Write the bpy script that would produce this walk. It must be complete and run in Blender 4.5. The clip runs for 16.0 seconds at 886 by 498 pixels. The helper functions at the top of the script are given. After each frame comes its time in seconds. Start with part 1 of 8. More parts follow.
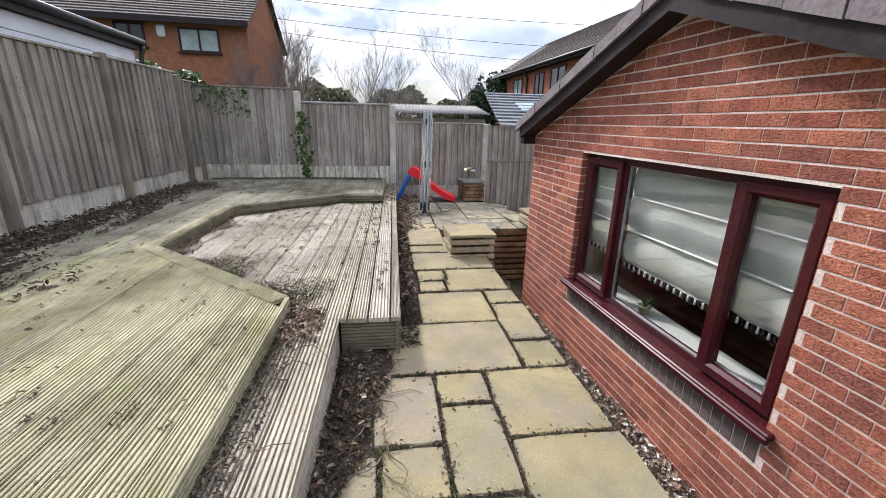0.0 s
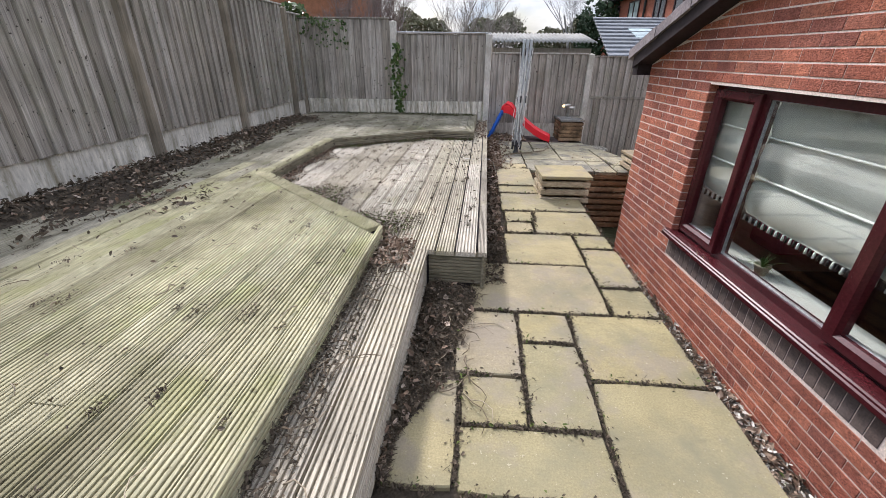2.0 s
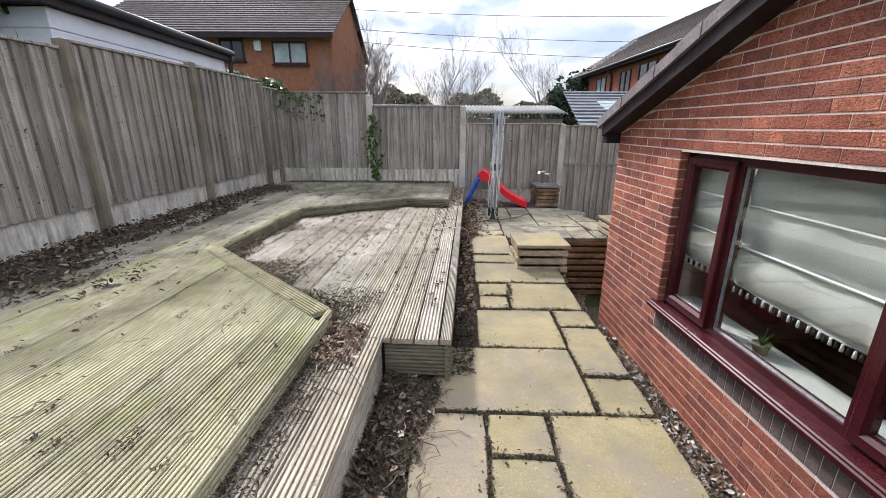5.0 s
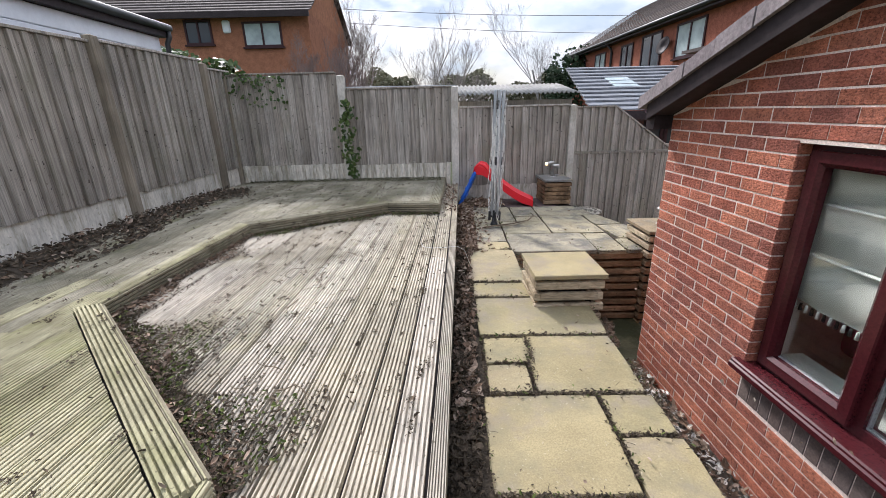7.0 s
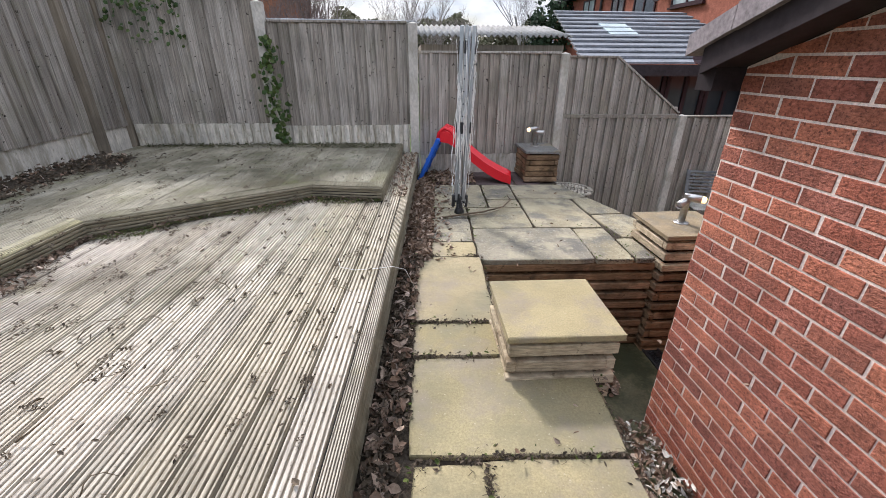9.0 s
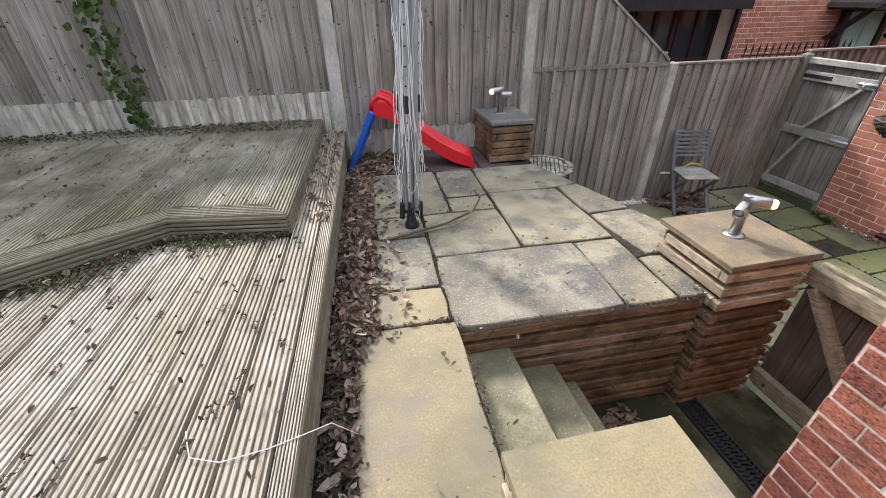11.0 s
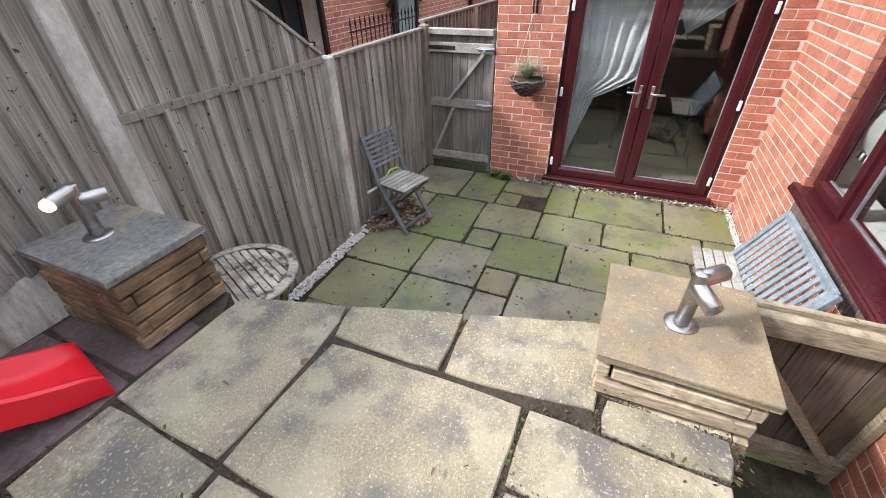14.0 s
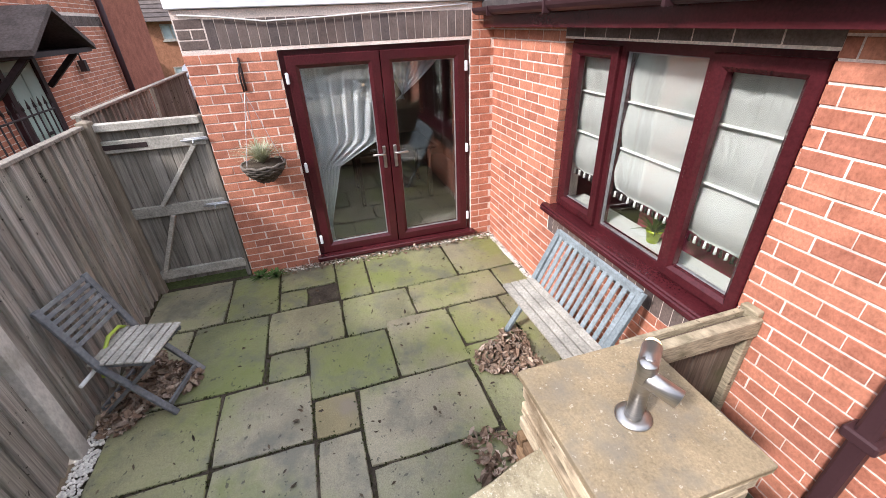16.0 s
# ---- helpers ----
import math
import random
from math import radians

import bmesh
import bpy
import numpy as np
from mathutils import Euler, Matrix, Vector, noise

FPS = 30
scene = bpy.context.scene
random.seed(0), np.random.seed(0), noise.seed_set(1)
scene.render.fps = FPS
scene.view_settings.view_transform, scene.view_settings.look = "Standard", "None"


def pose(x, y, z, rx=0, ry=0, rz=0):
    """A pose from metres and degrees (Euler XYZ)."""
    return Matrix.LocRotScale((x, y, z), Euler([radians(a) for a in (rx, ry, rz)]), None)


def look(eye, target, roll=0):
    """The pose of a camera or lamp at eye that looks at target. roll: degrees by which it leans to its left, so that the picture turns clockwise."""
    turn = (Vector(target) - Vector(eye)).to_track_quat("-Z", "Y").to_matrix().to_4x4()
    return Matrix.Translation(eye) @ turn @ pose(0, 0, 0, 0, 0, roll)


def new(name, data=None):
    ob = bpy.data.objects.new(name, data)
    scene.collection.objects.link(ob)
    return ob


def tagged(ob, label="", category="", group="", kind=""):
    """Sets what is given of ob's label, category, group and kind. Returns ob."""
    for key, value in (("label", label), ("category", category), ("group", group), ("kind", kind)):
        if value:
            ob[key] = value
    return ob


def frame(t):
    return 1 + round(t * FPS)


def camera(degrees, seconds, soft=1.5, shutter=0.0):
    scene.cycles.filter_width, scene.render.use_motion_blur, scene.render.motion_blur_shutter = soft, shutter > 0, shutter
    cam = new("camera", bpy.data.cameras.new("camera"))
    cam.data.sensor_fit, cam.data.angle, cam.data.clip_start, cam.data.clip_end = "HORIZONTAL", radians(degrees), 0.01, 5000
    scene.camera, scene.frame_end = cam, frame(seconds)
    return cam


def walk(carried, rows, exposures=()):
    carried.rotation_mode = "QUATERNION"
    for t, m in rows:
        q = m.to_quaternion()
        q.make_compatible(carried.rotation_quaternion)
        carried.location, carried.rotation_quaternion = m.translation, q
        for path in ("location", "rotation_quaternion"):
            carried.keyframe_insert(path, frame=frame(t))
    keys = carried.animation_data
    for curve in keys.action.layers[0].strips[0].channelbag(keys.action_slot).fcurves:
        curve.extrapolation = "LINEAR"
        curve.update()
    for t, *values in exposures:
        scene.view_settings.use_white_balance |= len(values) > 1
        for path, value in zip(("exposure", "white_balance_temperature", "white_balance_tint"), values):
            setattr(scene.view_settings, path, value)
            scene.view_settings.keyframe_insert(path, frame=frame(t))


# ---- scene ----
cam = camera(95.3, 16.0, 0.7)
EXPOSURES = [(0.0, 0.84, 6200, 15), (10.5, 0.86, 6200, 15), (12.5, 1.06, 6100, 15), (14.0, 1.2, 6150, 16), (16.0, 1.18, 6300, 18)]
PATH = [
    (0, (0.538, 1.047, 1.411), (0.912, 2.919, 0.816), 1.2),
    (0.5, (0.557, 1.043, 1.412), (1.014, 2.874, 0.751), 1.2),
    (1, (0.554, 1.05, 1.392), (0.937, 2.859, 0.628), 1.1),
    (1.5, (0.535, 1.061, 1.365), (0.737, 2.86, 0.513), 0.9),
    (2, (0.506, 1.058, 1.367), (0.468, 2.861, 0.502), 0.5),
    (2.5, (0.481, 1.055, 1.383), (0.21, 2.864, 0.574), 0.1),
    (3, (0.451, 1.052, 1.391), (0.051, 2.882, 0.689), 0.6),
    (3.5, (0.453, 1.083, 1.374), (0.131, 2.961, 0.768), 1.2),
    (4, (0.524, 1.15, 1.38), (0.381, 3.059, 0.801), 1.5),
    (4.5, (0.621, 1.246, 1.356), (0.602, 3.161, 0.779), 1.2),
    (4.7, (0.643, 1.289, 1.359), (0.647, 3.204, 0.781), 0.7),
    (6.8, (0.728, 2.438, 1.345), (0.768, 4.335, 0.712), -1.4),
    (7, (0.736, 2.564, 1.37), (0.779, 4.456, 0.722), -1.5),
    (7.5, (0.796, 2.835, 1.338), (0.866, 4.712, 0.653), -1.4),
    (8, (0.935, 3.135, 1.32), (1.039, 4.995, 0.591), -1.1),
    (8.2, (0.97, 3.27, 1.311), (1.087, 5.12, 0.561), -0.6),
    (10.3, (1.082, 4.645, 1.33), (1.315, 6.367, 0.338), -0.3),
    (10.5, (1.087, 4.764, 1.323), (1.355, 6.469, 0.313), -0.4),
    (11, (1.164, 5.1, 1.296), (1.547, 6.754, 0.24), -0.8),
    (11.5, (1.225, 5.423, 1.284), (1.748, 7.006, 0.178), -1.0),
    (12, (1.266, 5.788, 1.292), (1.964, 7.265, 0.139), -0.8),
    (12.5, (1.397, 6.158, 1.244), (2.3, 7.492, 0.059), -1.0),
    (13, (1.505, 6.475, 1.246), (2.626, 7.616, 0.046), -1.3),
    (13.5, (1.625, 6.765, 1.274), (2.952, 7.668, 0.081), -1.2),
    (14, (1.866, 6.957, 1.257), (3.362, 7.603, 0.098), -1.4),
    (14.5, (2.102, 7.101, 1.272), (3.719, 7.493, 0.161), -1.8),
    (15, (2.303, 7.263, 1.266), (3.995, 7.393, 0.207), -2.1),
    (15.5, (2.41, 7.371, 1.267), (4.122, 7.189, 0.249), -2.1),
    (16, (2.494, 7.365, 1.29), (4.162, 6.875, 0.301), -2.5),
]
walk(cam, [(t, look(eye, target, roll)) for t, eye, target, roll in PATH], EXPOSURES)

# ---- light: hazy spring sun over the back fence, broken bright cloud ----
SUN_ELEV, SUN_AZ = radians(40), radians(-24)      # azimuth from +y towards +x
sun = new("sun", bpy.data.lights.new("sun", "SUN"))
sun.data.energy, sun.data.angle, sun.data.color = 2.7, radians(7), (1.0, 0.965, 0.92)
to_sun = Vector((math.sin(SUN_AZ) * math.cos(SUN_ELEV), math.cos(SUN_AZ) * math.cos(SUN_ELEV), math.sin(SUN_ELEV)))
sun.rotation_euler = to_sun.to_track_quat("Z", "Y").to_euler()
world = bpy.data.worlds.new("sky")
scene.world = world
world.use_nodes = True
wn, wl = world.node_tree.nodes, world.node_tree.links
wn.clear()
w_out, w_bg = wn.new("ShaderNodeOutputWorld"), wn.new("ShaderNodeBackground")
w_sky = wn.new("ShaderNodeTexSky")
w_sky.sky_type, w_sky.sun_disc = "NISHITA", False
w_sky.sun_elevation, w_sky.sun_rotation = SUN_ELEV, SUN_AZ
w_sky.dust_density = 2.0
w_tc, w_map = wn.new("ShaderNodeTexCoord"), wn.new("ShaderNodeMapping")
w_map.inputs["Scale"].default_value = (1.6, 1.6, 3.6)
w_no = wn.new("ShaderNodeTexNoise")
w_no.inputs["Scale"].default_value, w_no.inputs["Detail"].default_value, w_no.inputs["Roughness"].default_value = 2.1, 7.0, 0.55
w_ramp = wn.new("ShaderNodeValToRGB")
w_ramp.color_ramp.elements[0].position, w_ramp.color_ramp.elements[1].position = 0.36, 0.56
w_no2 = wn.new("ShaderNodeTexNoise")
w_no2.inputs["Scale"].default_value, w_no2.inputs["Detail"].default_value = 5.0, 6.0
w_ramp2 = wn.new("ShaderNodeValToRGB")
w_ramp2.color_ramp.elements[0].position, w_ramp2.color_ramp.elements[1].position = 0.36, 0.6
w_ramp2.color_ramp.elements[0].color, w_ramp2.color_ramp.elements[1].color = (4.6, 5.5, 6.6, 1), (10.2, 10.3, 10.4, 1)
w_mix = wn.new("ShaderNodeMixRGB")
w_bg.inputs["Strength"].default_value = 0.105
wl.new(w_tc.outputs["Generated"], w_map.inputs["Vector"])
wl.new(w_map.outputs["Vector"], w_no.inputs["Vector"]); wl.new(w_map.outputs["Vector"], w_no2.inputs["Vector"])
wl.new(w_no.outputs["Fac"], w_ramp.inputs["Fac"]); wl.new(w_no2.outputs["Fac"], w_ramp2.inputs["Fac"])
wl.new(w_ramp.outputs["Color"], w_mix.inputs["Fac"])
wl.new(w_sky.outputs["Color"], w_mix.inputs["Color1"]); wl.new(w_ramp2.outputs["Color"], w_mix.inputs["Color2"])
w_sep, w_grad, w_mul = wn.new("ShaderNodeSeparateXYZ"), wn.new("ShaderNodeMapRange"), wn.new("ShaderNodeMixRGB")
w_grad.inputs["From Min"].default_value, w_grad.inputs["From Max"].default_value = 0.0, 0.9
w_grad.inputs["To Min"].default_value, w_grad.inputs["To Max"].default_value = 0.5, 1.65
w_mul.blend_type, w_mul.inputs["Fac"].default_value = "MULTIPLY", 1.0
wl.new(w_tc.outputs["Generated"], w_sep.inputs[0]); wl.new(w_sep.outputs["Z"], w_grad.inputs["Value"])
wl.new(w_mix.outputs["Color"], w_mul.inputs["Color1"]); wl.new(w_grad.outputs["Result"], w_mul.inputs["Color2"])
wl.new(w_mul.outputs["Color"], w_bg.inputs["Color"]); wl.new(w_bg.outputs["Background"], w_out.inputs["Surface"])

# ---- materials ----


def surface(name, colors, rough=0.8, grain=(60, 60, 60), coarse=3.0, spread=0.35, bump=0.3, bump_scale=None, stain=None, stain_scale=1.5,
            stain_edges=(0.5, 0.68), metal=0.0, spec=0.12, fine=0.35, bump_dist=0.004, stain_grain=None, speck=None, blotch=None, riven=None):
    """colors: per-piece ramp. grain: stretch of the fine texture. stain: colour of blotches."""
    m = bpy.data.materials.new(name)
    m.use_nodes = True
    n, l = m.node_tree.nodes, m.node_tree.links
    bsdf = n["Principled BSDF"]
    bsdf.inputs["Roughness"].default_value, bsdf.inputs["Metallic"].default_value = rough, metal
    bsdf.inputs["Specular IOR Level"].default_value = spec
    geo, info = n.new("ShaderNodeNewGeometry"), n.new("ShaderNodeObjectInfo")
    add = n.new("ShaderNodeMath"); add.operation = "ADD"
    fr = n.new("ShaderNodeMath"); fr.operation = "FRACT"
    l.new(geo.outputs["Random Per Island"], add.inputs[0]); l.new(info.outputs["Random"], add.inputs[1]); l.new(add.outputs[0], fr.inputs[0])
    ramp = n.new("ShaderNodeValToRGB")
    ramp.color_ramp.elements.remove(ramp.color_ramp.elements[1])
    for i, c in enumerate(colors):
        pos = i / max(1, len(colors) - 1)
        el = ramp.color_ramp.elements[0] if i == 0 else ramp.color_ramp.elements.new(pos)
        el.position, el.color = pos, (*c, 1)
    l.new(fr.outputs[0], ramp.inputs["Fac"])
    col = ramp.outputs["Color"]
    big = n.new("ShaderNodeTexNoise")
    big.inputs["Scale"].default_value, big.inputs["Detail"].default_value = coarse, 5.0
    l.new(geo.outputs["Position"], big.inputs["Vector"])
    mp = n.new("ShaderNodeMapping")
    mp.inputs["Scale"].default_value = grain
    l.new(geo.outputs["Position"], mp.inputs["Vector"])
    shift = n.new("ShaderNodeCombineXYZ")
    mul = n.new("ShaderNodeMath"); mul.operation = "MULTIPLY"; mul.inputs[1].default_value = 37.0
    l.new(fr.outputs[0], mul.inputs[0])
    for k in range(3):
        l.new(mul.outputs[0], shift.inputs[k])
    l.new(shift.outputs[0], mp.inputs["Location"])
    small = n.new("ShaderNodeTexNoise")
    small.inputs["Scale"].default_value, small.inputs["Detail"].default_value, small.inputs["Roughness"].default_value = 1.0, 6.0, 0.65
    l.new(mp.outputs["Vector"], small.inputs["Vector"])
    for tex, amount in ((big, spread), (small, fine)):
        mr = n.new("ShaderNodeMapRange")
        mr.inputs["From Min"].default_value, mr.inputs["From Max"].default_value = 0.28, 0.72
        mr.inputs["To Min"].default_value, mr.inputs["To Max"].default_value = 1 - amount, 1 + amount
        l.new(tex.outputs["Fac"], mr.inputs["Value"])
        mx = n.new("ShaderNodeMixRGB"); mx.blend_type = "MULTIPLY"; mx.inputs["Fac"].default_value = 1.0
        l.new(col, mx.inputs["Color1"]); l.new(mr.outputs["Result"], mx.inputs["Color2"])
        col = mx.outputs["Color"]
    if stain:
        sn = n.new("ShaderNodeTexNoise")
        sn.inputs["Scale"].default_value, sn.inputs["Detail"].default_value, sn.inputs["Roughness"].default_value = stain_scale, 8.0, 0.62
        if stain_grain:
            sm = n.new("ShaderNodeMapping")
            sm.inputs["Scale"].default_value = stain_grain
            l.new(geo.outputs["Position"], sm.inputs["Vector"]); l.new(shift.outputs[0], sm.inputs["Location"]); l.new(sm.outputs["Vector"], sn.inputs["Vector"])
        else:
            l.new(geo.outputs["Position"], sn.inputs["Vector"])
        sr = n.new("ShaderNodeValToRGB")
        sr.color_ramp.elements[0].position, sr.color_ramp.elements[1].position = stain_edges
        sr.color_ramp.elements[1].color = (0.85, 0.85, 0.85, 1)
        l.new(sn.outputs["Fac"], sr.inputs["Fac"])
        mx = n.new("ShaderNodeMixRGB")
        mx.inputs["Color2"].default_value = (*stain, 1)
        l.new(sr.outputs["Color"], mx.inputs["Fac"]); l.new(col, mx.inputs["Color1"])
        col = mx.outputs["Color"]
    for extra, depth in ((blotch, 7.0), (speck, 3.0)):
        if not extra:
            continue
        tone, scale, lo, hi, amount = extra
        en = n.new("ShaderNodeTexNoise")
        en.inputs["Scale"].default_value, en.inputs["Detail"].default_value, en.inputs["Roughness"].default_value = scale, depth, 0.65
        off = n.new("ShaderNodeVectorMath"); off.operation = "ADD"
        l.new(geo.outputs["Position"], off.inputs[0]); l.new(shift.outputs[0], off.inputs[1]); l.new(off.outputs[0], en.inputs["Vector"])
        er = n.new("ShaderNodeMapRange")
        er.inputs["From Min"].default_value, er.inputs["From Max"].default_value, er.inputs["To Max"].default_value = lo, hi, amount
        l.new(en.outputs["Fac"], er.inputs["Value"])
        mx = n.new("ShaderNodeMixRGB")
        mx.inputs["Color2"].default_value = (*tone, 1)
        l.new(er.outputs["Result"], mx.inputs["Fac"]); l.new(col, mx.inputs["Color1"])
        col = mx.outputs["Color"]
    l.new(col, bsdf.inputs["Base Color"])
    if bump:
        bp = n.new("ShaderNodeBump")
        bp.inputs["Strength"].default_value, bp.inputs["Distance"].default_value = bump, bump_dist
        src = small
        if bump_scale:
            src = n.new("ShaderNodeTexNoise")
            src.inputs["Scale"].default_value, src.inputs["Detail"].default_value, src.inputs["Roughness"].default_value = bump_scale, 6.0, 0.6
            l.new(geo.outputs["Position"], src.inputs["Vector"])
        l.new(src.outputs["Fac"], bp.inputs["Height"]); l.new(bp.outputs["Normal"], bsdf.inputs["Normal"])
        if riven:
            rn, rb, ro = n.new("ShaderNodeTexNoise"), n.new("ShaderNodeBump"), n.new("ShaderNodeVectorMath")
            rn.inputs["Scale"].default_value, rn.inputs["Detail"].default_value, rn.inputs["Roughness"].default_value, rn.inputs["Distortion"].default_value = riven[0], 5.0, 0.55, 0.25
            rb.inputs["Strength"].default_value, rb.inputs["Distance"].default_value = 1.0, riven[1]
            l.new(geo.outputs["Position"], ro.inputs[0]); l.new(shift.outputs[0], ro.inputs[1]); l.new(ro.outputs[0], rn.inputs["Vector"])
            l.new(rn.outputs["Fac"], rb.inputs["Height"]); l.new(bp.outputs["Normal"], rb.inputs["Normal"]); l.new(rb.outputs["Normal"], bsdf.inputs["Normal"])
    return m


def plain(name, color, rough=0.4, metal=0.0, spec=0.5):
    m = bpy.data.materials.new(name)
    m.use_nodes = True
    b = m.node_tree.nodes["Principled BSDF"]
    b.inputs["Base Color"].default_value = (*color, 1)
    b.inputs["Roughness"].default_value, b.inputs["Metallic"].default_value, b.inputs["Specular IOR Level"].default_value = rough, metal, spec
    return m


def glass_material(name, tint, gloss):
    m = bpy.data.materials.new(name)
    m.use_nodes = True
    n, l = m.node_tree.nodes, m.node_tree.links
    n.remove(n["Principled BSDF"])
    tr, gl, mx, fr = n.new("ShaderNodeBsdfTransparent"), n.new("ShaderNodeBsdfGlossy"), n.new("ShaderNodeMixShader"), n.new("ShaderNodeLayerWeight")
    pw, sc = n.new("ShaderNodeMath"), n.new("ShaderNodeMath")
    pw.operation, sc.operation = "POWER", "MULTIPLY_ADD"
    pw.inputs[1].default_value, sc.inputs[1].default_value, sc.inputs[2].default_value = 4.0, 0.85, gloss
    tr.inputs["Color"].default_value = (*tint, 1)
    gl.inputs["Roughness"].default_value = 0.015
    fr.inputs["Blend"].default_value = 0.5
    l.new(fr.outputs["Facing"], pw.inputs[0]); l.new(pw.outputs[0], sc.inputs[0]); l.new(sc.outputs[0], mx.inputs["Fac"]); l.new(tr.outputs[0], mx.inputs[1]); l.new(gl.outputs[0], mx.inputs[2])
    l.new(mx.outputs[0], n["Material Output"].inputs["Surface"])
    return m


def glow(name, color, strength):
    m = plain(name, (0.8, 0.7, 0.5))
    b = m.node_tree.nodes["Principled BSDF"]
    b.inputs["Emission Color"].default_value = (*color, 1)
    b.inputs["Emission Strength"].default_value = strength
    return m


M_BRICK = surface("brick_orange_smooth", [(0.39, 0.15, 0.094), (0.45, 0.18, 0.113), (0.485, 0.203, 0.127), (0.365, 0.143, 0.093), (0.42, 0.163, 0.103)], 0.88, (90, 90, 60), 12, 0.18, 0.8, fine=0.26, bump_dist=0.005, speck=((0.24, 0.09, 0.06), 90, 0.6, 0.7, 0.35))
M_BRICK_RUSTIC = surface("brick_red_rustic", [(0.34, 0.112, 0.074), (0.41, 0.142, 0.09), (0.48, 0.18, 0.11), (0.27, 0.10, 0.074), (0.38, 0.13, 0.086)], 0.9, (60, 60, 110), 9, 0.25, 1.0, fine=0.5, bump_dist=0.014, speck=((0.11, 0.046, 0.038), 85, 0.55, 0.64, 0.7), blotch=((0.21, 0.10, 0.08), 2.4, 0.52, 0.66, 0.45))
M_BRICK_FAR = surface("brick_red_far", [(0.25, 0.088, 0.06), (0.31, 0.115, 0.075)], 0.9, (30, 30, 30), 5, 0.2, 0.2)
M_BRICK_TAN = surface("brick_orange", [(0.30, 0.135, 0.075), (0.26, 0.115, 0.068), (0.34, 0.165, 0.095)], 0.9, (30, 30, 30), 5, 0.2, 0.2)
M_BRICK_BROWN = surface("brick_brown", [(0.115, 0.085, 0.075), (0.15, 0.115, 0.10), (0.10, 0.08, 0.075)], 0.8, (80, 80, 80), 9, 0.2, 0.5)
M_MORTAR = surface("mortar", [(0.68, 0.57, 0.50)], 0.95, (90, 90, 90), 6, 0.15, 0.3)
M_FENCE = surface("fence_timber", [(0.22, 0.196, 0.165), (0.30, 0.27, 0.233), (0.38, 0.347, 0.305), (0.26, 0.228, 0.19), (0.335, 0.302, 0.265)], 0.9, (95, 95, 2.6), 2.2, 0.22, 0.8, fine=0.46, stain=(0.095, 0.083, 0.066), stain_scale=1.0, stain_edges=(0.50, 0.72), stain_grain=(30, 30, 1.2), speck=((0.035, 0.028, 0.022), 24, 0.655, 0.69, 0.9), blotch=((0.20, 0.195, 0.13), 1.6, 0.52, 0.7, 0.45), bump_dist=0.006)
M_GATE = surface("gate_timber", [(0.165, 0.15, 0.125), (0.235, 0.216, 0.187)], 0.9, (80, 80, 3), 3, 0.25, 0.6, fine=0.42, stain=(0.11, 0.10, 0.08), stain_scale=1.0, stain_edges=(0.54, 0.74), stain_grain=(28, 28, 1.4), speck=((0.05, 0.04, 0.03), 22, 0.70, 0.75, 0.8))
M_GATE_RAIL = surface("gate_rail_timber", [(0.27, 0.228, 0.155), (0.33, 0.282, 0.195)], 0.9, (16, 16, 110), 4, 0.25, 0.7, fine=0.5, stain=(0.13, 0.115, 0.07), stain_scale=4, stain_edges=(0.5, 0.68), spec=0.05, speck=((0.05, 0.035, 0.02), 20, 0.66, 0.71, 0.8))
M_GATE_BOARD = surface("gate_board_brown", [(0.115, 0.088, 0.066), (0.15, 0.118, 0.09), (0.09, 0.072, 0.054)], 0.9, (60, 60, 4), 3, 0.3, 0.7, fine=0.4, stain=(0.07, 0.072, 0.035), stain_scale=2.5, stain_edges=(0.5, 0.66), spec=0.05)
M_DECK_UP = surface("deck_timber_algae", [(0.36, 0.328, 0.212), (0.40, 0.366, 0.25), (0.335, 0.308, 0.195)], 0.88, (110, 6, 110), 2.0, 0.26, 0.7, fine=0.4, stain=(0.155, 0.138, 0.082), stain_scale=1.6, stain_edges=(0.46, 0.67), speck=((0.075, 0.064, 0.04), 30, 0.63, 0.70, 0.7), blotch=((0.24, 0.25, 0.085), 2.0, 0.50, 0.68, 0.45), spec=0.05)
M_DECK_UP_GREY = surface("deck_timber_weathered", [(0.265, 0.24, 0.178), (0.32, 0.292, 0.225), (0.225, 0.204, 0.148), (0.35, 0.32, 0.25)], 0.88, (110, 6, 110), 2.0, 0.3, 0.7, fine=0.42, stain=(0.105, 0.096, 0.062), stain_scale=1.6, stain_edges=(0.47, 0.68), speck=((0.065, 0.056, 0.038), 34, 0.62, 0.70, 0.65), blotch=((0.15, 0.16, 0.06), 2.4, 0.54, 0.7, 0.45), spec=0.05)
M_DECK_LOW = surface("deck_timber_grey", [(0.40, 0.358, 0.29), (0.47, 0.422, 0.35), (0.345, 0.305, 0.245), (0.42, 0.372, 0.285)], 0.88, (110, 5, 110), 2.0, 0.26, 0.7, fine=0.44, stain=(0.165, 0.14, 0.10), stain_scale=1.7, stain_edges=(0.53, 0.74), speck=((0.09, 0.075, 0.055), 34, 0.63, 0.70, 0.7), blotch=((0.25, 0.225, 0.115), 1.8, 0.56, 0.7, 0.5), spec=0.05)
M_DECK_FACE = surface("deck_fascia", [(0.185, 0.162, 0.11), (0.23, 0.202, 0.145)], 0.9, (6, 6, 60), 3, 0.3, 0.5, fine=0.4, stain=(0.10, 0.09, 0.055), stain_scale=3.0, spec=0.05)
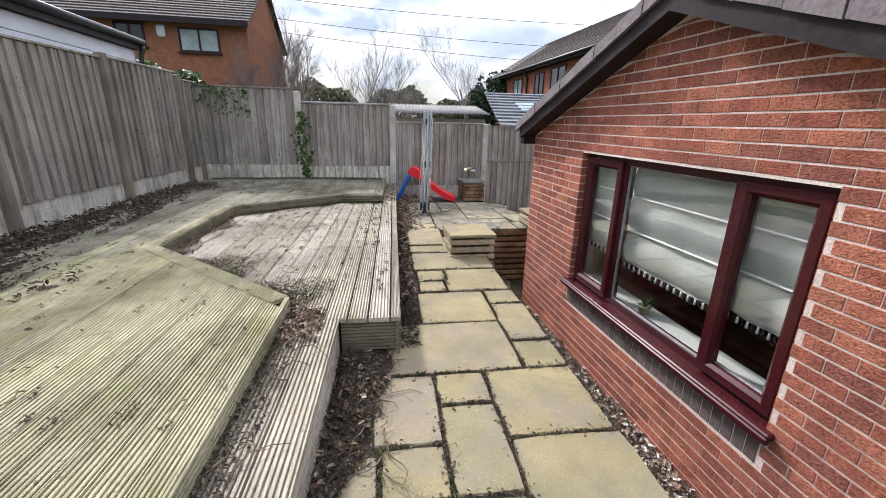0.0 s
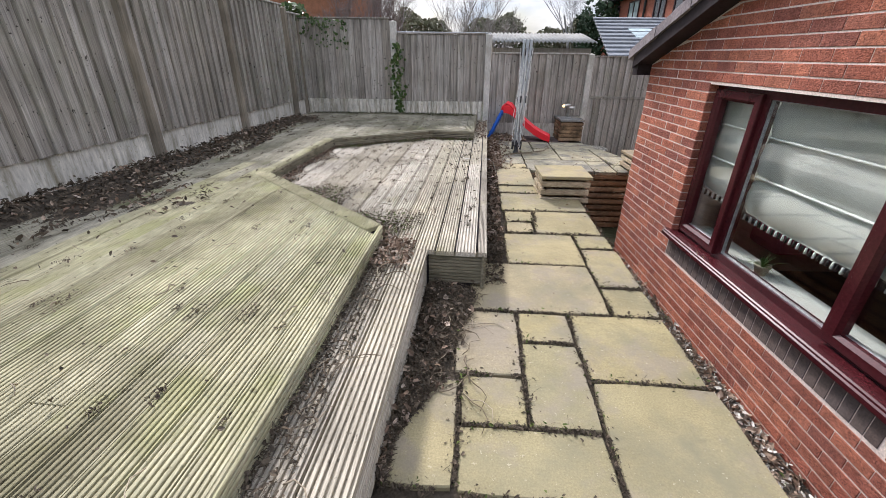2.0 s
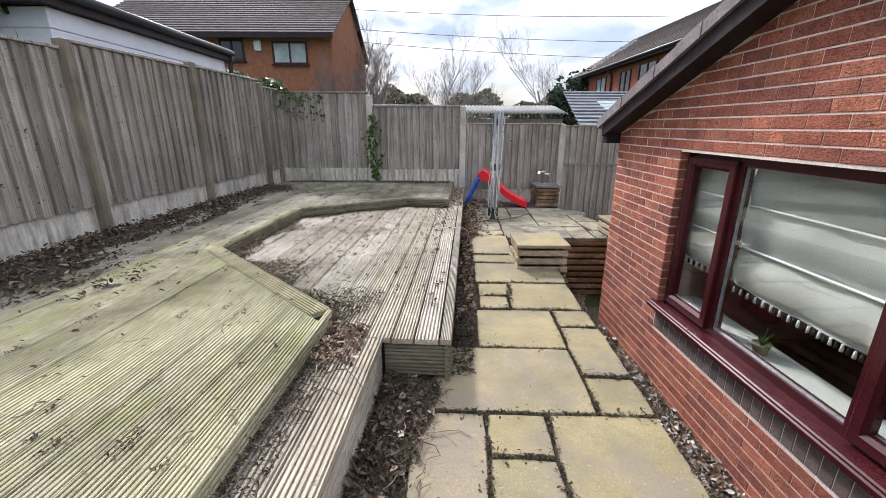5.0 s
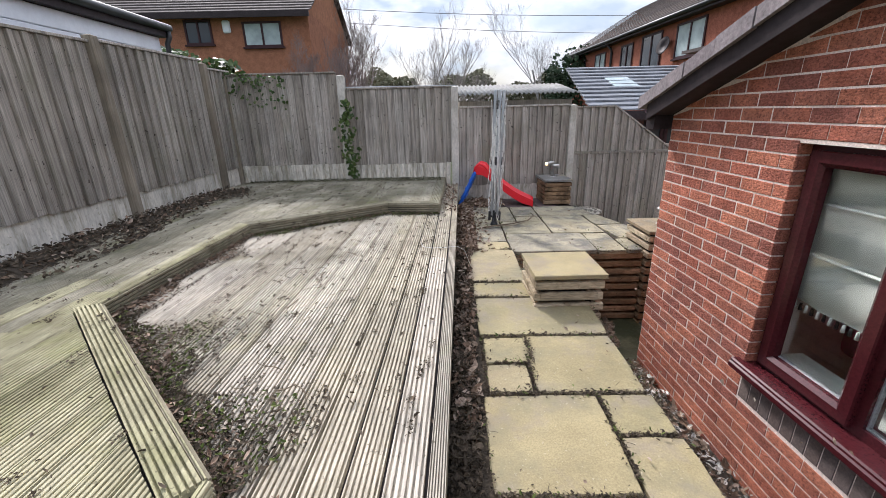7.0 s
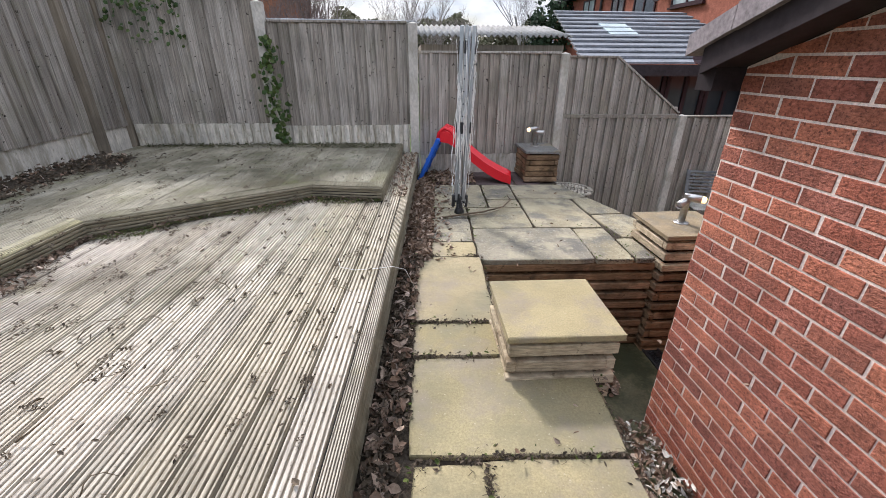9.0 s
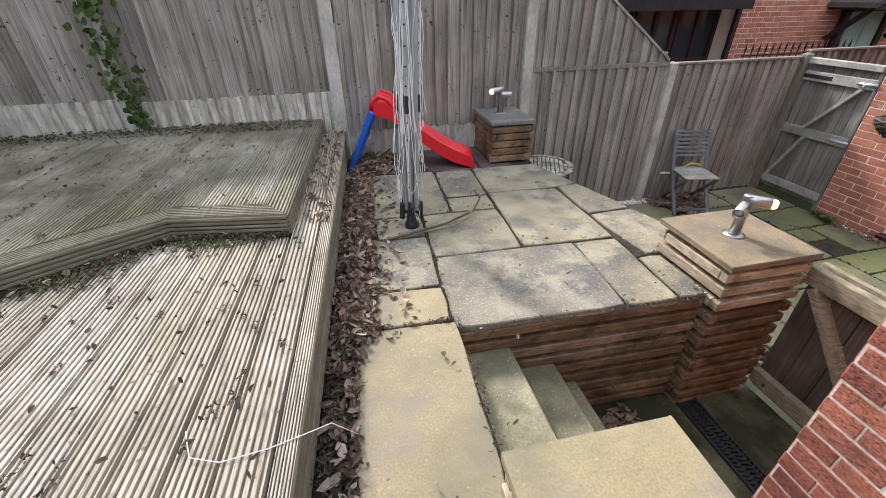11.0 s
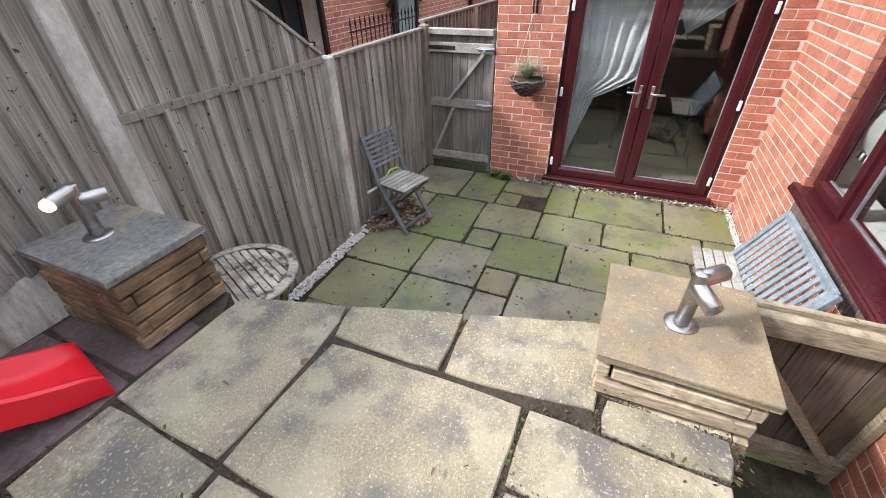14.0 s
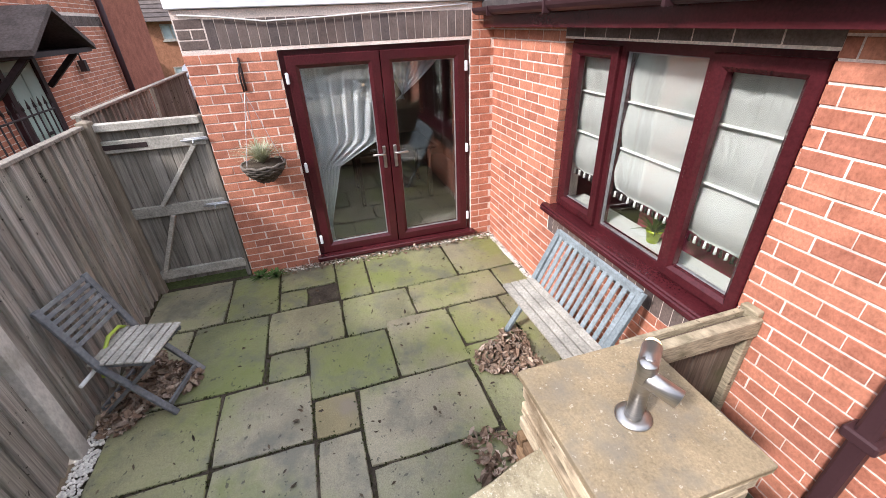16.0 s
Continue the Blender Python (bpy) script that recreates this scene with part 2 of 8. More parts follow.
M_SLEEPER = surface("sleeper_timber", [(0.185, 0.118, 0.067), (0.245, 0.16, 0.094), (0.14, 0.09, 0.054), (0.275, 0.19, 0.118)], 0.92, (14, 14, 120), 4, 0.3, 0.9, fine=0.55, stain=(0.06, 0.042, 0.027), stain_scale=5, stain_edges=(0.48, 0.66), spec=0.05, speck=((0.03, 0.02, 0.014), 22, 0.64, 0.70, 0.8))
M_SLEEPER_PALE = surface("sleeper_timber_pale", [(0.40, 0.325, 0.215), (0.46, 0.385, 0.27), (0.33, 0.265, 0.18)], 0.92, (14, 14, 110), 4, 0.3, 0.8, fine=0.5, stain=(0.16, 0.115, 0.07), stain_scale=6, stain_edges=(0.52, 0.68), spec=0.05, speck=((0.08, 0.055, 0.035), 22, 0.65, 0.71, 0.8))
M_SLAB = surface("sandstone", [(0.285, 0.236, 0.126), (0.25, 0.215, 0.122), (0.31, 0.255, 0.142), (0.27, 0.225, 0.145)], 0.82, (130, 130, 130), 2.6, 0.2, 0.5, bump_scale=60, fine=0.24, stain=(0.185, 0.168, 0.11), stain_scale=2.2, stain_edges=(0.46, 0.66), speck=((0.44, 0.39, 0.28), 55, 0.66, 0.70, 0.55), blotch=((0.225, 0.19, 0.155), 2.4, 0.50, 0.62, 0.6), bump_dist=0.004, riven=(7.0, 0.014))
M_SLAB_GREY = surface("sandstone_grey", [(0.25, 0.218, 0.14), (0.215, 0.192, 0.132), (0.272, 0.232, 0.15), (0.228, 0.203, 0.15)], 0.8, (130, 130, 130), 2.8, 0.24, 0.6, bump_scale=60, fine=0.34, stain=(0.12, 0.112, 0.098), stain_scale=3.2, stain_edges=(0.47, 0.60), speck=((0.50, 0.46, 0.37), 95, 0.58, 0.66, 0.6), blotch=((0.36, 0.32, 0.215), 4.5, 0.51, 0.60, 0.6), bump_dist=0.006, riven=(9.0, 0.014))
M_SLAB_WET = surface("sandstone_algae", [(0.20, 0.195, 0.10), (0.265, 0.238, 0.16), (0.165, 0.175, 0.082), (0.285, 0.25, 0.18)], 0.42, (130, 130, 130), 2.6, 0.34, 0.6, bump_scale=40, fine=0.32, stain=(0.135, 0.16, 0.042), stain_scale=1.3, stain_edges=(0.44, 0.62), spec=0.45, speck=((0.035, 0.032, 0.02), 26, 0.64, 0.68, 0.75), blotch=((0.11, 0.11, 0.085), 3.2, 0.50, 0.64, 0.75), bump_dist=0.005, riven=(6.0, 0.014))
M_SLAB_TAN = surface("sandstone_tan", [(0.225, 0.176, 0.108), (0.245, 0.19, 0.118)], 0.8, (130, 130, 130), 4, 0.25, 0.5, bump_scale=50, fine=0.28, stain=(0.175, 0.15, 0.112), stain_scale=5, stain_edges=(0.48, 0.64), speck=((0.42, 0.38, 0.29), 50, 0.64, 0.69, 0.6), blotch=((0.11, 0.10, 0.08), 9.0, 0.60, 0.68, 0.6), bump_dist=0.004, riven=(9.0, 0.008))
M_SLATE = surface("slate_top", [(0.13, 0.128, 0.122), (0.165, 0.158, 0.145)], 0.55, (40, 40, 40), 4, 0.35, 0.6, bump_scale=26, fine=0.4, stain=(0.27, 0.215, 0.13), stain_scale=5, stain_edges=(0.52, 0.64), speck=((0.30, 0.29, 0.27), 50, 0.63, 0.69, 0.6), riven=(9.0, 0.015))
M_STEP = surface("step_stone", [(0.235, 0.212, 0.13), (0.27, 0.245, 0.155)], 0.8, (90, 90, 90), 4, 0.3, 0.5, bump_scale=50, fine=0.3, stain=(0.115, 0.11, 0.07), stain_scale=3.5, stain_edges=(0.46, 0.66), speck=((0.50, 0.46, 0.36), 80, 0.63, 0.68, 0.6), riven=(8.0, 0.014))
M_SOIL = surface("soil", [(0.062, 0.05, 0.037)], 0.95, (60, 60, 60), 8, 0.4, 0.9, bump_scale=45, bump_dist=0.02)
M_GRAVEL = surface("grey_gravel", [(0.10, 0.088, 0.072)], 0.95, (80, 80, 80), 10, 0.4, 1.0, bump_scale=90, bump_dist=0.02)
M_DAMP = surface("damp_concrete", [(0.105, 0.10, 0.058)], 0.5, (60, 60, 60), 4, 0.4, 0.4, fine=0.3, stain=(0.028, 0.034, 0.018), stain_scale=3.0, stain_edges=(0.44, 0.56), speck=((0.20, 0.185, 0.12), 60, 0.64, 0.7, 0.5), riven=(7.0, 0.02))
M_CONC = surface("concrete", [(0.52, 0.485, 0.42), (0.58, 0.54, 0.47)], 0.9, (40, 40, 9), 4, 0.2, 0.4, fine=0.3, stain=(0.17, 0.145, 0.085), stain_scale=1.0, stain_edges=(0.48, 0.70), stain_grain=(13, 13, 2.0), speck=((0.2, 0.2, 0.12), 30, 0.6, 0.7, 0.6))
M_CONC_POST = surface("concrete_post", [(0.47, 0.44, 0.39)], 0.9, (40, 40, 20), 3, 0.25, 0.4, fine=0.25, stain=(0.25, 0.23, 0.16), stain_scale=2.2, stain_edges=(0.5, 0.8))
M_WOODPOST = surface("post_timber", [(0.20, 0.17, 0.13)], 0.9, (50, 50, 2.5), 3, 0.3, 0.5)
M_PVC = surface("maroon_pvc", [(0.055, 0.010, 0.0125)], 0.27, (70, 70, 70), 4, 0.2, 0.05, fine=0.3, spec=0.35)
M_PVC_DARK = surface("brown_pvc", [(0.045, 0.022, 0.024)], 0.4, (60, 60, 60), 4, 0.15, 0.0, fine=0.1)
M_RUBBER = plain("black_gasket", (0.015, 0.015, 0.016), 0.6)
M_VERGE = surface("roof_verge_tile", [(0.20, 0.17, 0.175), (0.23, 0.20, 0.20)], 0.8, (50, 50, 50), 6, 0.2, 0.3)
M_FASCIA = surface("dark_fascia", [(0.032, 0.025, 0.026)], 0.5, (20, 20, 20), 4, 0.2, 0.1)
M_ROOF = surface("roof_tile_brown", [(0.085, 0.07, 0.065), (0.11, 0.09, 0.08), (0.07, 0.06, 0.058)], 0.85, (30, 30, 30), 4, 0.25, 0.3)
M_ROOF_GREY = surface("roof_slate_grey", [(0.165, 0.172, 0.185), (0.19, 0.198, 0.212), (0.15, 0.157, 0.168)], 0.7, (30, 30, 30), 4, 0.2, 0.2)
M_CORR = surface("corrugated_cement", [(0.22, 0.217, 0.205)], 0.9, (30, 30, 30), 3, 0.25, 0.3, stain=(0.10, 0.10, 0.06), stain_scale=9, stain_edges=(0.57, 0.66))
M_GLASS = glass_material("window_glass", (0.95, 0.97, 0.96), 0.11)
M_GLASS_DARK = plain("dark_glass", (0.03, 0.035, 0.04), 0.08)
M_CLOTH = surface("white_cloth", [(0.84, 0.85, 0.80)], 0.95, (200, 200, 200), 3, 0.06, 0.1, fine=0.05)
M_CURTAIN = surface("net_curtain", [(0.90, 0.91, 0.92)], 0.95, (120, 120, 10), 3, 0.06, 0.1, fine=0.06)
M_PLASTER = surface("white_plaster", [(0.62, 0.63, 0.58)], 0.9, (20, 20, 20), 3, 0.06, 0.05, fine=0.05)
# near-black: dark indoor pieces, plus painted shade under decks and inside pillars
M_DARK_AND_SHADE = surface("dark_parts_and_shade", [(0.035, 0.03, 0.03)], 0.7, (20, 20, 20), 3, 0.2, 0.0)
# plaster walls with indoor dimness in the colour; also the floor behind the doors
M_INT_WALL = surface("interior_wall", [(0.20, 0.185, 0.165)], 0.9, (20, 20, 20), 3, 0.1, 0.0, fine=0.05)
M_PINK = surface("pink_cushion", [(0.42, 0.06, 0.12), (0.48, 0.09, 0.15)], 0.9, (60, 60, 60), 6, 0.15, 0.1)
M_WHITE = surface("white_cladding", [(0.70, 0.72, 0.75)], 0.6, (20, 20, 20), 3, 0.08, 0.1, fine=0.05)
M_BLACK = plain("black_plastic", (0.02, 0.021, 0.023), 0.45)
M_IRON = surface("wrought_iron", [(0.035, 0.025, 0.024)], 0.6, (60, 60, 60), 6, 0.3, 0.2)
M_STEEL = surface("brushed_steel", [(0.43, 0.415, 0.39)], 0.36, (6, 6, 160), 3, 0.12, 0.05, metal=1.0, fine=0.2)
M_GALV = surface("galvanised_metal", [(0.42, 0.43, 0.44)], 0.5, (60, 60, 60), 6, 0.25, 0.1, metal=0.8)
M_ALU = surface("aluminium_tube", [(0.44, 0.455, 0.46), (0.40, 0.415, 0.42)], 0.42, (90, 90, 6), 3, 0.12, 0.05, metal=0.7, fine=0.15)
M_CORD = plain("white_cord", (0.72, 0.71, 0.68), 0.8)
M_RED = surface("red_plastic", [(0.66, 0.012, 0.022)], 0.38, (30, 30, 30), 3, 0.08, 0.03, fine=0.06, spec=0.5)
M_BLUE = surface("blue_plastic", [(0.012, 0.10, 0.48)], 0.42, (30, 30, 30), 3, 0.1, 0.03, fine=0.06, spec=0.5)
M_CHAIR = surface("grey_painted_wood", [(0.125, 0.13, 0.135), (0.155, 0.16, 0.16)], 0.8, (40, 40, 40), 8, 0.25, 0.3, stain=(0.21, 0.2, 0.17), stain_scale=6, stain_edges=(0.55, 0.75))
M_SEATWOOD = surface("weathered_slat", [(0.31, 0.295, 0.255), (0.36, 0.34, 0.295), (0.27, 0.255, 0.22)], 0.9, (60, 60, 60), 6, 0.3, 0.5, fine=0.35)
M_BENCH = surface("bluegrey_painted_wood", [(0.176, 0.212, 0.224), (0.208, 0.244, 0.256)], 0.75, (60, 60, 60), 8, 0.22, 0.3, fine=0.3)
M_TABLE = surface("weathered_table_wood", [(0.33, 0.30, 0.245), (0.40, 0.365, 0.30), (0.28, 0.25, 0.205)], 0.9, (60, 12, 60), 6, 0.35, 0.5, fine=0.45, stain=(0.055, 0.047, 0.036), stain_scale=14, stain_edges=(0.53, 0.62))
M_LEAF_DRY = surface("dry_leaf", [(0.13, 0.085, 0.055), (0.24, 0.165, 0.115), (0.09, 0.058, 0.04), (0.36, 0.275, 0.205), (0.17, 0.105, 0.07), (0.42, 0.34, 0.27), (0.12, 0.078, 0.055)], 0.85, (60, 60, 60), 8, 0.25, 0.2)
M_DEBRIS = surface("mulch_debris", [(0.07, 0.055, 0.04), (0.11, 0.085, 0.06), (0.05, 0.04, 0.03), (0.15, 0.115, 0.08)], 0.9, (60, 60, 60), 8, 0.25, 0.2)
M_MOSS = surface("moss", [(0.07, 0.095, 0.025), (0.10, 0.12, 0.035), (0.05, 0.07, 0.02)], 0.95, (60, 60, 60), 8, 0.3, 0.2)
M_MOSS_DARK = surface("wet_moss", [(0.03, 0.036, 0.014), (0.045, 0.045, 0.02), (0.06, 0.07, 0.022)], 0.9, (60, 60, 60), 8, 0.3, 0.2)
M_TWIG = surface("twig", [(0.10, 0.075, 0.05), (0.15, 0.115, 0.08), (0.30, 0.25, 0.18)], 0.9, (60, 60, 60), 8, 0.25, 0.2)
M_GREEN = surface("green_leaf", [(0.045, 0.095, 0.025), (0.07, 0.13, 0.035), (0.10, 0.16, 0.05)], 0.55, (60, 60, 60), 8, 0.25, 0.1)
M_IVY = surface("ivy_leaf", [(0.025, 0.05, 0.014), (0.045, 0.075, 0.02), (0.075, 0.10, 0.03)], 0.4, (60, 60, 60), 8, 0.25, 0.1)
M_CONIFER = surface("conifer_leaf", [(0.02, 0.035, 0.018), (0.035, 0.055, 0.028)], 0.8, (20, 20, 20), 3, 0.3, 0.2)
M_BARK = surface("bark", [(0.25, 0.22, 0.20), (0.31, 0.28, 0.255)], 0.9, (30, 30, 6), 3, 0.3, 0.3)
M_BARK_RED = surface("bark_reddish", [(0.17, 0.125, 0.115), (0.22, 0.17, 0.155)], 0.9, (30, 30, 6), 3, 0.3, 0.3)
M_BIRCH = surface("bark_birch", [(0.40, 0.38, 0.37), (0.30, 0.285, 0.28)], 0.9, (30, 30, 6), 3, 0.3, 0.3)
M_GRASS = surface("grass_ground", [(0.06, 0.085, 0.03)], 0.95, (30, 30, 30), 0.6, 0.4, 0.5, bump_scale=20, bump_dist=0.03)
M_ASPHALT = surface("asphalt", [(0.055, 0.055, 0.055)], 0.9, (80, 80, 80), 2, 0.2, 0.3)
M_WICKER = surface("grey_wicker", [(0.09, 0.075, 0.06), (0.15, 0.13, 0.11), (0.06, 0.05, 0.045)], 0.85, (60, 60, 60), 8, 0.3, 0.2)
M_PEBBLE = surface("white_pebble", [(0.55, 0.53, 0.48), (0.65, 0.62, 0.56), (0.42, 0.40, 0.36)], 0.8, (60, 60, 60), 8, 0.2, 0.2)
M_DOORGREEN = surface("pale_green_door", [(0.36, 0.45, 0.40)], 0.5, (10, 10, 10), 2, 0.06, 0.05, fine=0.04)
M_BULB = glow("lamp_bulb_lit", (1.0, 0.66, 0.28), 1.3)
M_PATIO_DARK = surface("purple_stone", [(0.10, 0.075, 0.07), (0.125, 0.095, 0.09)], 0.85, (40, 40, 40), 4, 0.25, 0.4, bump_scale=30)
M_LIME = plain("lime_plastic", (0.42, 0.52, 0.03), 0.4)
M_HOSE = plain("yellow_green_hose", (0.36, 0.46, 0.06), 0.5)
M_POT = surface("stone_pot", [(0.42, 0.39, 0.29)], 0.7, (40, 40, 40), 6, 0.15, 0.2)
M_CARPAINT = plain("white_car_paint", (0.62, 0.64, 0.66), 0.25)
M_TAIL = plain("red_tail_lens", (0.35, 0.01, 0.015), 0.2)
M_FIELD = surface("far_foliage", [(0.10, 0.105, 0.06), (0.14, 0.13, 0.085), (0.08, 0.085, 0.05)], 0.9, (10, 10, 10), 0.5, 0.4, 0.3)

# ---- building blocks ----


def quads(bm, pts_list):
    for pts in pts_list:
        bm.faces.new([bm.verts.new(p) for p in pts])


def box(bm, x0, x1, y0, y1, z0, z1, m=None):
    vs = [bm.verts.new((x, y, z)) for z in (z0, z1) for y in (y0, y1) for x in (x0, x1)]
    for f in ((0, 2, 3, 1), (4, 5, 7, 6), (0, 1, 5, 4), (2, 6, 7, 3), (1, 3, 7, 5), (0, 4, 6, 2)):
        bm.faces.new([vs[i] for i in f])
    if m is not None:
        bmesh.ops.transform(bm, matrix=m, verts=vs)
    return vs


def soft_box(bm, x0, x1, y0, y1, z0, z1, r=0.004, m=None, seg=1):
    t = bmesh.new()
    box(t, x0, x1, y0, y1, z0, z1)
    bmesh.ops.bevel(t, geom=t.edges[:], offset=r, segments=seg, affect="EDGES", profile=0.6)
    absorb(bm, t, m)


def absorb(bm, t, m=None):
    if m is not None:
        t.transform(m)
    me = bpy.data.meshes.new("tmp")
    t.to_mesh(me)
    t.free()
    bm.from_mesh(me)
    bpy.data.meshes.remove(me)


def prism(bm, poly, z0, z1):
    """poly: plan points, anticlockwise."""
    lo, hi = [bm.verts.new((x, y, z0)) for x, y in poly], [bm.verts.new((x, y, z1)) for x, y in poly]
    bm.faces.new(hi)
    bm.faces.new(lo[::-1])
    n = len(poly)
    for i in range(n):
        bm.faces.new((lo[i], lo[(i + 1) % n], hi[(i + 1) % n], hi[i]))


def tube(bm, pts, r, sides=8, r_end=None, cap=True):
    """A round bar along the points."""
    pts = [Vector(p) for p in pts]
    rings = []
    for i, p in enumerate(pts):
        d = (pts[min(i + 1, len(pts) - 1)] - pts[max(i - 1, 0)]).normalized()
        a = d.orthogonal().normalized() if i == 0 else (rings[-1][1] - d * rings[-1][1].dot(d)).normalized()
        b = d.cross(a)
        rad = r if r_end is None else r + (r_end - r) * i / (len(pts) - 1)
        rings.append(([bm.verts.new(p + (a * math.cos(2 * math.pi * k / sides) + b * math.sin(2 * math.pi * k / sides)) * rad) for k in range(sides)], a))
    for (r0, _), (r1, _) in zip(rings, rings[1:]):
        for k in range(sides):
            f = bm.faces.new((r0[k], r0[(k + 1) % sides], r1[(k + 1) % sides], r1[k]))
            f.smooth = sides > 5
    if cap and sides > 2:
        bm.faces.new(rings[0][0][::-1])
        bm.faces.new(rings[-1][0])


def lathe(bm, profile, sides=24, centre=(0, 0)):
    """profile: (radius, z) pairs."""
    rings = [[bm.verts.new((centre[0] + r * math.cos(2 * math.pi * k / sides), centre[1] + r * math.sin(2 * math.pi * k / sides), z)) for k in range(sides)] for r, z in profile]
    for a, b in zip(rings, rings[1:]):
        for k in range(sides):
            f = bm.faces.new((a[k], a[(k + 1) % sides], b[(k + 1) % sides], b[k]))
            f.smooth = True
    if profile[0][0] > 0:
        bm.faces.new(rings[0][::-1])
    if profile[-1][0] > 0:
        bm.faces.new(rings[-1])


def mesh_of(name, bm, material):
    me = bpy.data.meshes.new(name)
    bmesh.ops.recalc_face_normals(bm, faces=bm.faces[:])
    bm.to_mesh(me)
    bm.free()
    me.materials.append(material)
    return me


def part(name, bm, material, parent=None, label="", m=None):
    ob = new(name, mesh_of(name, bm, material))
    if m is not None:
        ob.matrix_world = m
    if parent is not None:
        ob.parent = parent
    return tagged(ob, label)


def piece(name, me, m, parent):
    ob = new(name, me)
    ob.matrix_basis = m
    ob.parent = parent
    return ob


def thing(name, m=None, label="", category="", group=""):
    ob = new(name)
    ob.empty_display_size = 0.1
    if m is not None:
        ob.matrix_world = m
    return tagged(ob, label, category, group)


def one_box(name, dims, material, parent=None, label="", r=0.0):
    bm = bmesh.new()
    if r:
        soft_box(bm, *dims, r=r)
    else:
        box(bm, *dims)
    return part(name, bm, material, parent, label)


def structure(ob, label="", category=""):
    return tagged(ob, label, category, kind="structure")


def beam(bm, a, b, w, h, up=(0, 0, 1), r=0.003):
    """A bar of section w x h from a to b."""
    a, b = Vector(a), Vector(b)
    d = b - a
    x = d.normalized()
    y = Vector(up).cross(x)
    y = y.normalized() if y.length > 1e-4 else x.orthogonal().normalized()
    z = x.cross(y)
    m = Matrix((x, y, z)).transposed().to_4x4()
    m.translation = a
    soft_box(bm, 0, d.length, -w / 2, w / 2, -h / 2, h / 2, r=r, m=m)


rng = random.Random(7)
Z_LOW, Z_PATIO, Z_UP, Z_LO, Z_PASS = -0.90, -0.02, 0.372, 0.258, -0.83


def turned(origin, degrees):
    """Plan frames of the paving and of the decks, a few degrees off the house."""
    return pose(origin[0], origin[1], 0, 0, 0, -degrees)


PAVE, DECK = turned((0.87, 3.08), 3.3), turned((0.67, 3.28), 4.2)


def plan(fr_m, u, v):
    p = fr_m @ Vector((u, v, 0))
    return (p.x, p.y)
# ---- ground ----
bm = bmesh.new()
box(bm, -300, 300, -300, 300, -1.3, -0.985)
structure(part("ground", bm, M_GRASS), "rough grass ground around the houses", "ground")
bm = bmesh.new()
prism(bm, [(-2.95, -4), (1.42, -4), (1.80, 4.2), (1.85, 5.19), (1.94, 5.22), (1.94, 5.66), (1.53, 5.68), (1.54, 6.59), (2.86, 6.53), (2.90, 6.84), (3.14, 6.84), (2.70, 8.42), (2.82, 8.5), (2.82, 9.12), (-2.3, 9.12)], -0.98, -0.033)
structure(part("terrace_soil", bm, M_SOIL), "dark soil terrace under decks and paving", "soil")
bm = bmesh.new()
box(bm, 1.5, 6.42, 5.0, 9.2, -0.98, -0.914)
structure(part("patio_bed", bm, M_SOIL), "dark mossy bedding of the sunken patio", "soil")
bm = bmesh.new()
box(bm, 1.45, 2.56, 1.0, 5.1, -0.98, -0.80)
structure(part("gravel_strip", bm, M_GRAVEL), "leaf-strewn gravel strip along the brick wall", "gravel")
bm = bmesh.new()
box(bm, 1.5, 3.43, 5.1, 6.5, -0.95, -0.83)
structure(part("passage_floor", bm, M_DAMP), "dark damp concrete floor below the steps", "floor")

# ---- house ----
AX, BY, DX = 2.526, 5.633, 6.40
A_WIN, B_WIN, D_DOOR = (2.40, 4.53, -0.06, 1.18), (3.53, 5.20, -0.08, 1.145), (5.87, 7.56, -0.87, 1.12)
EAVE_Z, PITCH, RIDGE_Y, A_END = 1.25, 0.36, 3.46, 1.29


def gable_top(y):
    return EAVE_Z + 0.05 + PITCH * (BY - RIDGE_Y - abs(y - RIDGE_Y))


def slab_yz(bm, x0, x1, poly):
    a, b = [bm.verts.new((x0, y, z)) for y, z in poly], [bm.verts.new((x1, y, z)) for y, z in poly]
    bm.faces.new(a)
    bm.faces.new(b[::-1])
    for i in range(len(poly)):
        j = (i + 1) % len(poly)
        bm.faces.new((a[i], b[i], b[j], a[j]))


bm = bmesh.new()
y0, y1, z0, z1 = A_WIN
box(bm, AX, AX + 0.25, A_END, BY, -1.0, z0)
box(bm, AX, AX + 0.25, A_END, y0, z0, z1)
box(bm, AX, AX + 0.25, y1, BY, z0, z1)
slab_yz(bm, AX, AX + 0.25, [(A_END, z1), (BY, z1), (BY, gable_top(BY)), (RIDGE_Y, gable_top(RIDGE_Y)), (A_END, gable_top(A_END))])
WALL_A = structure(part("wall_west", bm, M_MORTAR), "red brick gable wall of a single-storey house", "wall")
bm = bmesh.new()
x0, x1, z0, z1 = B_WIN
box(bm, AX + 0.25, DX, BY - 0.25, BY, -1.0, z0)
box(bm, AX + 0.25, x0, BY - 0.25, BY, z0, z1)
box(bm, x1, DX, BY - 0.25, BY, z0, z1)
box(bm, AX + 0.25, DX, BY - 0.25, BY, z1, 1.25)
WALL_B = structure(part("wall_south", bm, M_MORTAR), "orange-red brick wall with a wide window", "wall")
bm = bmesh.new()
y0, y1, z0, z1 = D_DOOR
D_END = 8.25
box(bm, DX, DX + 0.25, BY - 0.25, D_END, -1.0, z0)
box(bm, DX, DX + 0.25, BY - 0.25, y0, z0, z1)
box(bm, DX, DX + 0.25, y1, D_END, z0, z1)
box(bm, DX, DX + 0.25, BY - 0.25, D_END, z1, 1.42)
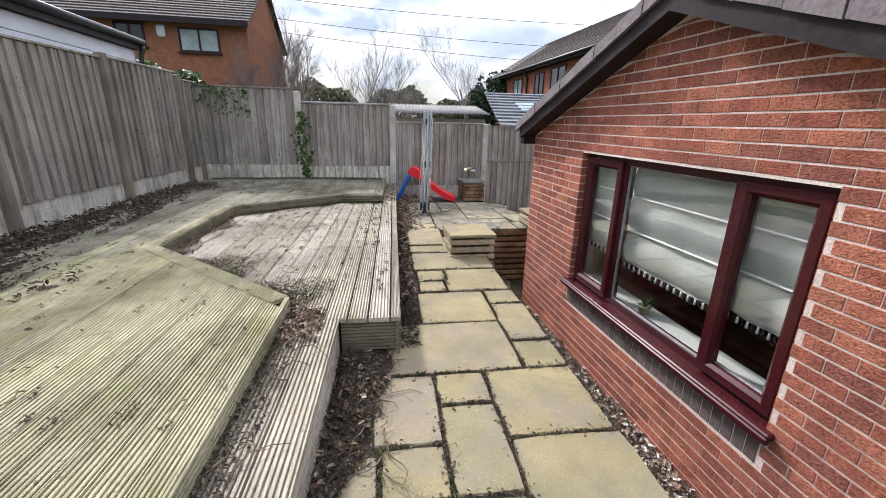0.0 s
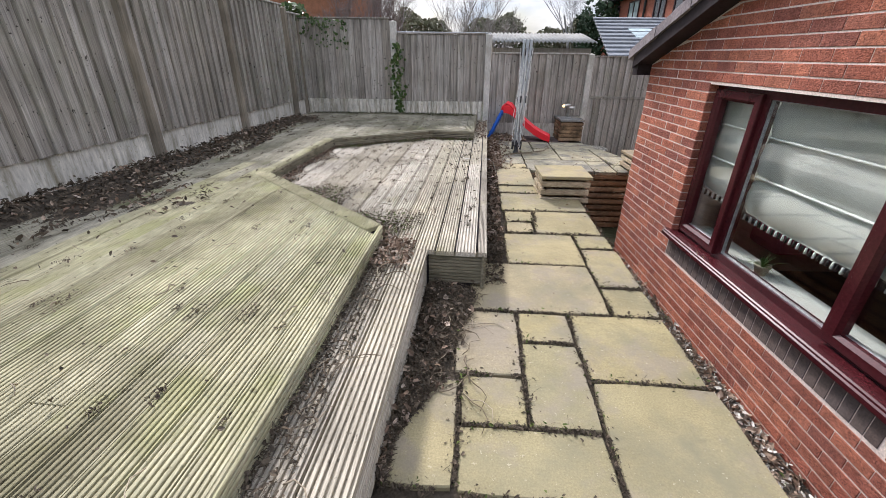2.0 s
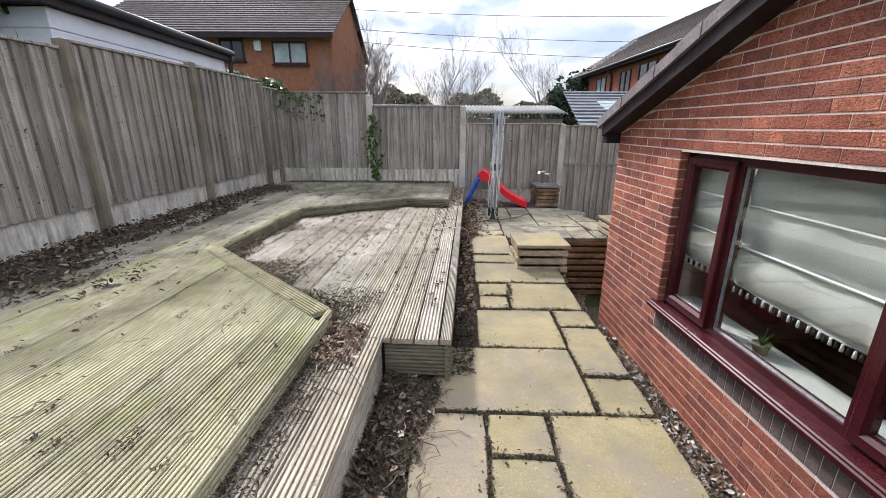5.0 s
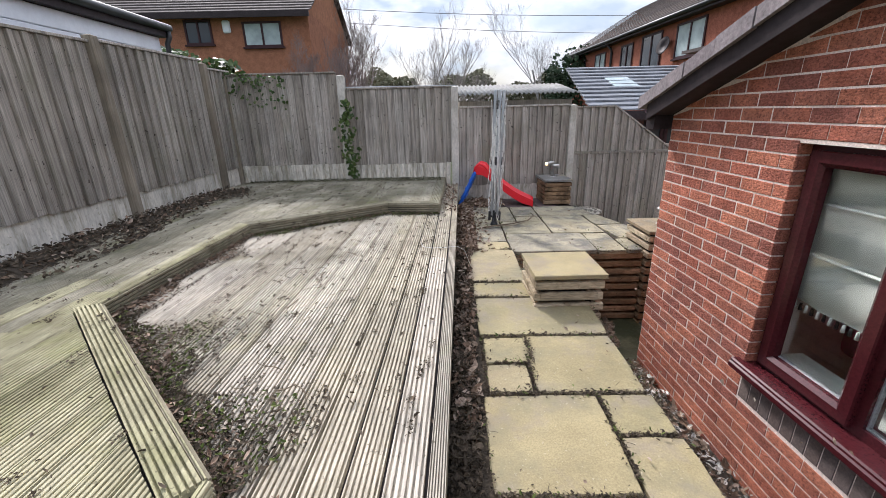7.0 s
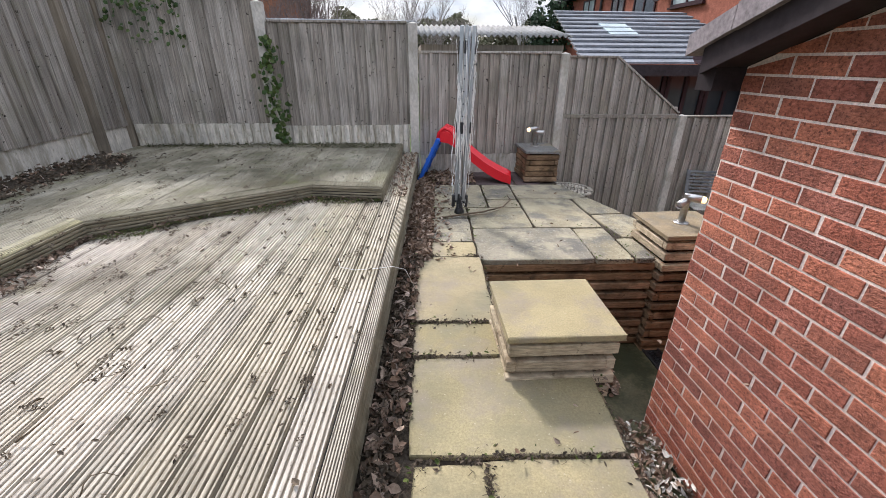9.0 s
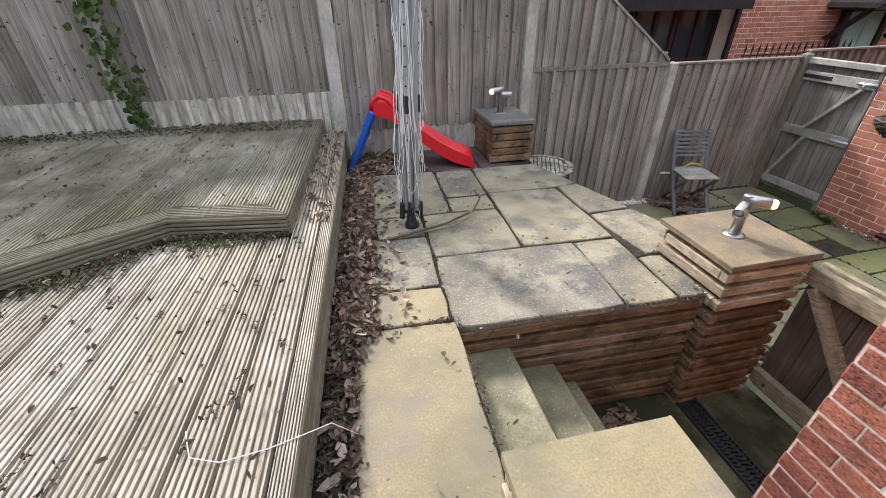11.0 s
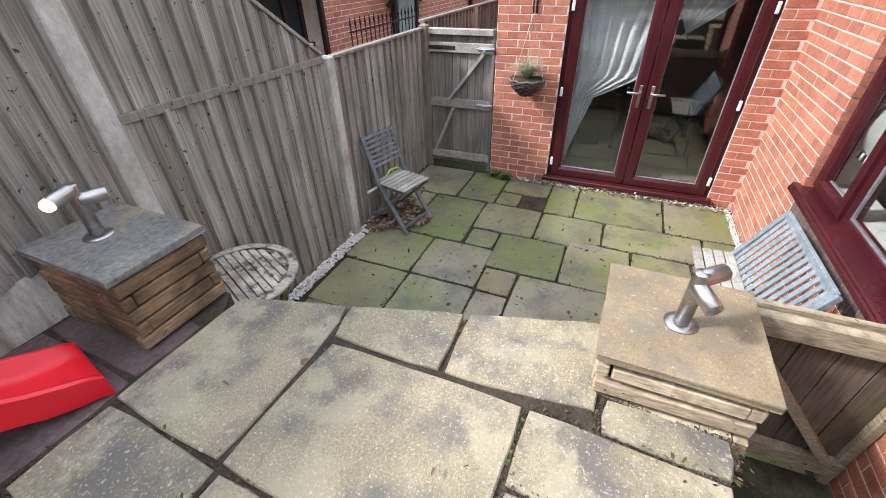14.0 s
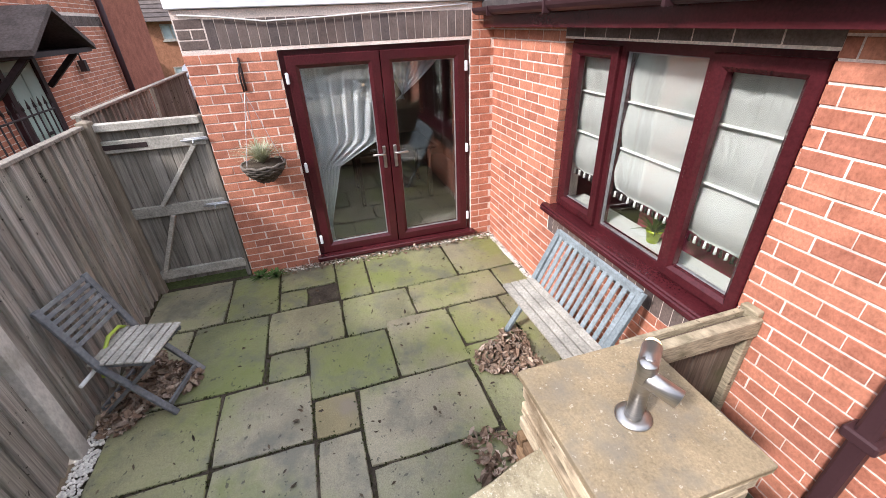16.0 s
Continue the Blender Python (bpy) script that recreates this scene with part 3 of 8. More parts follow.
WALL_D = structure(part("wall_doors", bm, M_MORTAR), "orange-red brick wall around the french doors", "wall")
# closing walls and upper storey
bm = bmesh.new()
box(bm, AX + 0.25, DX, A_END, A_END + 0.2, -1.0, 1.25)
structure(part("wall_north", bm, M_BRICK_FAR), "red brick wall closing the low house", "wall")
bm = bmesh.new()
box(bm, DX + 0.25, 12.0, D_END - 0.25, D_END, -1.0, 1.42)
box(bm, 11.75, 12.0, 1.3, D_END - 0.25, -1.0, 1.42)
structure(part("wall_main_house", bm, M_BRICK_FAR), "red brick walls of the main house", "wall")
bm = bmesh.new()
soft_box(bm, DX - 0.035, DX + 0.2, BY - 0.02, D_END + 0.02, 1.425, 1.58, r=0.006)
box(bm, DX + 0.2, 12.0, 1.3, D_END, 1.43, 1.575)
structure(part("white_boarding", bm, M_WHITE), "white boarded band above the french doors", "cladding")
bm = bmesh.new()
box(bm, DX - 0.02, 12.05, 1.25, D_END + 0.04, 1.585, 1.61)
structure(part("roof_main_house", bm, M_ROOF), "dark flat roof of the main house", "roof")

# low roof with tiles, verge, fascia, soffit, gutter
bm = bmesh.new()
for side in (1, -1):
    e, th = 2.30, 0.05
    ye, ze = RIDGE_Y + side * e, EAVE_Z + 0.16 + PITCH * (BY - RIDGE_Y - e)
    zr = ze + PITCH * e
    poly = [(ye, ze), (ye, ze + th), (RIDGE_Y, zr + th), (RIDGE_Y, zr)]
    slab_yz(bm, 2.37, DX + 0.0, poly if side > 0 else poly[::-1])
structure(part("roof_low_house", bm, M_ROOF), "dark tiled roof of the low house", "roof")
verge = thing("verge_tiles", None, "grey-mauve verge caps along the gable roof edge", "roof edge")
for side in (1, -1):
    for k in range(9):
        s0, s1 = 2.34 - k * 0.265, 2.34 - (k + 1) * 0.265 + 0.008
        if s1 < 0:
            s1 = 0.0
        bm = bmesh.new()
        pts = []
        for s, up in ((s0, 0.0), (s1, 0.0)):
            ye, ze = RIDGE_Y + side * s, EAVE_Z + 0.10 + PITCH * (BY - RIDGE_Y - s)
            pts.append((ye, ze))
        (ya, za), (yb, zb) = pts
        lift = 0.004 * (k % 2)
        poly = [(ya, za + 0.052 - lift), (ya, za + 0.14 + lift), (yb, zb + 0.14 + lift), (yb, zb + 0.052 - lift)]
        slab_yz(bm, 2.335 - lift, 2.44, poly if side > 0 else poly[::-1])
        part("verge_cap", bm, M_VERGE, verge)
bm = bmesh.new()
for side in (1, -1):
    poly = []
    for s, up in ((2.25, -0.055), (2.25, 0.058), (0.0, 0.058), (0.0, -0.055)):
        poly.append((RIDGE_Y + side * s, EAVE_Z + 0.10 + PITCH * (BY - RIDGE_Y - s) + up))
    slab_yz(bm, 2.36, 2.385, poly if side > 0 else poly[::-1])
    lo = [(RIDGE_Y + side * s, EAVE_Z + 0.10 + PITCH * (BY - RIDGE_Y - s) + up) for s, up in ((2.25, -0.048), (2.25, -0.03), (0.0, -0.03), (0.0, -0.048))]
    slab_yz(bm, 2.385, AX - 0.004, lo if side > 0 else lo[::-1])
structure(part("bargeboard", bm, M_FASCIA), "dark brown bargeboard and soffit under the gable edge", "trim")
bm = bmesh.new()
box(bm, 2.39, 2.60, BY + 0.006, BY + 0.12, EAVE_Z - 0.05, EAVE_Z + 0.13)
structure(part("eaves_box", bm, M_FASCIA), "dark boxed end of the eaves", "trim")
bm = bmesh.new()
box(bm, 2.60, DX - 0.03, BY + 0.006, BY + 0.10, EAVE_Z - 0.02, EAVE_Z - 0.005)
box(bm, 2.60, DX - 0.03, BY + 0.10, BY + 0.12, EAVE_Z - 0.035, EAVE_Z + 0.12)
structure(part("fascia", bm, M_PVC), "maroon fascia board and soffit above the window", "trim")
gutter = thing("gutter", None, "dark maroon plastic gutter along the eaves", "gutter")
bm = bmesh.new()
prof = [(BY + 0.18 + 0.055 * math.cos(a), 1.365 + 0.055 * math.sin(a)) for a in [math.pi * (1 + k / 8) for k in range(9)]]
for (ya, za), (yb, zb) in zip(prof, prof[1:]):
    quads(bm, [[(2.42, ya, za), (DX - 0.04, ya, za), (DX - 0.04, yb, zb), (2.42, yb, zb)]])
bmesh.ops.remove_doubles(bm, verts=bm.verts[:], dist=0.0005)
bmesh.ops.solidify(bm, geom=bm.faces[:], thickness=0.004)
part("trough", bm, M_PVC_DARK, gutter)
for x in (3.1, 4.1, 5.1, 6.0):
    bm = bmesh.new()
    box(bm, x, x + 0.02, BY + 0.12, BY + 0.245, 1.30, 1.37)
    part("bracket", bm, M_PVC_DARK, gutter)
pipe = thing("downpipe", None, "dark brown plastic downpipe on the brick wall", "downpipe")
bm = bmesh.new()
soft_box(bm, 2.90, 2.965, BY + 0.02, BY + 0.085, -0.93, 1.23, r=0.012)
part("pipe", bm, M_PVC_DARK, pipe)
for z in (-0.1, 0.62):
    bm = bmesh.new()
    soft_box(bm, 2.875, 2.99, BY + 0.008, BY + 0.098, z, z + 0.05, r=0.008)
    part("clip", bm, M_PVC_DARK, pipe)

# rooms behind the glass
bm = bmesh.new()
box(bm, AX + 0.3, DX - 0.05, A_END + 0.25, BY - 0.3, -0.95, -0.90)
structure(part("room_floor", bm, M_DARK_AND_SHADE), "dark floor of the room behind the windows", "floor")
bm = bmesh.new()
box(bm, AX + 0.27, DX - 0.02, A_END + 0.2, BY - 0.26, 1.26, 1.30)
structure(part("room_ceiling", bm, M_PLASTER), "white ceiling of the room", "ceiling")
# pale plaster walls painted grey so that the room looks dim
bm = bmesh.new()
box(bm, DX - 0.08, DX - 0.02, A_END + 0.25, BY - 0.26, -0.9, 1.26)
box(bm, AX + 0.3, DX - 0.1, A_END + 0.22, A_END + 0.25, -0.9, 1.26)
structure(part("room_wall", bm, M_INT_WALL), "room wall, indoor dimness put into its colour", "wall")
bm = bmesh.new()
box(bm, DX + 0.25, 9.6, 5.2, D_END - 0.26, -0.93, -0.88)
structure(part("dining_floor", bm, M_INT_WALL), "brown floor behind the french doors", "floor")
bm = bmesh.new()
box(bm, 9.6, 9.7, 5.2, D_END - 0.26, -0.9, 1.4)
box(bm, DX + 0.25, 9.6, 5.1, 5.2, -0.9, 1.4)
structure(part("dining_wall", bm, M_INT_WALL), "wall behind the french doors, dimness put into its colour", "wall")


# ---- windows and doors ----
def ring(bm, x0, x1, z0, z1, w, y0, y1, r=0.006):
    """A rectangular sash with mitred corners and a sloped inner bead."""
    o = [(x0, z0), (x1, z0), (x1, z1), (x0, z1)]
    i = [(x0 + w, z0 + w), (x1 - w, z0 + w), (x1 - w, z1 - w), (x0 + w, z1 - w)]
    o2 = [(x0 + r, z0 + r), (x1 - r, z0 + r), (x1 - r, z1 - r), (x0 + r, z1 - r)]
    b = w * 0.72
    m2 = [(x0 + b, z0 + b), (x1 - b, z0 + b), (x1 - b, z1 - b), (x0 + b, z1 - b)]
    loops = [(o, y1), (o, y0 + r), (o2, y0), (m2, y0), (i, y0 + 0.018), (i, y1)]
    vs = [[bm.verts.new((x, y, z)) for x, z in lp] for lp, y in loops]
    for a, c in zip(vs, vs[1:]):
        for k in range(4):
            bm.faces.new((a[k], a[(k + 1) % 4], c[(k + 1) % 4], c[k]))


def window(m, width, z0, z1, mulls, opening, label):
    """m: left outer corner seen from outside, y into the house. mulls: centres of uprights; opening: which lights are casements."""
    w = thing("window", m, label, "window")
    w["kind"] = "structure"
    f = 0.058
    bm = bmesh.new()
    box(bm, 0, width, 0.03, 0.10, z1 - f, z1)
    box(bm, 0, width, 0.03, 0.10, z0, z0 + f)
    box(bm, 0, f, 0.03, 0.10, z0 + f, z1 - f)
    box(bm, width - f, width, 0.03, 0.10, z0 + f, z1 - f)
    for c in mulls:
        box(bm, c - f / 2, c + f / 2, 0.03, 0.10, z0 + f, z1 - f)
    part("window_frame", bm, M_PVC, w)
    edges = [f * 0.4] + [c for c in mulls] + [width - f * 0.4]
    for k, (a, b) in enumerate(zip(edges, edges[1:])):
        if opening[k]:
            bm = bmesh.new()
            ring(bm, a + 0.012, b - 0.012, z0 + 0.03, z1 - 0.03, 0.075, 0.0, 0.06)
            part("sash", bm, M_PVC, w)
            gap = 0.072
        else:
            gap = 0.03
        bm = bmesh.new()
        box(bm, a + gap + 0.004, b - gap - 0.004, 0.050, 0.056, z0 + 0.03 + gap, z1 - 0.03 - gap)
        pane = part("pane", bm, M_GLASS, w)
        pane.visible_shadow = False
        bm = bmesh.new()
        ring(bm, a + gap - 0.004, b - gap + 0.004, z0 + 0.026 + gap, z1 - 0.026 - gap, 0.012, 0.046, 0.066, r=0.002)
        part("gasket", bm, M_GALV, w, "grey glazing bead")
    bm = bmesh.new()
    soft_box(bm, -0.05, width + 0.05, -0.085, 0.10, z0 - 0.035, z0 + 0.006, r=0.008)
    soft_box(bm, -0.05, width + 0.05, -0.095, -0.06, z0 - 0.055, z0 - 0.012, r=0.008)
    part("window_sill", bm, M_PVC, w, "maroon projecting window sill")
    bm = bmesh.new()
    soft_box(bm, 0.0, width, 0.104, 0.30, z0 + 0.02, z0 + 0.045, r=0.006)
    part("inner_board", bm, M_PLASTER, w, "white inner window board")
    return w


def blind(m, width, z0, z1, label):
    """A roman blind: cloth in soft horizontal folds, with a fringed hem."""
    b = thing("roman_blind", m, label, "blind")
    bm = bmesh.new()
    rows, cols = 34, 10
    grid = []
    for r in range(rows + 1):
        t = r / rows
        z = z1 + (z0 - z1) * t
        row = []
        for c in range(cols + 1):
            x = width * c / cols
            fold = abs(math.sin(t * math.pi * 3.0)) * 0.035 * (0.5 + t) + 0.008 * math.sin(c * 1.3 + t * 4)
            sag = 0.012 * math.sin(math.pi * c / cols) * t
            row.append(bm.verts.new((x, -fold, z - sag)))
        grid.append(row)
    for r in range(rows):
        for c in range(cols):
            f = bm.faces.new((grid[r][c], grid[r][c + 1], grid[r + 1][c + 1], grid[r + 1][c]))
            f.smooth = True
    bmesh.ops.solidify(bm, geom=bm.faces[:], thickness=0.004)
    part("cloth", bm, M_CLOTH, b)
    for t in (0.34, 0.67):
        bm = bmesh.new()
        z = z1 + (z0 - z1) * t
        soft_box(bm, 0.0, width, -0.035, -0.012, z - 0.006, z + 0.006, r=0.004)
        part("batten", bm, M_CLOTH, b)
    n = int(width / 0.032)
    for k in range(n):
        bm = bmesh.new()
        x = width * (k + 0.5) / n
        tube(bm, [(x, -0.012, z0 - 0.008), (x, -0.012, z0 - 0.048)], 0.006, 6, 0.009)
        part("tassel", bm, M_DARK_AND_SHADE if k % 2 else M_CLOTH, b)
    return b


TO_WEST, TO_SOUTH = -90, 180
window(pose(AX + 0.035, A_WIN[1], 0, 0, 0, TO_WEST), A_WIN[1] - A_WIN[0], A_WIN[2], A_WIN[3], (0.57, 1.60), (True, False, True),
       "maroon framed three-light window in the gable wall")
window(pose(B_WIN[1], BY - 0.035, 0, 0, 0, TO_SOUTH), B_WIN[1] - B_WIN[0], B_WIN[2], B_WIN[3], (0.52, 1.14), (True, False, True),
       "maroon framed three-light window above the patio")
for y, w, z in ((A_WIN[1] - 0.03, 0.54, 0.36), (A_WIN[1] - 0.59, 1.0, 0.33), (A_WIN[1] - 1.61, 0.50, 0.36)):
    blind(pose(AX + 0.17, y, 0, 0, 0, TO_WEST), w, z, 1.16, "pale roman blind half lowered behind the gable window")
for x, w, z in ((B_WIN[1] - 0.05, 0.45, 0.24), (B_WIN[1] - 0.54, 0.58, 0.22), (B_WIN[1] - 1.15, 0.50, 0.20)):
    blind(pose(x, BY - 0.17, 0, 0, 0, TO_SOUTH), w, z, 1.10, "white roman blind lowered behind the patio window")
bm = bmesh.new()
soft_box(bm, 3.6, 4.9, BY - 1.05, BY - 0.62, -0.35, 0.12, r=0.08, seg=3)
tagged(part("sofa_back", bm, M_PINK), "pink upholstered sofa back inside the room", "sofa")

# french doors
doors = thing("french_doors", pose(DX + 0.05, D_DOOR[1], 0, 0, 0, TO_WEST), "maroon glazed french doors, both leaves closed", "door")
doors["kind"] = "structure"
DW, dz0, dz1 = D_DOOR[1] - D_DOOR[0], D_DOOR[2], D_DOOR[3]
bm = bmesh.new()
box(bm, 0, DW, -0.01, 0.08, dz1 - 0.06, dz1)
box(bm, 0, 0.06, -0.01, 0.08, dz0 + 0.05, dz1 - 0.06)
box(bm, DW - 0.06, DW, -0.01, 0.08, dz0 + 0.05, dz1 - 0.06)
part("door_frame", bm, M_PVC, doors)
bm = bmesh.new()
soft_box(bm, -0.03, DW + 0.03, -0.12, 0.10, dz0, dz0 + 0.05, r=0.008)
part("threshold", bm, M_PVC, doors)
for k in (0, 1):
    a, b = (0.045, DW / 2 - 0.004) if k == 0 else (DW / 2 + 0.004, DW - 0.045)
    bm = bmesh.new()
    ring(bm, a, b, dz0 + 0.055, dz1 - 0.045, 0.105, -0.035, 0.045)
    leaf = part("door_leaf", bm, M_PVC, doors)
    bm = bmesh.new()
    box(bm, a + 0.106, b - 0.106, 0.0, 0.006, dz0 + 0.162, dz1 - 0.152)
    pane = part("pane", bm, M_GLASS, leaf)
    pane.visible_shadow = False
    bm = bmesh.new()
    ring(bm, a + 0.098, b - 0.098, dz0 + 0.153, dz1 - 0.143, 0.013, -0.012, 0.012, r=0.002)
    part("gasket", bm, M_GALV, leaf)
    hx = b - 0.05 if k == 0 else a + 0.05
    sgn = -1 if k == 0 else 1
    bm = bmesh.new()
    soft_box(bm, hx - 0.016, hx + 0.016, -0.046, -0.034, 0.02, 0.24, r=0.006)
    tube(bm, [(hx, -0.04, 0.17), (hx, -0.085, 0.17), (hx + sgn * 0.03, -0.092, 0.17), (hx + sgn * 0.12, -0.088, 0.172)], 0.0105, 10)
    part("handle", bm, M_STEEL, leaf, "chrome lever handle on a long plate")
    for z in (dz0 + 0.22, 0.12, dz1 - 0.22):
        x = a - 0.006 if k == 0 else b + 0.006
        bm = bmesh.new()
        soft_box(bm, x - 0.014, x + 0.014, -0.05, -0.02, z - 0.045, z + 0.045, r=0.005)
        part("hinge", bm, M_WHITE, leaf, "white hinge")


def curtain(m, outline, label):
    """Gathered cloth: outline gives left and right edge at each height."""
    bm = bmesh.new()
    rows = []
    for z, xa, xb in outline:
        row = []
        for k in range(41):
            t = k / 40
            x = xa + (xb - xa) * t
            depth = 0.022 * math.sin(t * 44 + 0.8 * math.sin(z * 3)) + 0.007 * math.sin(t * 97)
            row.append(bm.verts.new((x, depth, z + 0.05 * t * (1 - t))))
        rows.append(row)
    for r0, r1 in zip(rows, rows[1:]):
        for a, b, c, d in zip(r0, r0[1:], r1[1:], r1):
            bm.faces.new((a, b, c, d)).smooth = True
    bmesh.ops.solidify(bm, geom=bm.faces[:], thickness=0.003)
    return tagged(part("curtain", bm, M_CURTAIN, None, "", m), label, "curtain")


def swept(z):
    """Inner hem of the tied-back curtain at each height."""
    if z > 0.28:
        return 0.80 + 0.25 * (z - 0.28)
    return 0.36 + 0.44 * (z - 0.05) / 0.23 if z > 0.05 else 0.36 - 0.18 * min(1.0, (0.05 - z) / 0.6)


curtain(pose(DX + 0.15, D_DOOR[1], 0, 0, 0, TO_WEST), [(1.1 - 0.07 * k, 0.03 + (0.10 if k > 12 else 0.0083 * k), swept(1.1 - 0.07 * k)) for k in range(28)],
        "white net curtain tied back behind one door leaf")
curtain(pose(DX + 0.17, D_DOOR[1], 0, 0, 0, TO_WEST), [(1.1 - 0.06 * k, 0.84 + 0.03 * k, 1.52 - 0.012 * k * k * 0.35 - 0.035 * k) for k in range(9)],
        "white net curtain swept aside above the door")
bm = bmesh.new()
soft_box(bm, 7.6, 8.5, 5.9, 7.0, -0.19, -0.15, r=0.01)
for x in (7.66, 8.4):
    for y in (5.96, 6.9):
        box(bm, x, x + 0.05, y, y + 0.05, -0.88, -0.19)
tagged(part("dining_table", bm, M_DARK_AND_SHADE), "dark dining table inside behind the doors", "table")
# ---- decks: grooved boards clipped to the deck outline ----


def clip_poly(poly, nx, ny, d):
    """Keep the side where nx*x + ny*y <= d."""
    out = []
    for (xa, ya), (xb, yb) in zip(poly, poly[1:] + poly[:1]):
        sa, sb = nx * xa + ny * ya - d, nx * xb + ny * yb - d
        if sa <= 0:
            out.append((xa, ya))
        if sa * sb < 0:
            t = sa / (sa - sb)
            out.append((xa + (xb - xa) * t, ya + (yb - ya) * t))
    return out


def span(poly, u):
    """The stretches of v inside an outline at u."""
    hits = []
    for (ua, va), (ub, vb) in zip(poly, poly[1:] + poly[:1]):
        if (ua - u) * (ub - u) < 0:
            hits.append(va + (vb - va) * (u - ua) / (ub - ua))
    hits.sort()
    return list(zip(hits[0::2], hits[1::2]))


def grooved(bm, u0, u1, ends, z, reeds, th=0.03, depth=0.0145):
    """A reeded board from u0 to u1; ends(u) gives its two ends at u."""
    prof = []
    n = reeds * 2
    for k in range(n + 1):
        u = u0 + (u1 - u0) * k / n
        lowp = k % 2 == 1
        w = (u1 - u0) / n
        prof += [(u - w * 0.36, z - depth), (u + w * 0.36, z - depth)] if lowp else [(max(u0, u - w * 0.60), z - 0.0015), (max(u0, u - w * 0.42), z), (min(u1, u + w * 0.42), z), (min(u1, u + w * 0.60), z - 0.0015)]
    prof = [(u0, z - th)] + prof + [(u1, z - th)]
    a = [bm.verts.new((u, ends(u)[0], zz)) for u, zz in prof]
    b = [bm.verts.new((u, ends(u)[1], zz)) for u, zz in prof]
    for k in range(len(prof) - 1):
        bm.faces.new((a[k], a[k + 1], b[k + 1], b[k]))
    bm.faces.new(a[::-1])
    bm.faces.new(b)


def deck_boards(name, parent, poly, z, width, gap, reeds, material, inset=0.0, breaks=(), far=None):
    us = [p[0] for p in poly]
    u = min(us) + 0.001
    while u < max(us) - 0.03:
        ub = min(u + width, max(us) - 0.001)
        if max(us) - ub < 0.045:
            ub = max(us) - 0.001
        for edge in breaks:
            if u < edge - 0.02 and ub > edge - 0.045:
                ub = edge
        mid = (u + ub) / 2
        for va, vb in span(poly, mid):
            sa, sb = span(poly, u + 0.003), span(poly, ub - 0.003)

            def ends(x, va=va, vb=vb, u=u, ub=ub, sa=sa, sb=sb):
                t = (x - u) / (ub - u)
                lo0 = min((s[0] for s in sa), key=lambda q: abs(q - va), default=va)
                lo1 = min((s[0] for s in sb), key=lambda q: abs(q - va), default=va)
                hi0 = min((s[1] for s in sa), key=lambda q: abs(q - vb), default=vb)
                hi1 = min((s[1] for s in sb), key=lambda q: abs(q - vb), default=vb)
                if abs(lo0 - va) > 0.35 or abs(lo1 - va) > 0.35:
                    lo0 = lo1 = va
                if abs(hi0 - vb) > 0.35 or abs(hi1 - vb) > 0.35:
                    hi0 = hi1 = vb
                return (lo0 + (lo1 - lo0) * t, hi0 + (hi1 - hi0) * t)
            cuts = [None]
            if vb - va > 4.2:
                c = va + (vb - va) * rng.uniform(0.35, 0.65)
                cuts = [(va, c), (c + 0.004, vb)]
            if far and vb > 3.2 and va < 0.0:
                c = rng.uniform(0.9, 2.2)
                cuts = [(va, c), (c + 0.004, vb)]
            for cut in cuts:
                bm = bmesh.new()
                dz = rng.uniform(-0.0025, 0.0025)
                if cut is None:
                    grooved(bm, u, ub, ends, z + dz, reeds)
                else:
                    first = cut[0] == va
                    grooved(bm, u, ub, (lambda x, f=first, c=cut, e=ends: (e(x)[0], c[1]) if f else (c[0], e(x)[1])), z + dz, reeds)
                dull = far and (mid < -2.35 or va > 2.5 or (cut and cut[0] > 0.5))
                part(name, bm, far if dull else material, parent)
        u = ub + gap


def edge_board(name, parent, a, b, z, width, reeds, material, miter=(0.0, 0.0)):
    """A border board along a plan edge from a to b, lying on the left of that edge."""
    a, b = Vector((*a, 0)), Vector((*b, 0))
    d = (b - a)
    ang = math.atan2(d.y, d.x)
    bm = bmesh.new()
    length = d.length
    grooved(bm, 0.0, width, lambda u: (-length + miter[1] * u, -miter[0] * u), z, reeds)
    bm.transform(Matrix.Translation(a) @ Matrix.Rotation(ang, 4, "Z") @ Matrix.Rotation(math.pi / 2, 4, "Z"))
    return part(name, bm, material, parent)


def fascia_board(parent, a, b, z0, z1, material, inset=0.008):
    """A reeded upright board under a deck edge from a to b."""
    a, b = Vector((*a, 0)), Vector((*b, 0))
    d = (b - a).normalized()
    nrm = Vector((d.y, -d.x, 0))
    bm = bmesh.new()
    n = max(3, round((z1 - z0) / 0.0225))
    pitch = (z1 - z0) / n
    back = nrm * (-inset - 0.017)
    beam(bm, a + back + Vector((0, 0, (z0 + z1) / 2)), b + back + Vector((0, 0, (z0 + z1) / 2)), 0.012, z1 - z0, r=0.001)
    for k in range(n):
        off = nrm * (-inset - 0.006) + Vector((0, 0, z0 + pitch * (k + 0.5)))
        beam(bm, a + off, b + off, 0.012, pitch * 0.68, r=0.0025)
    return part("fascia_board", bm, material, parent)


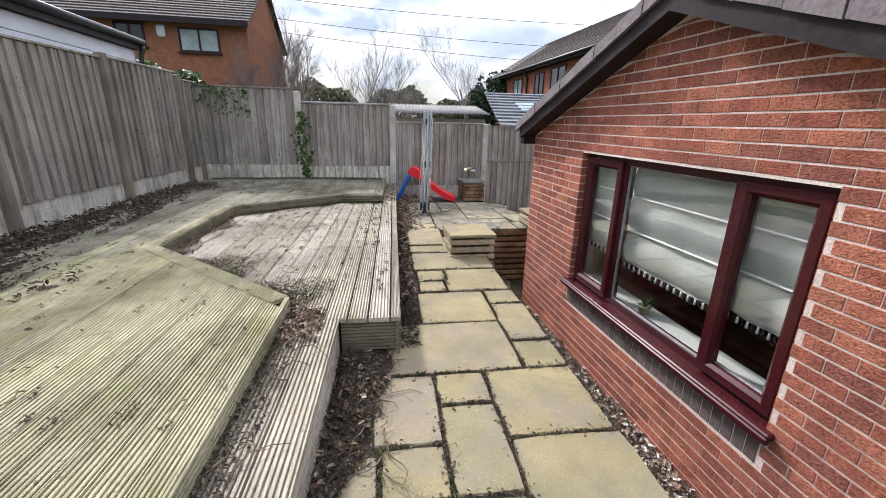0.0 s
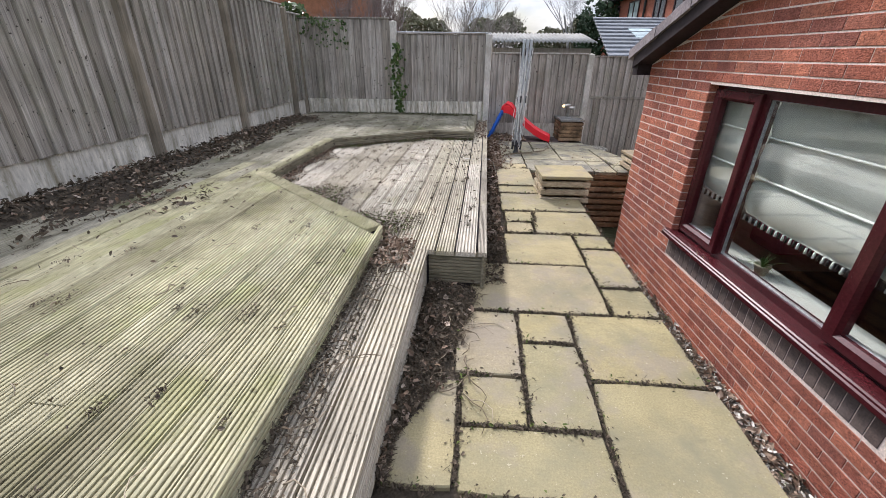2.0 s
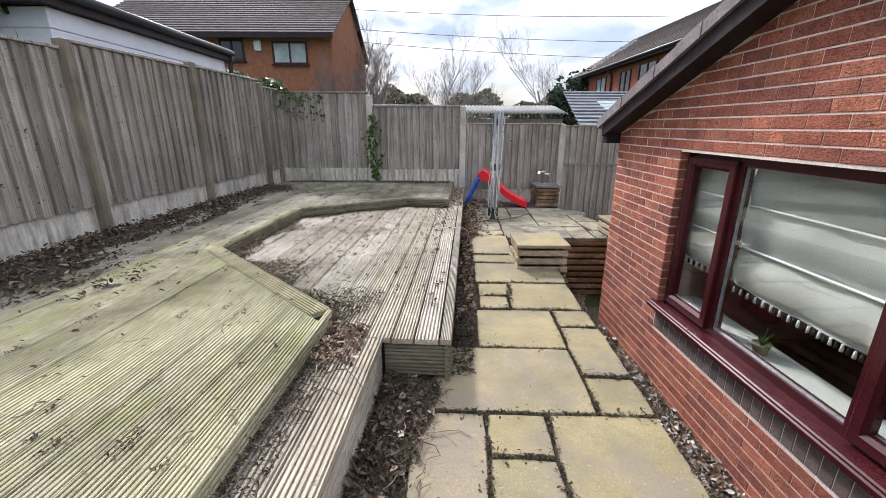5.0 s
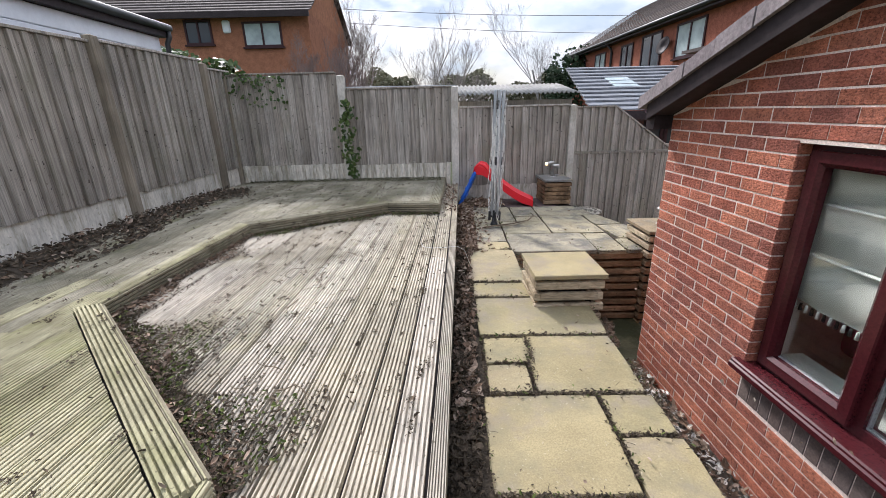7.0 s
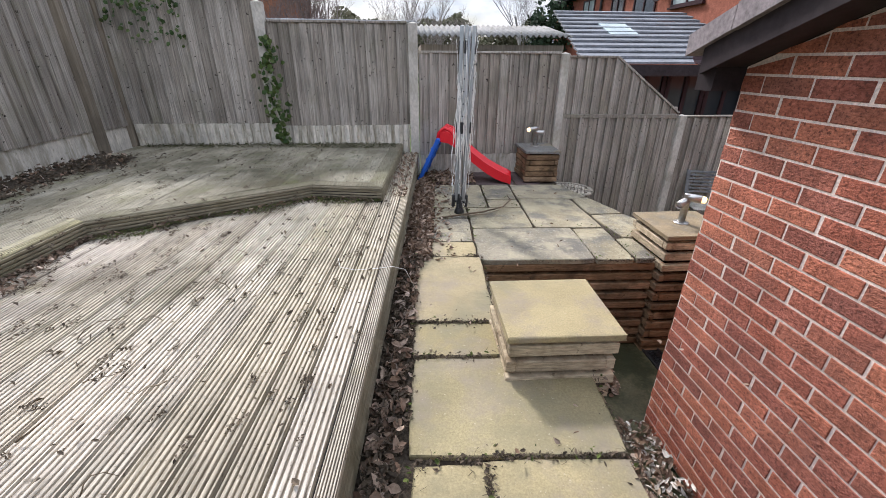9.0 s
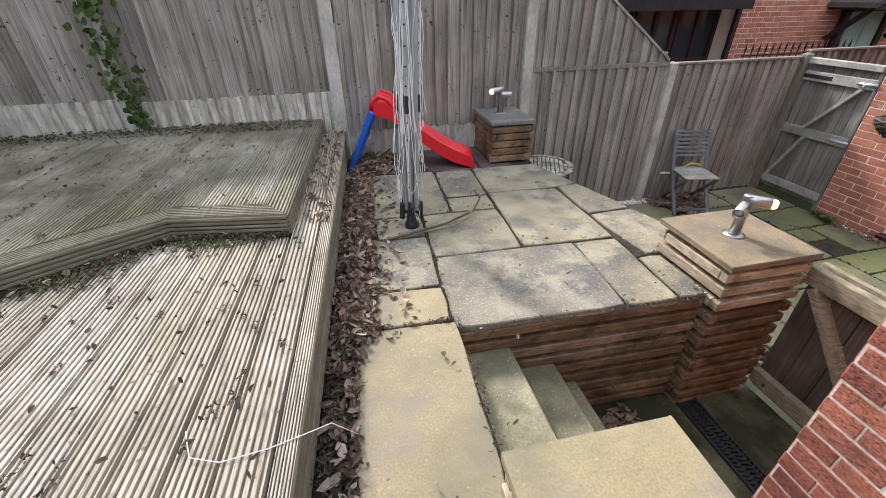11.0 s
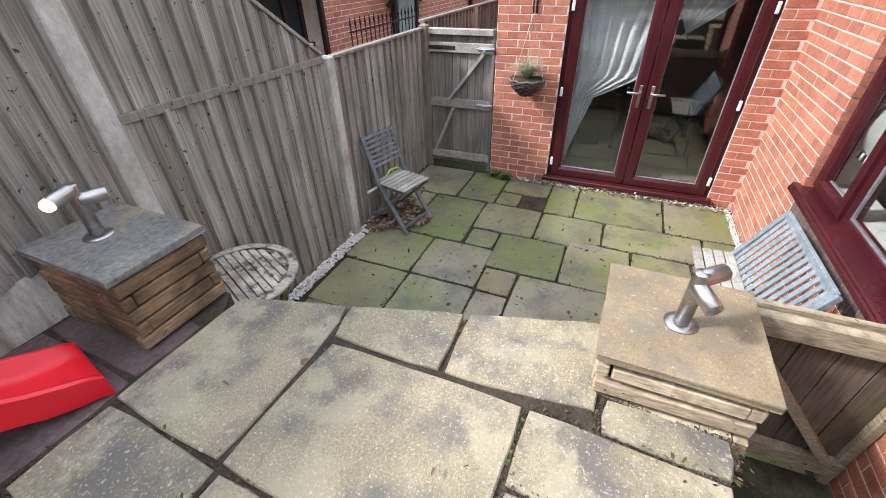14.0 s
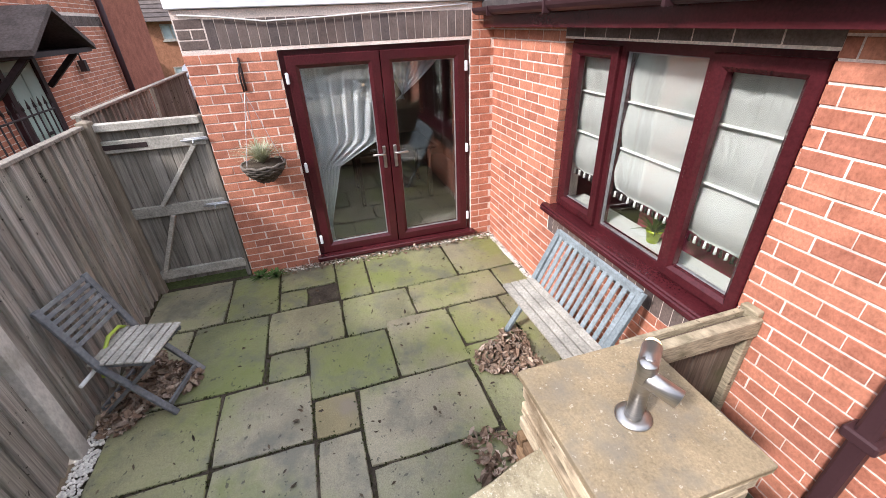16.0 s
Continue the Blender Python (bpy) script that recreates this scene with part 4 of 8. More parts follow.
FENCE_U = -3.36
deck_up = thing("upper_deck", DECK, "raised timber deck, reeded boards green with algae", "deck")
deck_up["kind"] = "structure"
UP_EDGE = [(-0.635, -4.6), (-0.635, 0.16), (-1.96, 1.30), (-1.955, 3.0), (-0.735, 3.86), (-0.148, 3.80), (-0.143, 5.74)]
outline = UP_EDGE + [(FENCE_U + 0.06, 5.9), (FENCE_U + 0.06, -4.6)]
inner = [(-0.635, -4.6), (-0.635, -0.005), (-2.085, 1.24), (-2.085, 3.06), (-0.78, 4.0), (-0.27, 3.945), (-0.27, 5.74)] + outline[-2:]
deck_boards("deck_board", deck_up, inner, Z_UP, 0.121, 0.007, 6, M_DECK_UP, breaks=(-0.635,), far=M_DECK_UP_GREY)
for a, miter in ((1, (0.0, -0.456)), (2, (-0.456, -0.52)), (3, (-0.52, -0.374)), (4, (-0.374, 1.11)), (5, (1.11, 0.0))):
    edge_board("border_board", deck_up, UP_EDGE[a], UP_EDGE[a + 1], Z_UP + 0.001, 0.118, 6, M_DECK_UP if a < 3 else M_DECK_UP_GREY, miter)
for a, b in ((0, 1), (1, 2), (2, 3), (3, 4), (4, 5), (5, 6)):
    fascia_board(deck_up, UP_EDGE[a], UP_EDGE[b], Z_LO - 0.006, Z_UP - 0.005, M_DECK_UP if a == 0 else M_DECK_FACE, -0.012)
# solid near-black block: the shadow below the boards put into its colour
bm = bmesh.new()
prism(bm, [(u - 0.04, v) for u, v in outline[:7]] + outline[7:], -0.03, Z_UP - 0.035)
part("joists", bm, M_DARK_AND_SHADE, deck_up, "near-black block under the boards, shadow put into its colour")

deck_lo = thing("lower_deck", DECK, "lower timber deck of weathered grey reeded boards", "deck")
deck_lo["kind"] = "structure"
LO_R = 0.06
lo_poly = [(-1.93, 1.27), (-0.60, 0.12), (-0.60, 0.045), (LO_R, 0.045), (LO_R, 5.76), (-0.15, 5.76), (-0.15, 3.76), (-0.735, 3.82), (-1.93, 2.98)]
deck_boards("deck_board", deck_lo, lo_poly, Z_LO, 0.125, 0.014, 6, M_DECK_LOW, breaks=(-0.15,))
deck_boards("step_board", deck_lo, [(-0.63, -4.6), (-0.312, -4.6), (-0.312, 0.04), (-0.63, 0.04)], Z_LO, 0.15, 0.012, 7, M_DECK_LOW)
fascia_board(deck_lo, (-0.312, -4.6), (-0.312, 0.045), 0.0, Z_LO - 0.02, M_DECK_LOW)
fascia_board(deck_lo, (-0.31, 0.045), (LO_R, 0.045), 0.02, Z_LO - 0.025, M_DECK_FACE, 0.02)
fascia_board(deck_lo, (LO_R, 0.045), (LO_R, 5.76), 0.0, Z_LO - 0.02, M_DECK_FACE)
bm = bmesh.new()
box(bm, LO_R - 0.10, LO_R - 0.03, 0.10, 0.17, -0.04, Z_LO - 0.03)
part("post", bm, M_DECK_FACE, deck_lo)
# same near-black fill, standing for the shade under the lower boards
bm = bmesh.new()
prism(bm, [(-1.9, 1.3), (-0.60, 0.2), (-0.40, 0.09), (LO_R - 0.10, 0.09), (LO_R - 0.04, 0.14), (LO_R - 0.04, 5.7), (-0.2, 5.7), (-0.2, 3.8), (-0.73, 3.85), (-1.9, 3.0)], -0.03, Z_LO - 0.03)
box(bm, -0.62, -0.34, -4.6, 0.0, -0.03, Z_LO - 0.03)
part("joists", bm, M_DARK_AND_SHADE, deck_lo, "near-black block under the boards, shadow put into its colour")

# ---- fences ----
BOARD_CACHE = {}


def feather_mesh(h, slope=0.0):
    """A feather-edge board: thin on one side, thick on the other."""
    key = (round(h, 2), slope)
    if key not in BOARD_CACHE:
        bm = bmesh.new()
        sec = [(-0.066, 0.006), (-0.066, -0.034), (-0.063, -0.038), (0.068, -0.004), (0.068, 0.006)]
        lo, hi = [bm.verts.new((x, y, 0)) for x, y in sec], [bm.verts.new((x, y, h + slope * x)) for x, y in sec]
        bm.faces.new(hi)
        bm.faces.new(lo[::-1])
        for i in range(len(sec)):
            j = (i + 1) % len(sec)
            bm.faces.new((lo[i], lo[j], hi[j], hi[i]))
        BOARD_CACHE[key] = mesh_of("feather_board", bm, M_FENCE)
    return BOARD_CACHE[key]


def fence_panel(a, b, z0, z1, top=None, cap=True, label="weathered grey-brown feather-edge fence panel", rail=None):
    """a to b with the garden on the right-hand side of that line seen from above... boards face local -y."""
    a, b = Vector((*a, 0)), Vector((*b, 0))
    d = b - a
    ang = math.atan2(d.y, d.x)
    t = thing("garden_fence", Matrix.Translation(a) @ Matrix.Rotation(ang, 4, "Z"), label, "fence", "garden fence panels")
    n = max(1, round(d.length / 0.122))
    pitch = d.length / n
    for k in range(n):
        x = (k + 0.5) * pitch
        zt = top(x) if top else z1
        ob = piece("board", feather_mesh(zt - z0, round((top(x + 0.05) - top(x - 0.05)) / 0.1, 1) if top else 0.0), Matrix.Translation((x, rng.uniform(-0.007, 0.003), z0 + rng.uniform(-0.008, 0.002))) @ Matrix.Rotation(rng.uniform(-0.007, 0.007), 4, "Y") @ Matrix.Rotation(rng.uniform(-0.03, 0.04), 4, "Z"), t)
    if cap:
        stops = [0.0, 0.62, d.length] if top else [0.0, d.length]
        for xa, xb in zip(stops, stops[1:]):
            bm = bmesh.new()
            beam(bm, (xa, -0.012, (top(xa) if top else z1) + 0.012), (xb, -0.012, (top(xb) if top else z1) + 0.012), 0.066, 0.024)
            part("cap_rail", bm, M_FENCE, t)
    for z in ([z0 + 0.25, z0 + 0.8 * (z1 - z0)] if rail is None else rail):
        bm = bmesh.new()
        beam(bm, (0, 0.03, z), (d.length, 0.03, z), 0.04, 0.07)
        part("back_rail", bm, M_FENCE, t)
    return t


def gravel_board(a, b, z0, z1, ribs, label):
    a, b = Vector((*a, 0)), Vector((*b, 0))
    d = b - a
    ang = math.atan2(d.y, d.x)
    bm = bmesh.new()
    prof = [(0.0, 0.04), (0.0, 0.0)]
    n = int(d.length / 0.1) if ribs else 0
    for k in range(n):
        x, w = d.length * (k + 0.5) / n, 0.030
        prof += [(x - w - 0.004, 0.0), (x - w + 0.004, -0.026), (x + w - 0.004, -0.026), (x + w + 0.004, 0.0)]
    prof += [(d.length, 0.0), (d.length, 0.04)]
    lo, hi = [bm.verts.new((x, y, z0)) for x, y in prof], [bm.verts.new((x, y, z1)) for x, y in prof]
    for k in range(len(prof)):
        j = (k + 1) % len(prof)
        bm.faces.new((lo[k], lo[j], hi[j], hi[k]))
    bm.faces.new(hi)
    return tagged(part("gravel_board", bm, M_CONC, None, "", Matrix.Translation(a) @ Matrix.Rotation(ang, 4, "Z")), label, "gravel board", "concrete gravel boards")


def post(x, y, z0, z1, w, material, ang=0.0, label="weathered concrete fence post", d=None):
    bm = bmesh.new()
    d = d or w
    soft_box(bm, -w / 2, w / 2, -d / 2, d / 2, z0, z1 - 0.015, r=0.008)
    t = bmesh.new()
    vs = [t.verts.new(p) for p in ((-w / 2, -d / 2, z1 - 0.02), (w / 2, -d / 2, z1 - 0.02), (w / 2, d / 2, z1 - 0.02), (-w / 2, d / 2, z1 - 0.02), (0, 0, z1))]
    for i in range(4):
        t.faces.new((vs[i], vs[(i + 1) % 4], vs[4]))
    absorb(bm, t)
    return tagged(part("concrete_post" if material is M_CONC_POST else "timber_post", bm, material, None, "", pose(x, y, 0, 0, 0, ang)), label, "fence post", "fence posts")


FY = 9.10
fence_panel((-2.23, FY), (-0.64, FY), 0.62, 1.93)
fence_panel((-0.50, FY), (1.05, FY), 0.59, 1.70)
fence_panel((1.18, FY), (2.89, FY), 0.22, 1.40)
fence_panel((3.0, FY), (4.56, FY), -0.86, 0.68, label="weathered lower fence panel below a sloping top panel", cap=False)
fence_panel((3.0, FY + 0.012), (4.56, FY + 0.012), 0.69, 1.36, top=lambda x: 1.36 if x < 0.62 else 1.36 - (x - 0.62) * 0.70, label="weathered fence panel with a sloping top", rail=(0.75,))
fence_panel((4.66, FY), (6.33, FY), -0.88, 0.66, label="weathered fence panel with a greenish foot behind the chair")
bm = bmesh.new()
beam(bm, (2.99, FY - 0.022, 0.685), (4.56, FY - 0.022, 0.675), 0.03, 0.045)
tagged(part("fence_rail", bm, M_FENCE), "grey timber rail between two fence tiers", "fence rail")
gravel_board((-2.23, FY - 0.02), (-0.64, FY - 0.02), 0.34, 0.62, True, "pale ribbed concrete gravel board under the fence")
gravel_board((-0.50, FY - 0.02), (1.05, FY - 0.02), -0.05, 0.59, True, "pale ribbed concrete gravel board under the fence")
gravel_board((1.18, FY - 0.02), (2.89, FY - 0.02), -0.06, 0.22, False, "plain grey concrete gravel board behind the slide")
for x, z, w in ((-0.57, 1.91, 0.11), (1.115, 1.72, 0.11), (2.945, 1.42, 0.10)):
    post(x, FY - 0.02, -0.5, z, w, M_CONC_POST)
post(4.61, FY - 0.02, -0.95, 0.70, 0.095, M_CONC_POST, label="low concrete fence post beside the white pebbles")
post(6.38, FY - 0.03, -0.95, 0.72, 0.09, M_WOODPOST, label="weathered timber gate post")
post(-2.27, FY - 0.04, 0.0, 1.98, 0.09, M_WOODPOST, 4, "dark timber fence post in the corner")


def left_pt(v):
    return plan(DECK, FENCE_U, v)


LEFT = [-3.70, -1.86, -0.02, 1.69, 3.35, 5.05, 5.72]
for k in range(6):
    a, b = left_pt(LEFT[k] + 0.05), left_pt(LEFT[k + 1] - 0.05)
    top = 2.06 if k < 5 else 1.98
    zt = {0: 1.86, 1: 1.86, 2: 1.98, 3: 2.05, 4: 2.07, 5: 1.98}[k]
    fence_panel(a, b, 0.66 - 0.01 * k, zt, label="tall weathered grey-brown feather-edge fence panel")
    gravel_board(a, b, 0.32, 0.66 - 0.01 * k, False, "stained plain concrete gravel board along the deck")
for k in range(6):
    x, y = left_pt(LEFT[k])
    concrete = k <= 2
    post(x + 0.02, y, 0.2, {0: 1.9, 1: 1.9, 2: 1.84, 3: 2.08, 4: 2.13, 5: 2.06}[k], 0.11 if concrete else 0.095, M_CONC_POST if concrete else M_WOODPOST, 4,
         "pale mossy concrete fence post" if concrete else "brown timber fence post along the deck")

# ---- timber pillars, retaining wall, steps, low gate ----
def sleeper(a, b, w, h, material, parent, name="plank"):
    bm = bmesh.new()
    beam(bm, a, b, w, h, r=0.0045)
    return part(name, bm, material, parent)


def pillar(x0, x1, y0, y1, z0, z1, slab_mat, label, turn=3.0, pale=4, h=0.086, tall=0.055):
    """Stacked planks laid log-cabin fashion under a flagstone."""
    cx, cy = (x0 + x1) / 2, (y0 + y1) / 2
    t = thing("timber_pillar", pose(cx, cy, 0, 0, 0, -turn), label, "pillar", "timber pillars")
    hx, hy = (x1 - x0) / 2 - 0.012, (y1 - y0) / 2 - 0.012
    n = int((z1 - 0.035 - z0) / h)
    for k in range(n):
        z = z1 - 0.036 - h * (k + 0.62)
        j = [rng.uniform(-0.006, 0.006) for _ in range(8)]
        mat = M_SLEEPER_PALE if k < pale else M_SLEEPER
        long_x = k % 2 == 0
        high = tall + rng.uniform(-0.003, 0.003)
        for s in (-1, 1):
            ex = hx if long_x else hx - 0.046
            ey = hy - 0.046 if long_x else hy
            sleeper((-ex + j[0], s * (hy - 0.024) + j[1], z), (ex + j[2], s * (hy - 0.024) + j[3], z), 0.044, high, mat, t)
            sleeper((s * (hx - 0.024) + j[4], -ey + j[5], z), (s * (hx - 0.024) + j[6], ey + j[7], z), 0.044, high, mat, t)
            sleeper((-hx + 0.06, s * (hy - 0.075), z + h / 2), (hx - 0.06, s * (hy - 0.075), z + h / 2), 0.03, h - tall, M_SLEEPER, t, "spacer")
            sleeper((s * (hx - 0.075), -hy + 0.09, z + h / 2), (s * (hx - 0.075), hy - 0.09, z + h / 2), 0.03, h - tall, M_SLEEPER, t, "spacer")
    # near-black core: shade in the plank gaps put into its colour
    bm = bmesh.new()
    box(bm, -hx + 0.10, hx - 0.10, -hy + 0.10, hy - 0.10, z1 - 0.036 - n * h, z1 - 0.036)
    part("core", bm, M_DARK_AND_SHADE, t)
    bm = bmesh.new()
    soft_box(bm, -hx - 0.012, hx + 0.012, -hy - 0.012, hy + 0.012, z1 - 0.034, z1, r=0.007, seg=2)
    for v in bm.verts:
        v.co += Vector((rng.uniform(-1, 1), rng.uniform(-1, 1), 0)) * 0.004
    part("cap_stone", bm, slab_mat, t, "flat flagstone on top")
    return t


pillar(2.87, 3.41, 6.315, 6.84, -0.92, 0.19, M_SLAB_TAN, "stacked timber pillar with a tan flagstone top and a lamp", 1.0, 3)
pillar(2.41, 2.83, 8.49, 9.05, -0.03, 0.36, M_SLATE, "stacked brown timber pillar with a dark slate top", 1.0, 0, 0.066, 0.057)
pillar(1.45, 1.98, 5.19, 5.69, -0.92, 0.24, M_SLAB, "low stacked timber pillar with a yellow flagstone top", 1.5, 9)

retain = thing("retaining_wall", None, "retaining wall of stacked brown timber planks", "retaining wall")
retain["kind"] = "structure"
for k in range(10):
    z = -0.062 - 0.086 * (k + 0.36)
    o = rng.uniform(-0.006, 0.006)
    sleeper((1.50, 6.502 + o, z), (2.88, 6.445 + o, z), 0.08, 0.055, M_SLEEPER, retain)
    sleeper((1.52, 6.56, z - 0.043), (2.86, 6.503, z - 0.043), 0.08, 0.026, M_SLEEPER, retain, "spacer")
    sleeper((3.215 + o, 6.86, z), (2.765 + o, 8.44, z), 0.08, 0.055, M_SLEEPER, retain)
    sleeper((3.16, 6.86, z - 0.043), (2.71, 8.42, z - 0.043), 0.08, 0.026, M_SLEEPER, retain, "spacer")
    sleeper((1.62 + o, 1.2, z), (1.832 + o, 5.17, z), 0.08, 0.06, M_SLEEPER, retain)
    sleeper((1.60, 1.22, z - 0.043), (1.812, 5.15, z - 0.043), 0.08, 0.026, M_SLEEPER, retain, "spacer")

steps = thing("garden_steps", None, "worn mossy stone steps down beside the timber wall", "steps")
steps["kind"] = "structure"
RISE = 0.176
for k, xb in enumerate((1.815, 2.075, 2.23)):
    z = Z_PATIO - RISE * (k + 1)
    bm = bmesh.new()
    soft_box(bm, max(1.5, xb - 0.30), xb, 5.70, 6.455, z - 0.04, z, r=0.006)
    part("tread", bm, M_STEP, steps)
    bm = bmesh.new()
    box(bm, 1.5, xb - 0.015, 5.70, 6.45, -0.92, z - 0.041)
    part("riser", bm, M_STEP, steps)

drain = thing("channel_drain", None, "black grated channel drain across the passage floor", "drain")
DRAIN_X, DRAIN_Z = 2.965, Z_PASS
bm = bmesh.new()
box(bm, DRAIN_X - 0.07, DRAIN_X - 0.056, 5.64, 6.33, DRAIN_Z, DRAIN_Z + 0.016)
box(bm, DRAIN_X + 0.056, DRAIN_X + 0.07, 5.64, 6.33, DRAIN_Z, DRAIN_Z + 0.016)
box(bm, DRAIN_X - 0.056, DRAIN_X + 0.056, 5.64, 6.33, DRAIN_Z, DRAIN_Z + 0.002)
part("channel", bm, M_BLACK, drain)
for k in range(28):
    y = 5.655 + k * 0.0238
    bm = bmesh.new()
    for q in range(4):
        up = 0.007 if q % 2 else -0.007
        beam(bm, (DRAIN_X - 0.056 + q * 0.028, y - up, DRAIN_Z + 0.010), (DRAIN_X - 0.028 + q * 0.028, y + up, DRAIN_Z + 0.010), 0.010, 0.012, r=0.001)
    part("grate_bar", bm, M_BLACK, drain)

gate = thing("low_gate", pose(3.43, 0, 0), "low weathered timber gate with a diagonal brace, closed", "gate")
ya, yb, ztop = 5.655, 6.335, 0.10
for k in range(5):
    y = ya + (yb - ya) * (k + 0.5) / 5
    bm = bmesh.new()
    soft_box(bm, 0.015, 0.035, y - 0.066, y + 0.066, -0.80, ztop - 0.02, r=0.003)
    part("board", bm, M_GATE_BOARD, gate)
for z, h in ((ztop - 0.05, 0.10), (-0.70, 0.10)):
    bm = bmesh.new()
    soft_box(bm, -0.035, 0.014, ya, yb, z - h / 2, z + h / 2, r=0.005)
    part("ledge", bm, M_GATE_RAIL, gate)
bm = bmesh.new()
beam(bm, (-0.012, yb - 0.06, ztop - 0.10), (-0.012, ya + 0.08, -0.65), 0.04, 0.09, up=(1, 0, 0))
part("brace", bm, M_GATE_RAIL, gate)
bm = bmesh.new()
soft_box(bm, 0.036, 0.062, ya + 0.002, yb, ztop - 0.09, ztop + 0.012, r=0.006)
part("top_rail", bm, M_GATE_RAIL, gate)
bm = bmesh.new()
soft_box(bm, -0.02, 0.065, ya - 0.012, ya + 0.03, -0.84, ztop + 0.03, r=0.006)
part("stile", bm, M_GATE_RAIL, gate)

# tall garden gate beside the house
tall = thing("garden_gate", pose(6.43, 0, 0), "tall weathered grey timber gate with ledges and brace, closed", "gate")
ya, yb, z0, z1 = 8.30, 9.03, -0.84, 0.62
for k in range(8):
    y = ya + (yb - ya) * (k + 0.5) / 8
    bm = bmesh.new()
    soft_box(bm, 0.0, 0.02, y - 0.044, y + 0.044, z0, z1, r=0.004)
    part("board", bm, M_GATE, tall)
for z, h, d in ((z1 + 0.025, 0.06, 0.05), (z1 - 0.13, 0.10, 0.035), (-0.10, 0.10, 0.035), (z0 + 0.10, 0.09, 0.035)):
    bm = bmesh.new()
    soft_box(bm, -d, 0.0 if d < 0.05 else 0.03, ya - 0.02, yb + 0.02, z - h / 2, z + h / 2, r=0.005)
    part("ledge", bm, M_SEATWOOD, tall)
for a, b in (((-0.017, ya + 0.08, z1 - 0.18), (-0.017, yb - 0.25, -0.05)), ((-0.017, yb - 0.30, -0.15), (-0.017, yb - 0.06, z0 + 0.15))):
    bm = bmesh.new()
    beam(bm, a, b, 0.034, 0.085, up=(1, 0, 0))
    part("brace", bm, M_SEATWOOD, tall)
for z in (z1 - 0.13, -0.10):
    bm = bmesh.new()
    soft_box(bm, -0.046, -0.036, ya - 0.04, ya + 0.14, z - 0.016, z + 0.016, r=0.003)
    tube(bm, [(-0.05, ya - 0.05, z), (-0.05, ya + 0.16, z)], 0.008, 8)
    tube(bm, [(-0.05, ya + 0.07, z), (-0.075, ya + 0.07, z - 0.03)], 0.006, 6)
    part("bolt", bm, M_GALV, tall, "galvanised sliding bolt")
bm = bmesh.new()
soft_box(bm, -0.04, -0.034, yb - 0.32, yb + 0.01, z1 - 0.15, z1 - 0.11, r=0.002)
part("strap_hinge", bm, M_IRON, tall, "black strap hinge")
bm = bmesh.new()
soft_box(bm, -0.03, 0.03, 8.262, 8.30, -0.9, 0.68, r=0.005)
part("gate_stile", bm, M_GATE, tall)

# ---- paving ----


def slab(parent, pts, z, th, material, name="flagstone", fr_m=PAVE, bow=0.006, tilt=0.002):
    """A riven flagstone with a wavering, rounded edge. pts: plan corners in its frame."""
    pts = [Vector((*p, 0)) for p in pts]
    area = sum(a.x * b.y - b.x * a.y for a, b in zip(pts, pts[1:] + pts[:1]))
    if area < 0:
        pts.reverse()
    rim = []
    for a, b in zip(pts, pts[1:] + pts[:1]):
        n = max(2, int((b - a).length / 0.11))
        nrm = Vector(((b - a).y, -(b - a).x, 0)).normalized()
        for k in range(n):
            p = a.lerp(b, k / n)
            rim.append(p + nrm * (0.011 - rng.uniform(0, bow) - (0.007 if k == 0 else 0)))
    c = sum(rim, Vector()) / len(rim)
    tx, ty, dz = rng.uniform(-tilt, tilt), rng.uniform(-tilt, tilt), rng.uniform(-0.003, 0.003)
    bm = bmesh.new()

    def ringv(scale_in, zz):
        out = []
        for p in rim:
            d = (c - p)
            q = p + d.normalized() * scale_in
            out.append(bm.verts.new((q.x, q.y, z + zz + dz + (q.x - c.x) * tx * 3 + (q.y - c.y) * ty * 3)))
        return out
    r0, r1, r2 = ringv(0.004, -th), ringv(0.0, -0.006), ringv(0.006, 0.0)
    for a, b in ((r0, r1), (r1, r2)):
        for k in range(len(rim)):
            bm.faces.new((a[k], a[(k + 1) % len(rim)], b[(k + 1) % len(rim)], b[k]))
    bm.faces.new(r2)
    bm.transform(fr_m)
    return part(name, bm, material, parent)


def rect(u0, u1, v0, v1):
    return [(u0, v0), (u1, v0), (u1, v1), (u0, v1)]


path = thing("flagstone_path", None, "yellow-buff sandstone flags with debris-filled joints", "path")
path["kind"] = "structure"
NEAR = [(-0.30, 0.015, -0.535, -0.02), (0.045, 0.315, -0.27, -0.02), (0.345, 0.865, -0.535, -0.015), (0.04, 0.315, -0.83, -0.30), (-0.26, 0.012, -0.83, -0.565),
        (-0.54, -0.29, -1.12, -0.60), (-0.26, 0.31, -1.13, -0.86), (0.345, 0.88, -1.45, -0.565), (-0.26, 0.315, -1.75, -1.16), (0.345, 0.88, -2.1, -1.48), (-0.26, 0.315, -2.6, -1.78), (0.345, 0.88, -3.0, -2.13)]
MID = [(-0.23, 0.58, 0.01, 0.60), (0.61, 0.87, 0.01, 0.31), (0.61, 0.87, 0.34, 0.90), (0.03, 0.585, 0.63, 1.18), (0.61, 0.865, 0.93, 1.185), (0.06, 0.28, 1.21, 1.44),
       (0.31, 0.85, 1.215, 1.75), (0.06, 0.31, 1.47, 1.735), (0.04, 0.86, 1.78, 2.31), (0.03, 0.47, 2.34, 2.60), (0.03, 0.475, 2.63, 3.45)]
for r in NEAR + MID:
    slab(path, rect(*r), -0.004 - 0.005 * max(0, min(1, (r[2] - 1) / 2)), 0.035, M_SLAB)
patio = thing("upper_patio", None, "grey-buff riven sandstone patio around the airer", "patio")
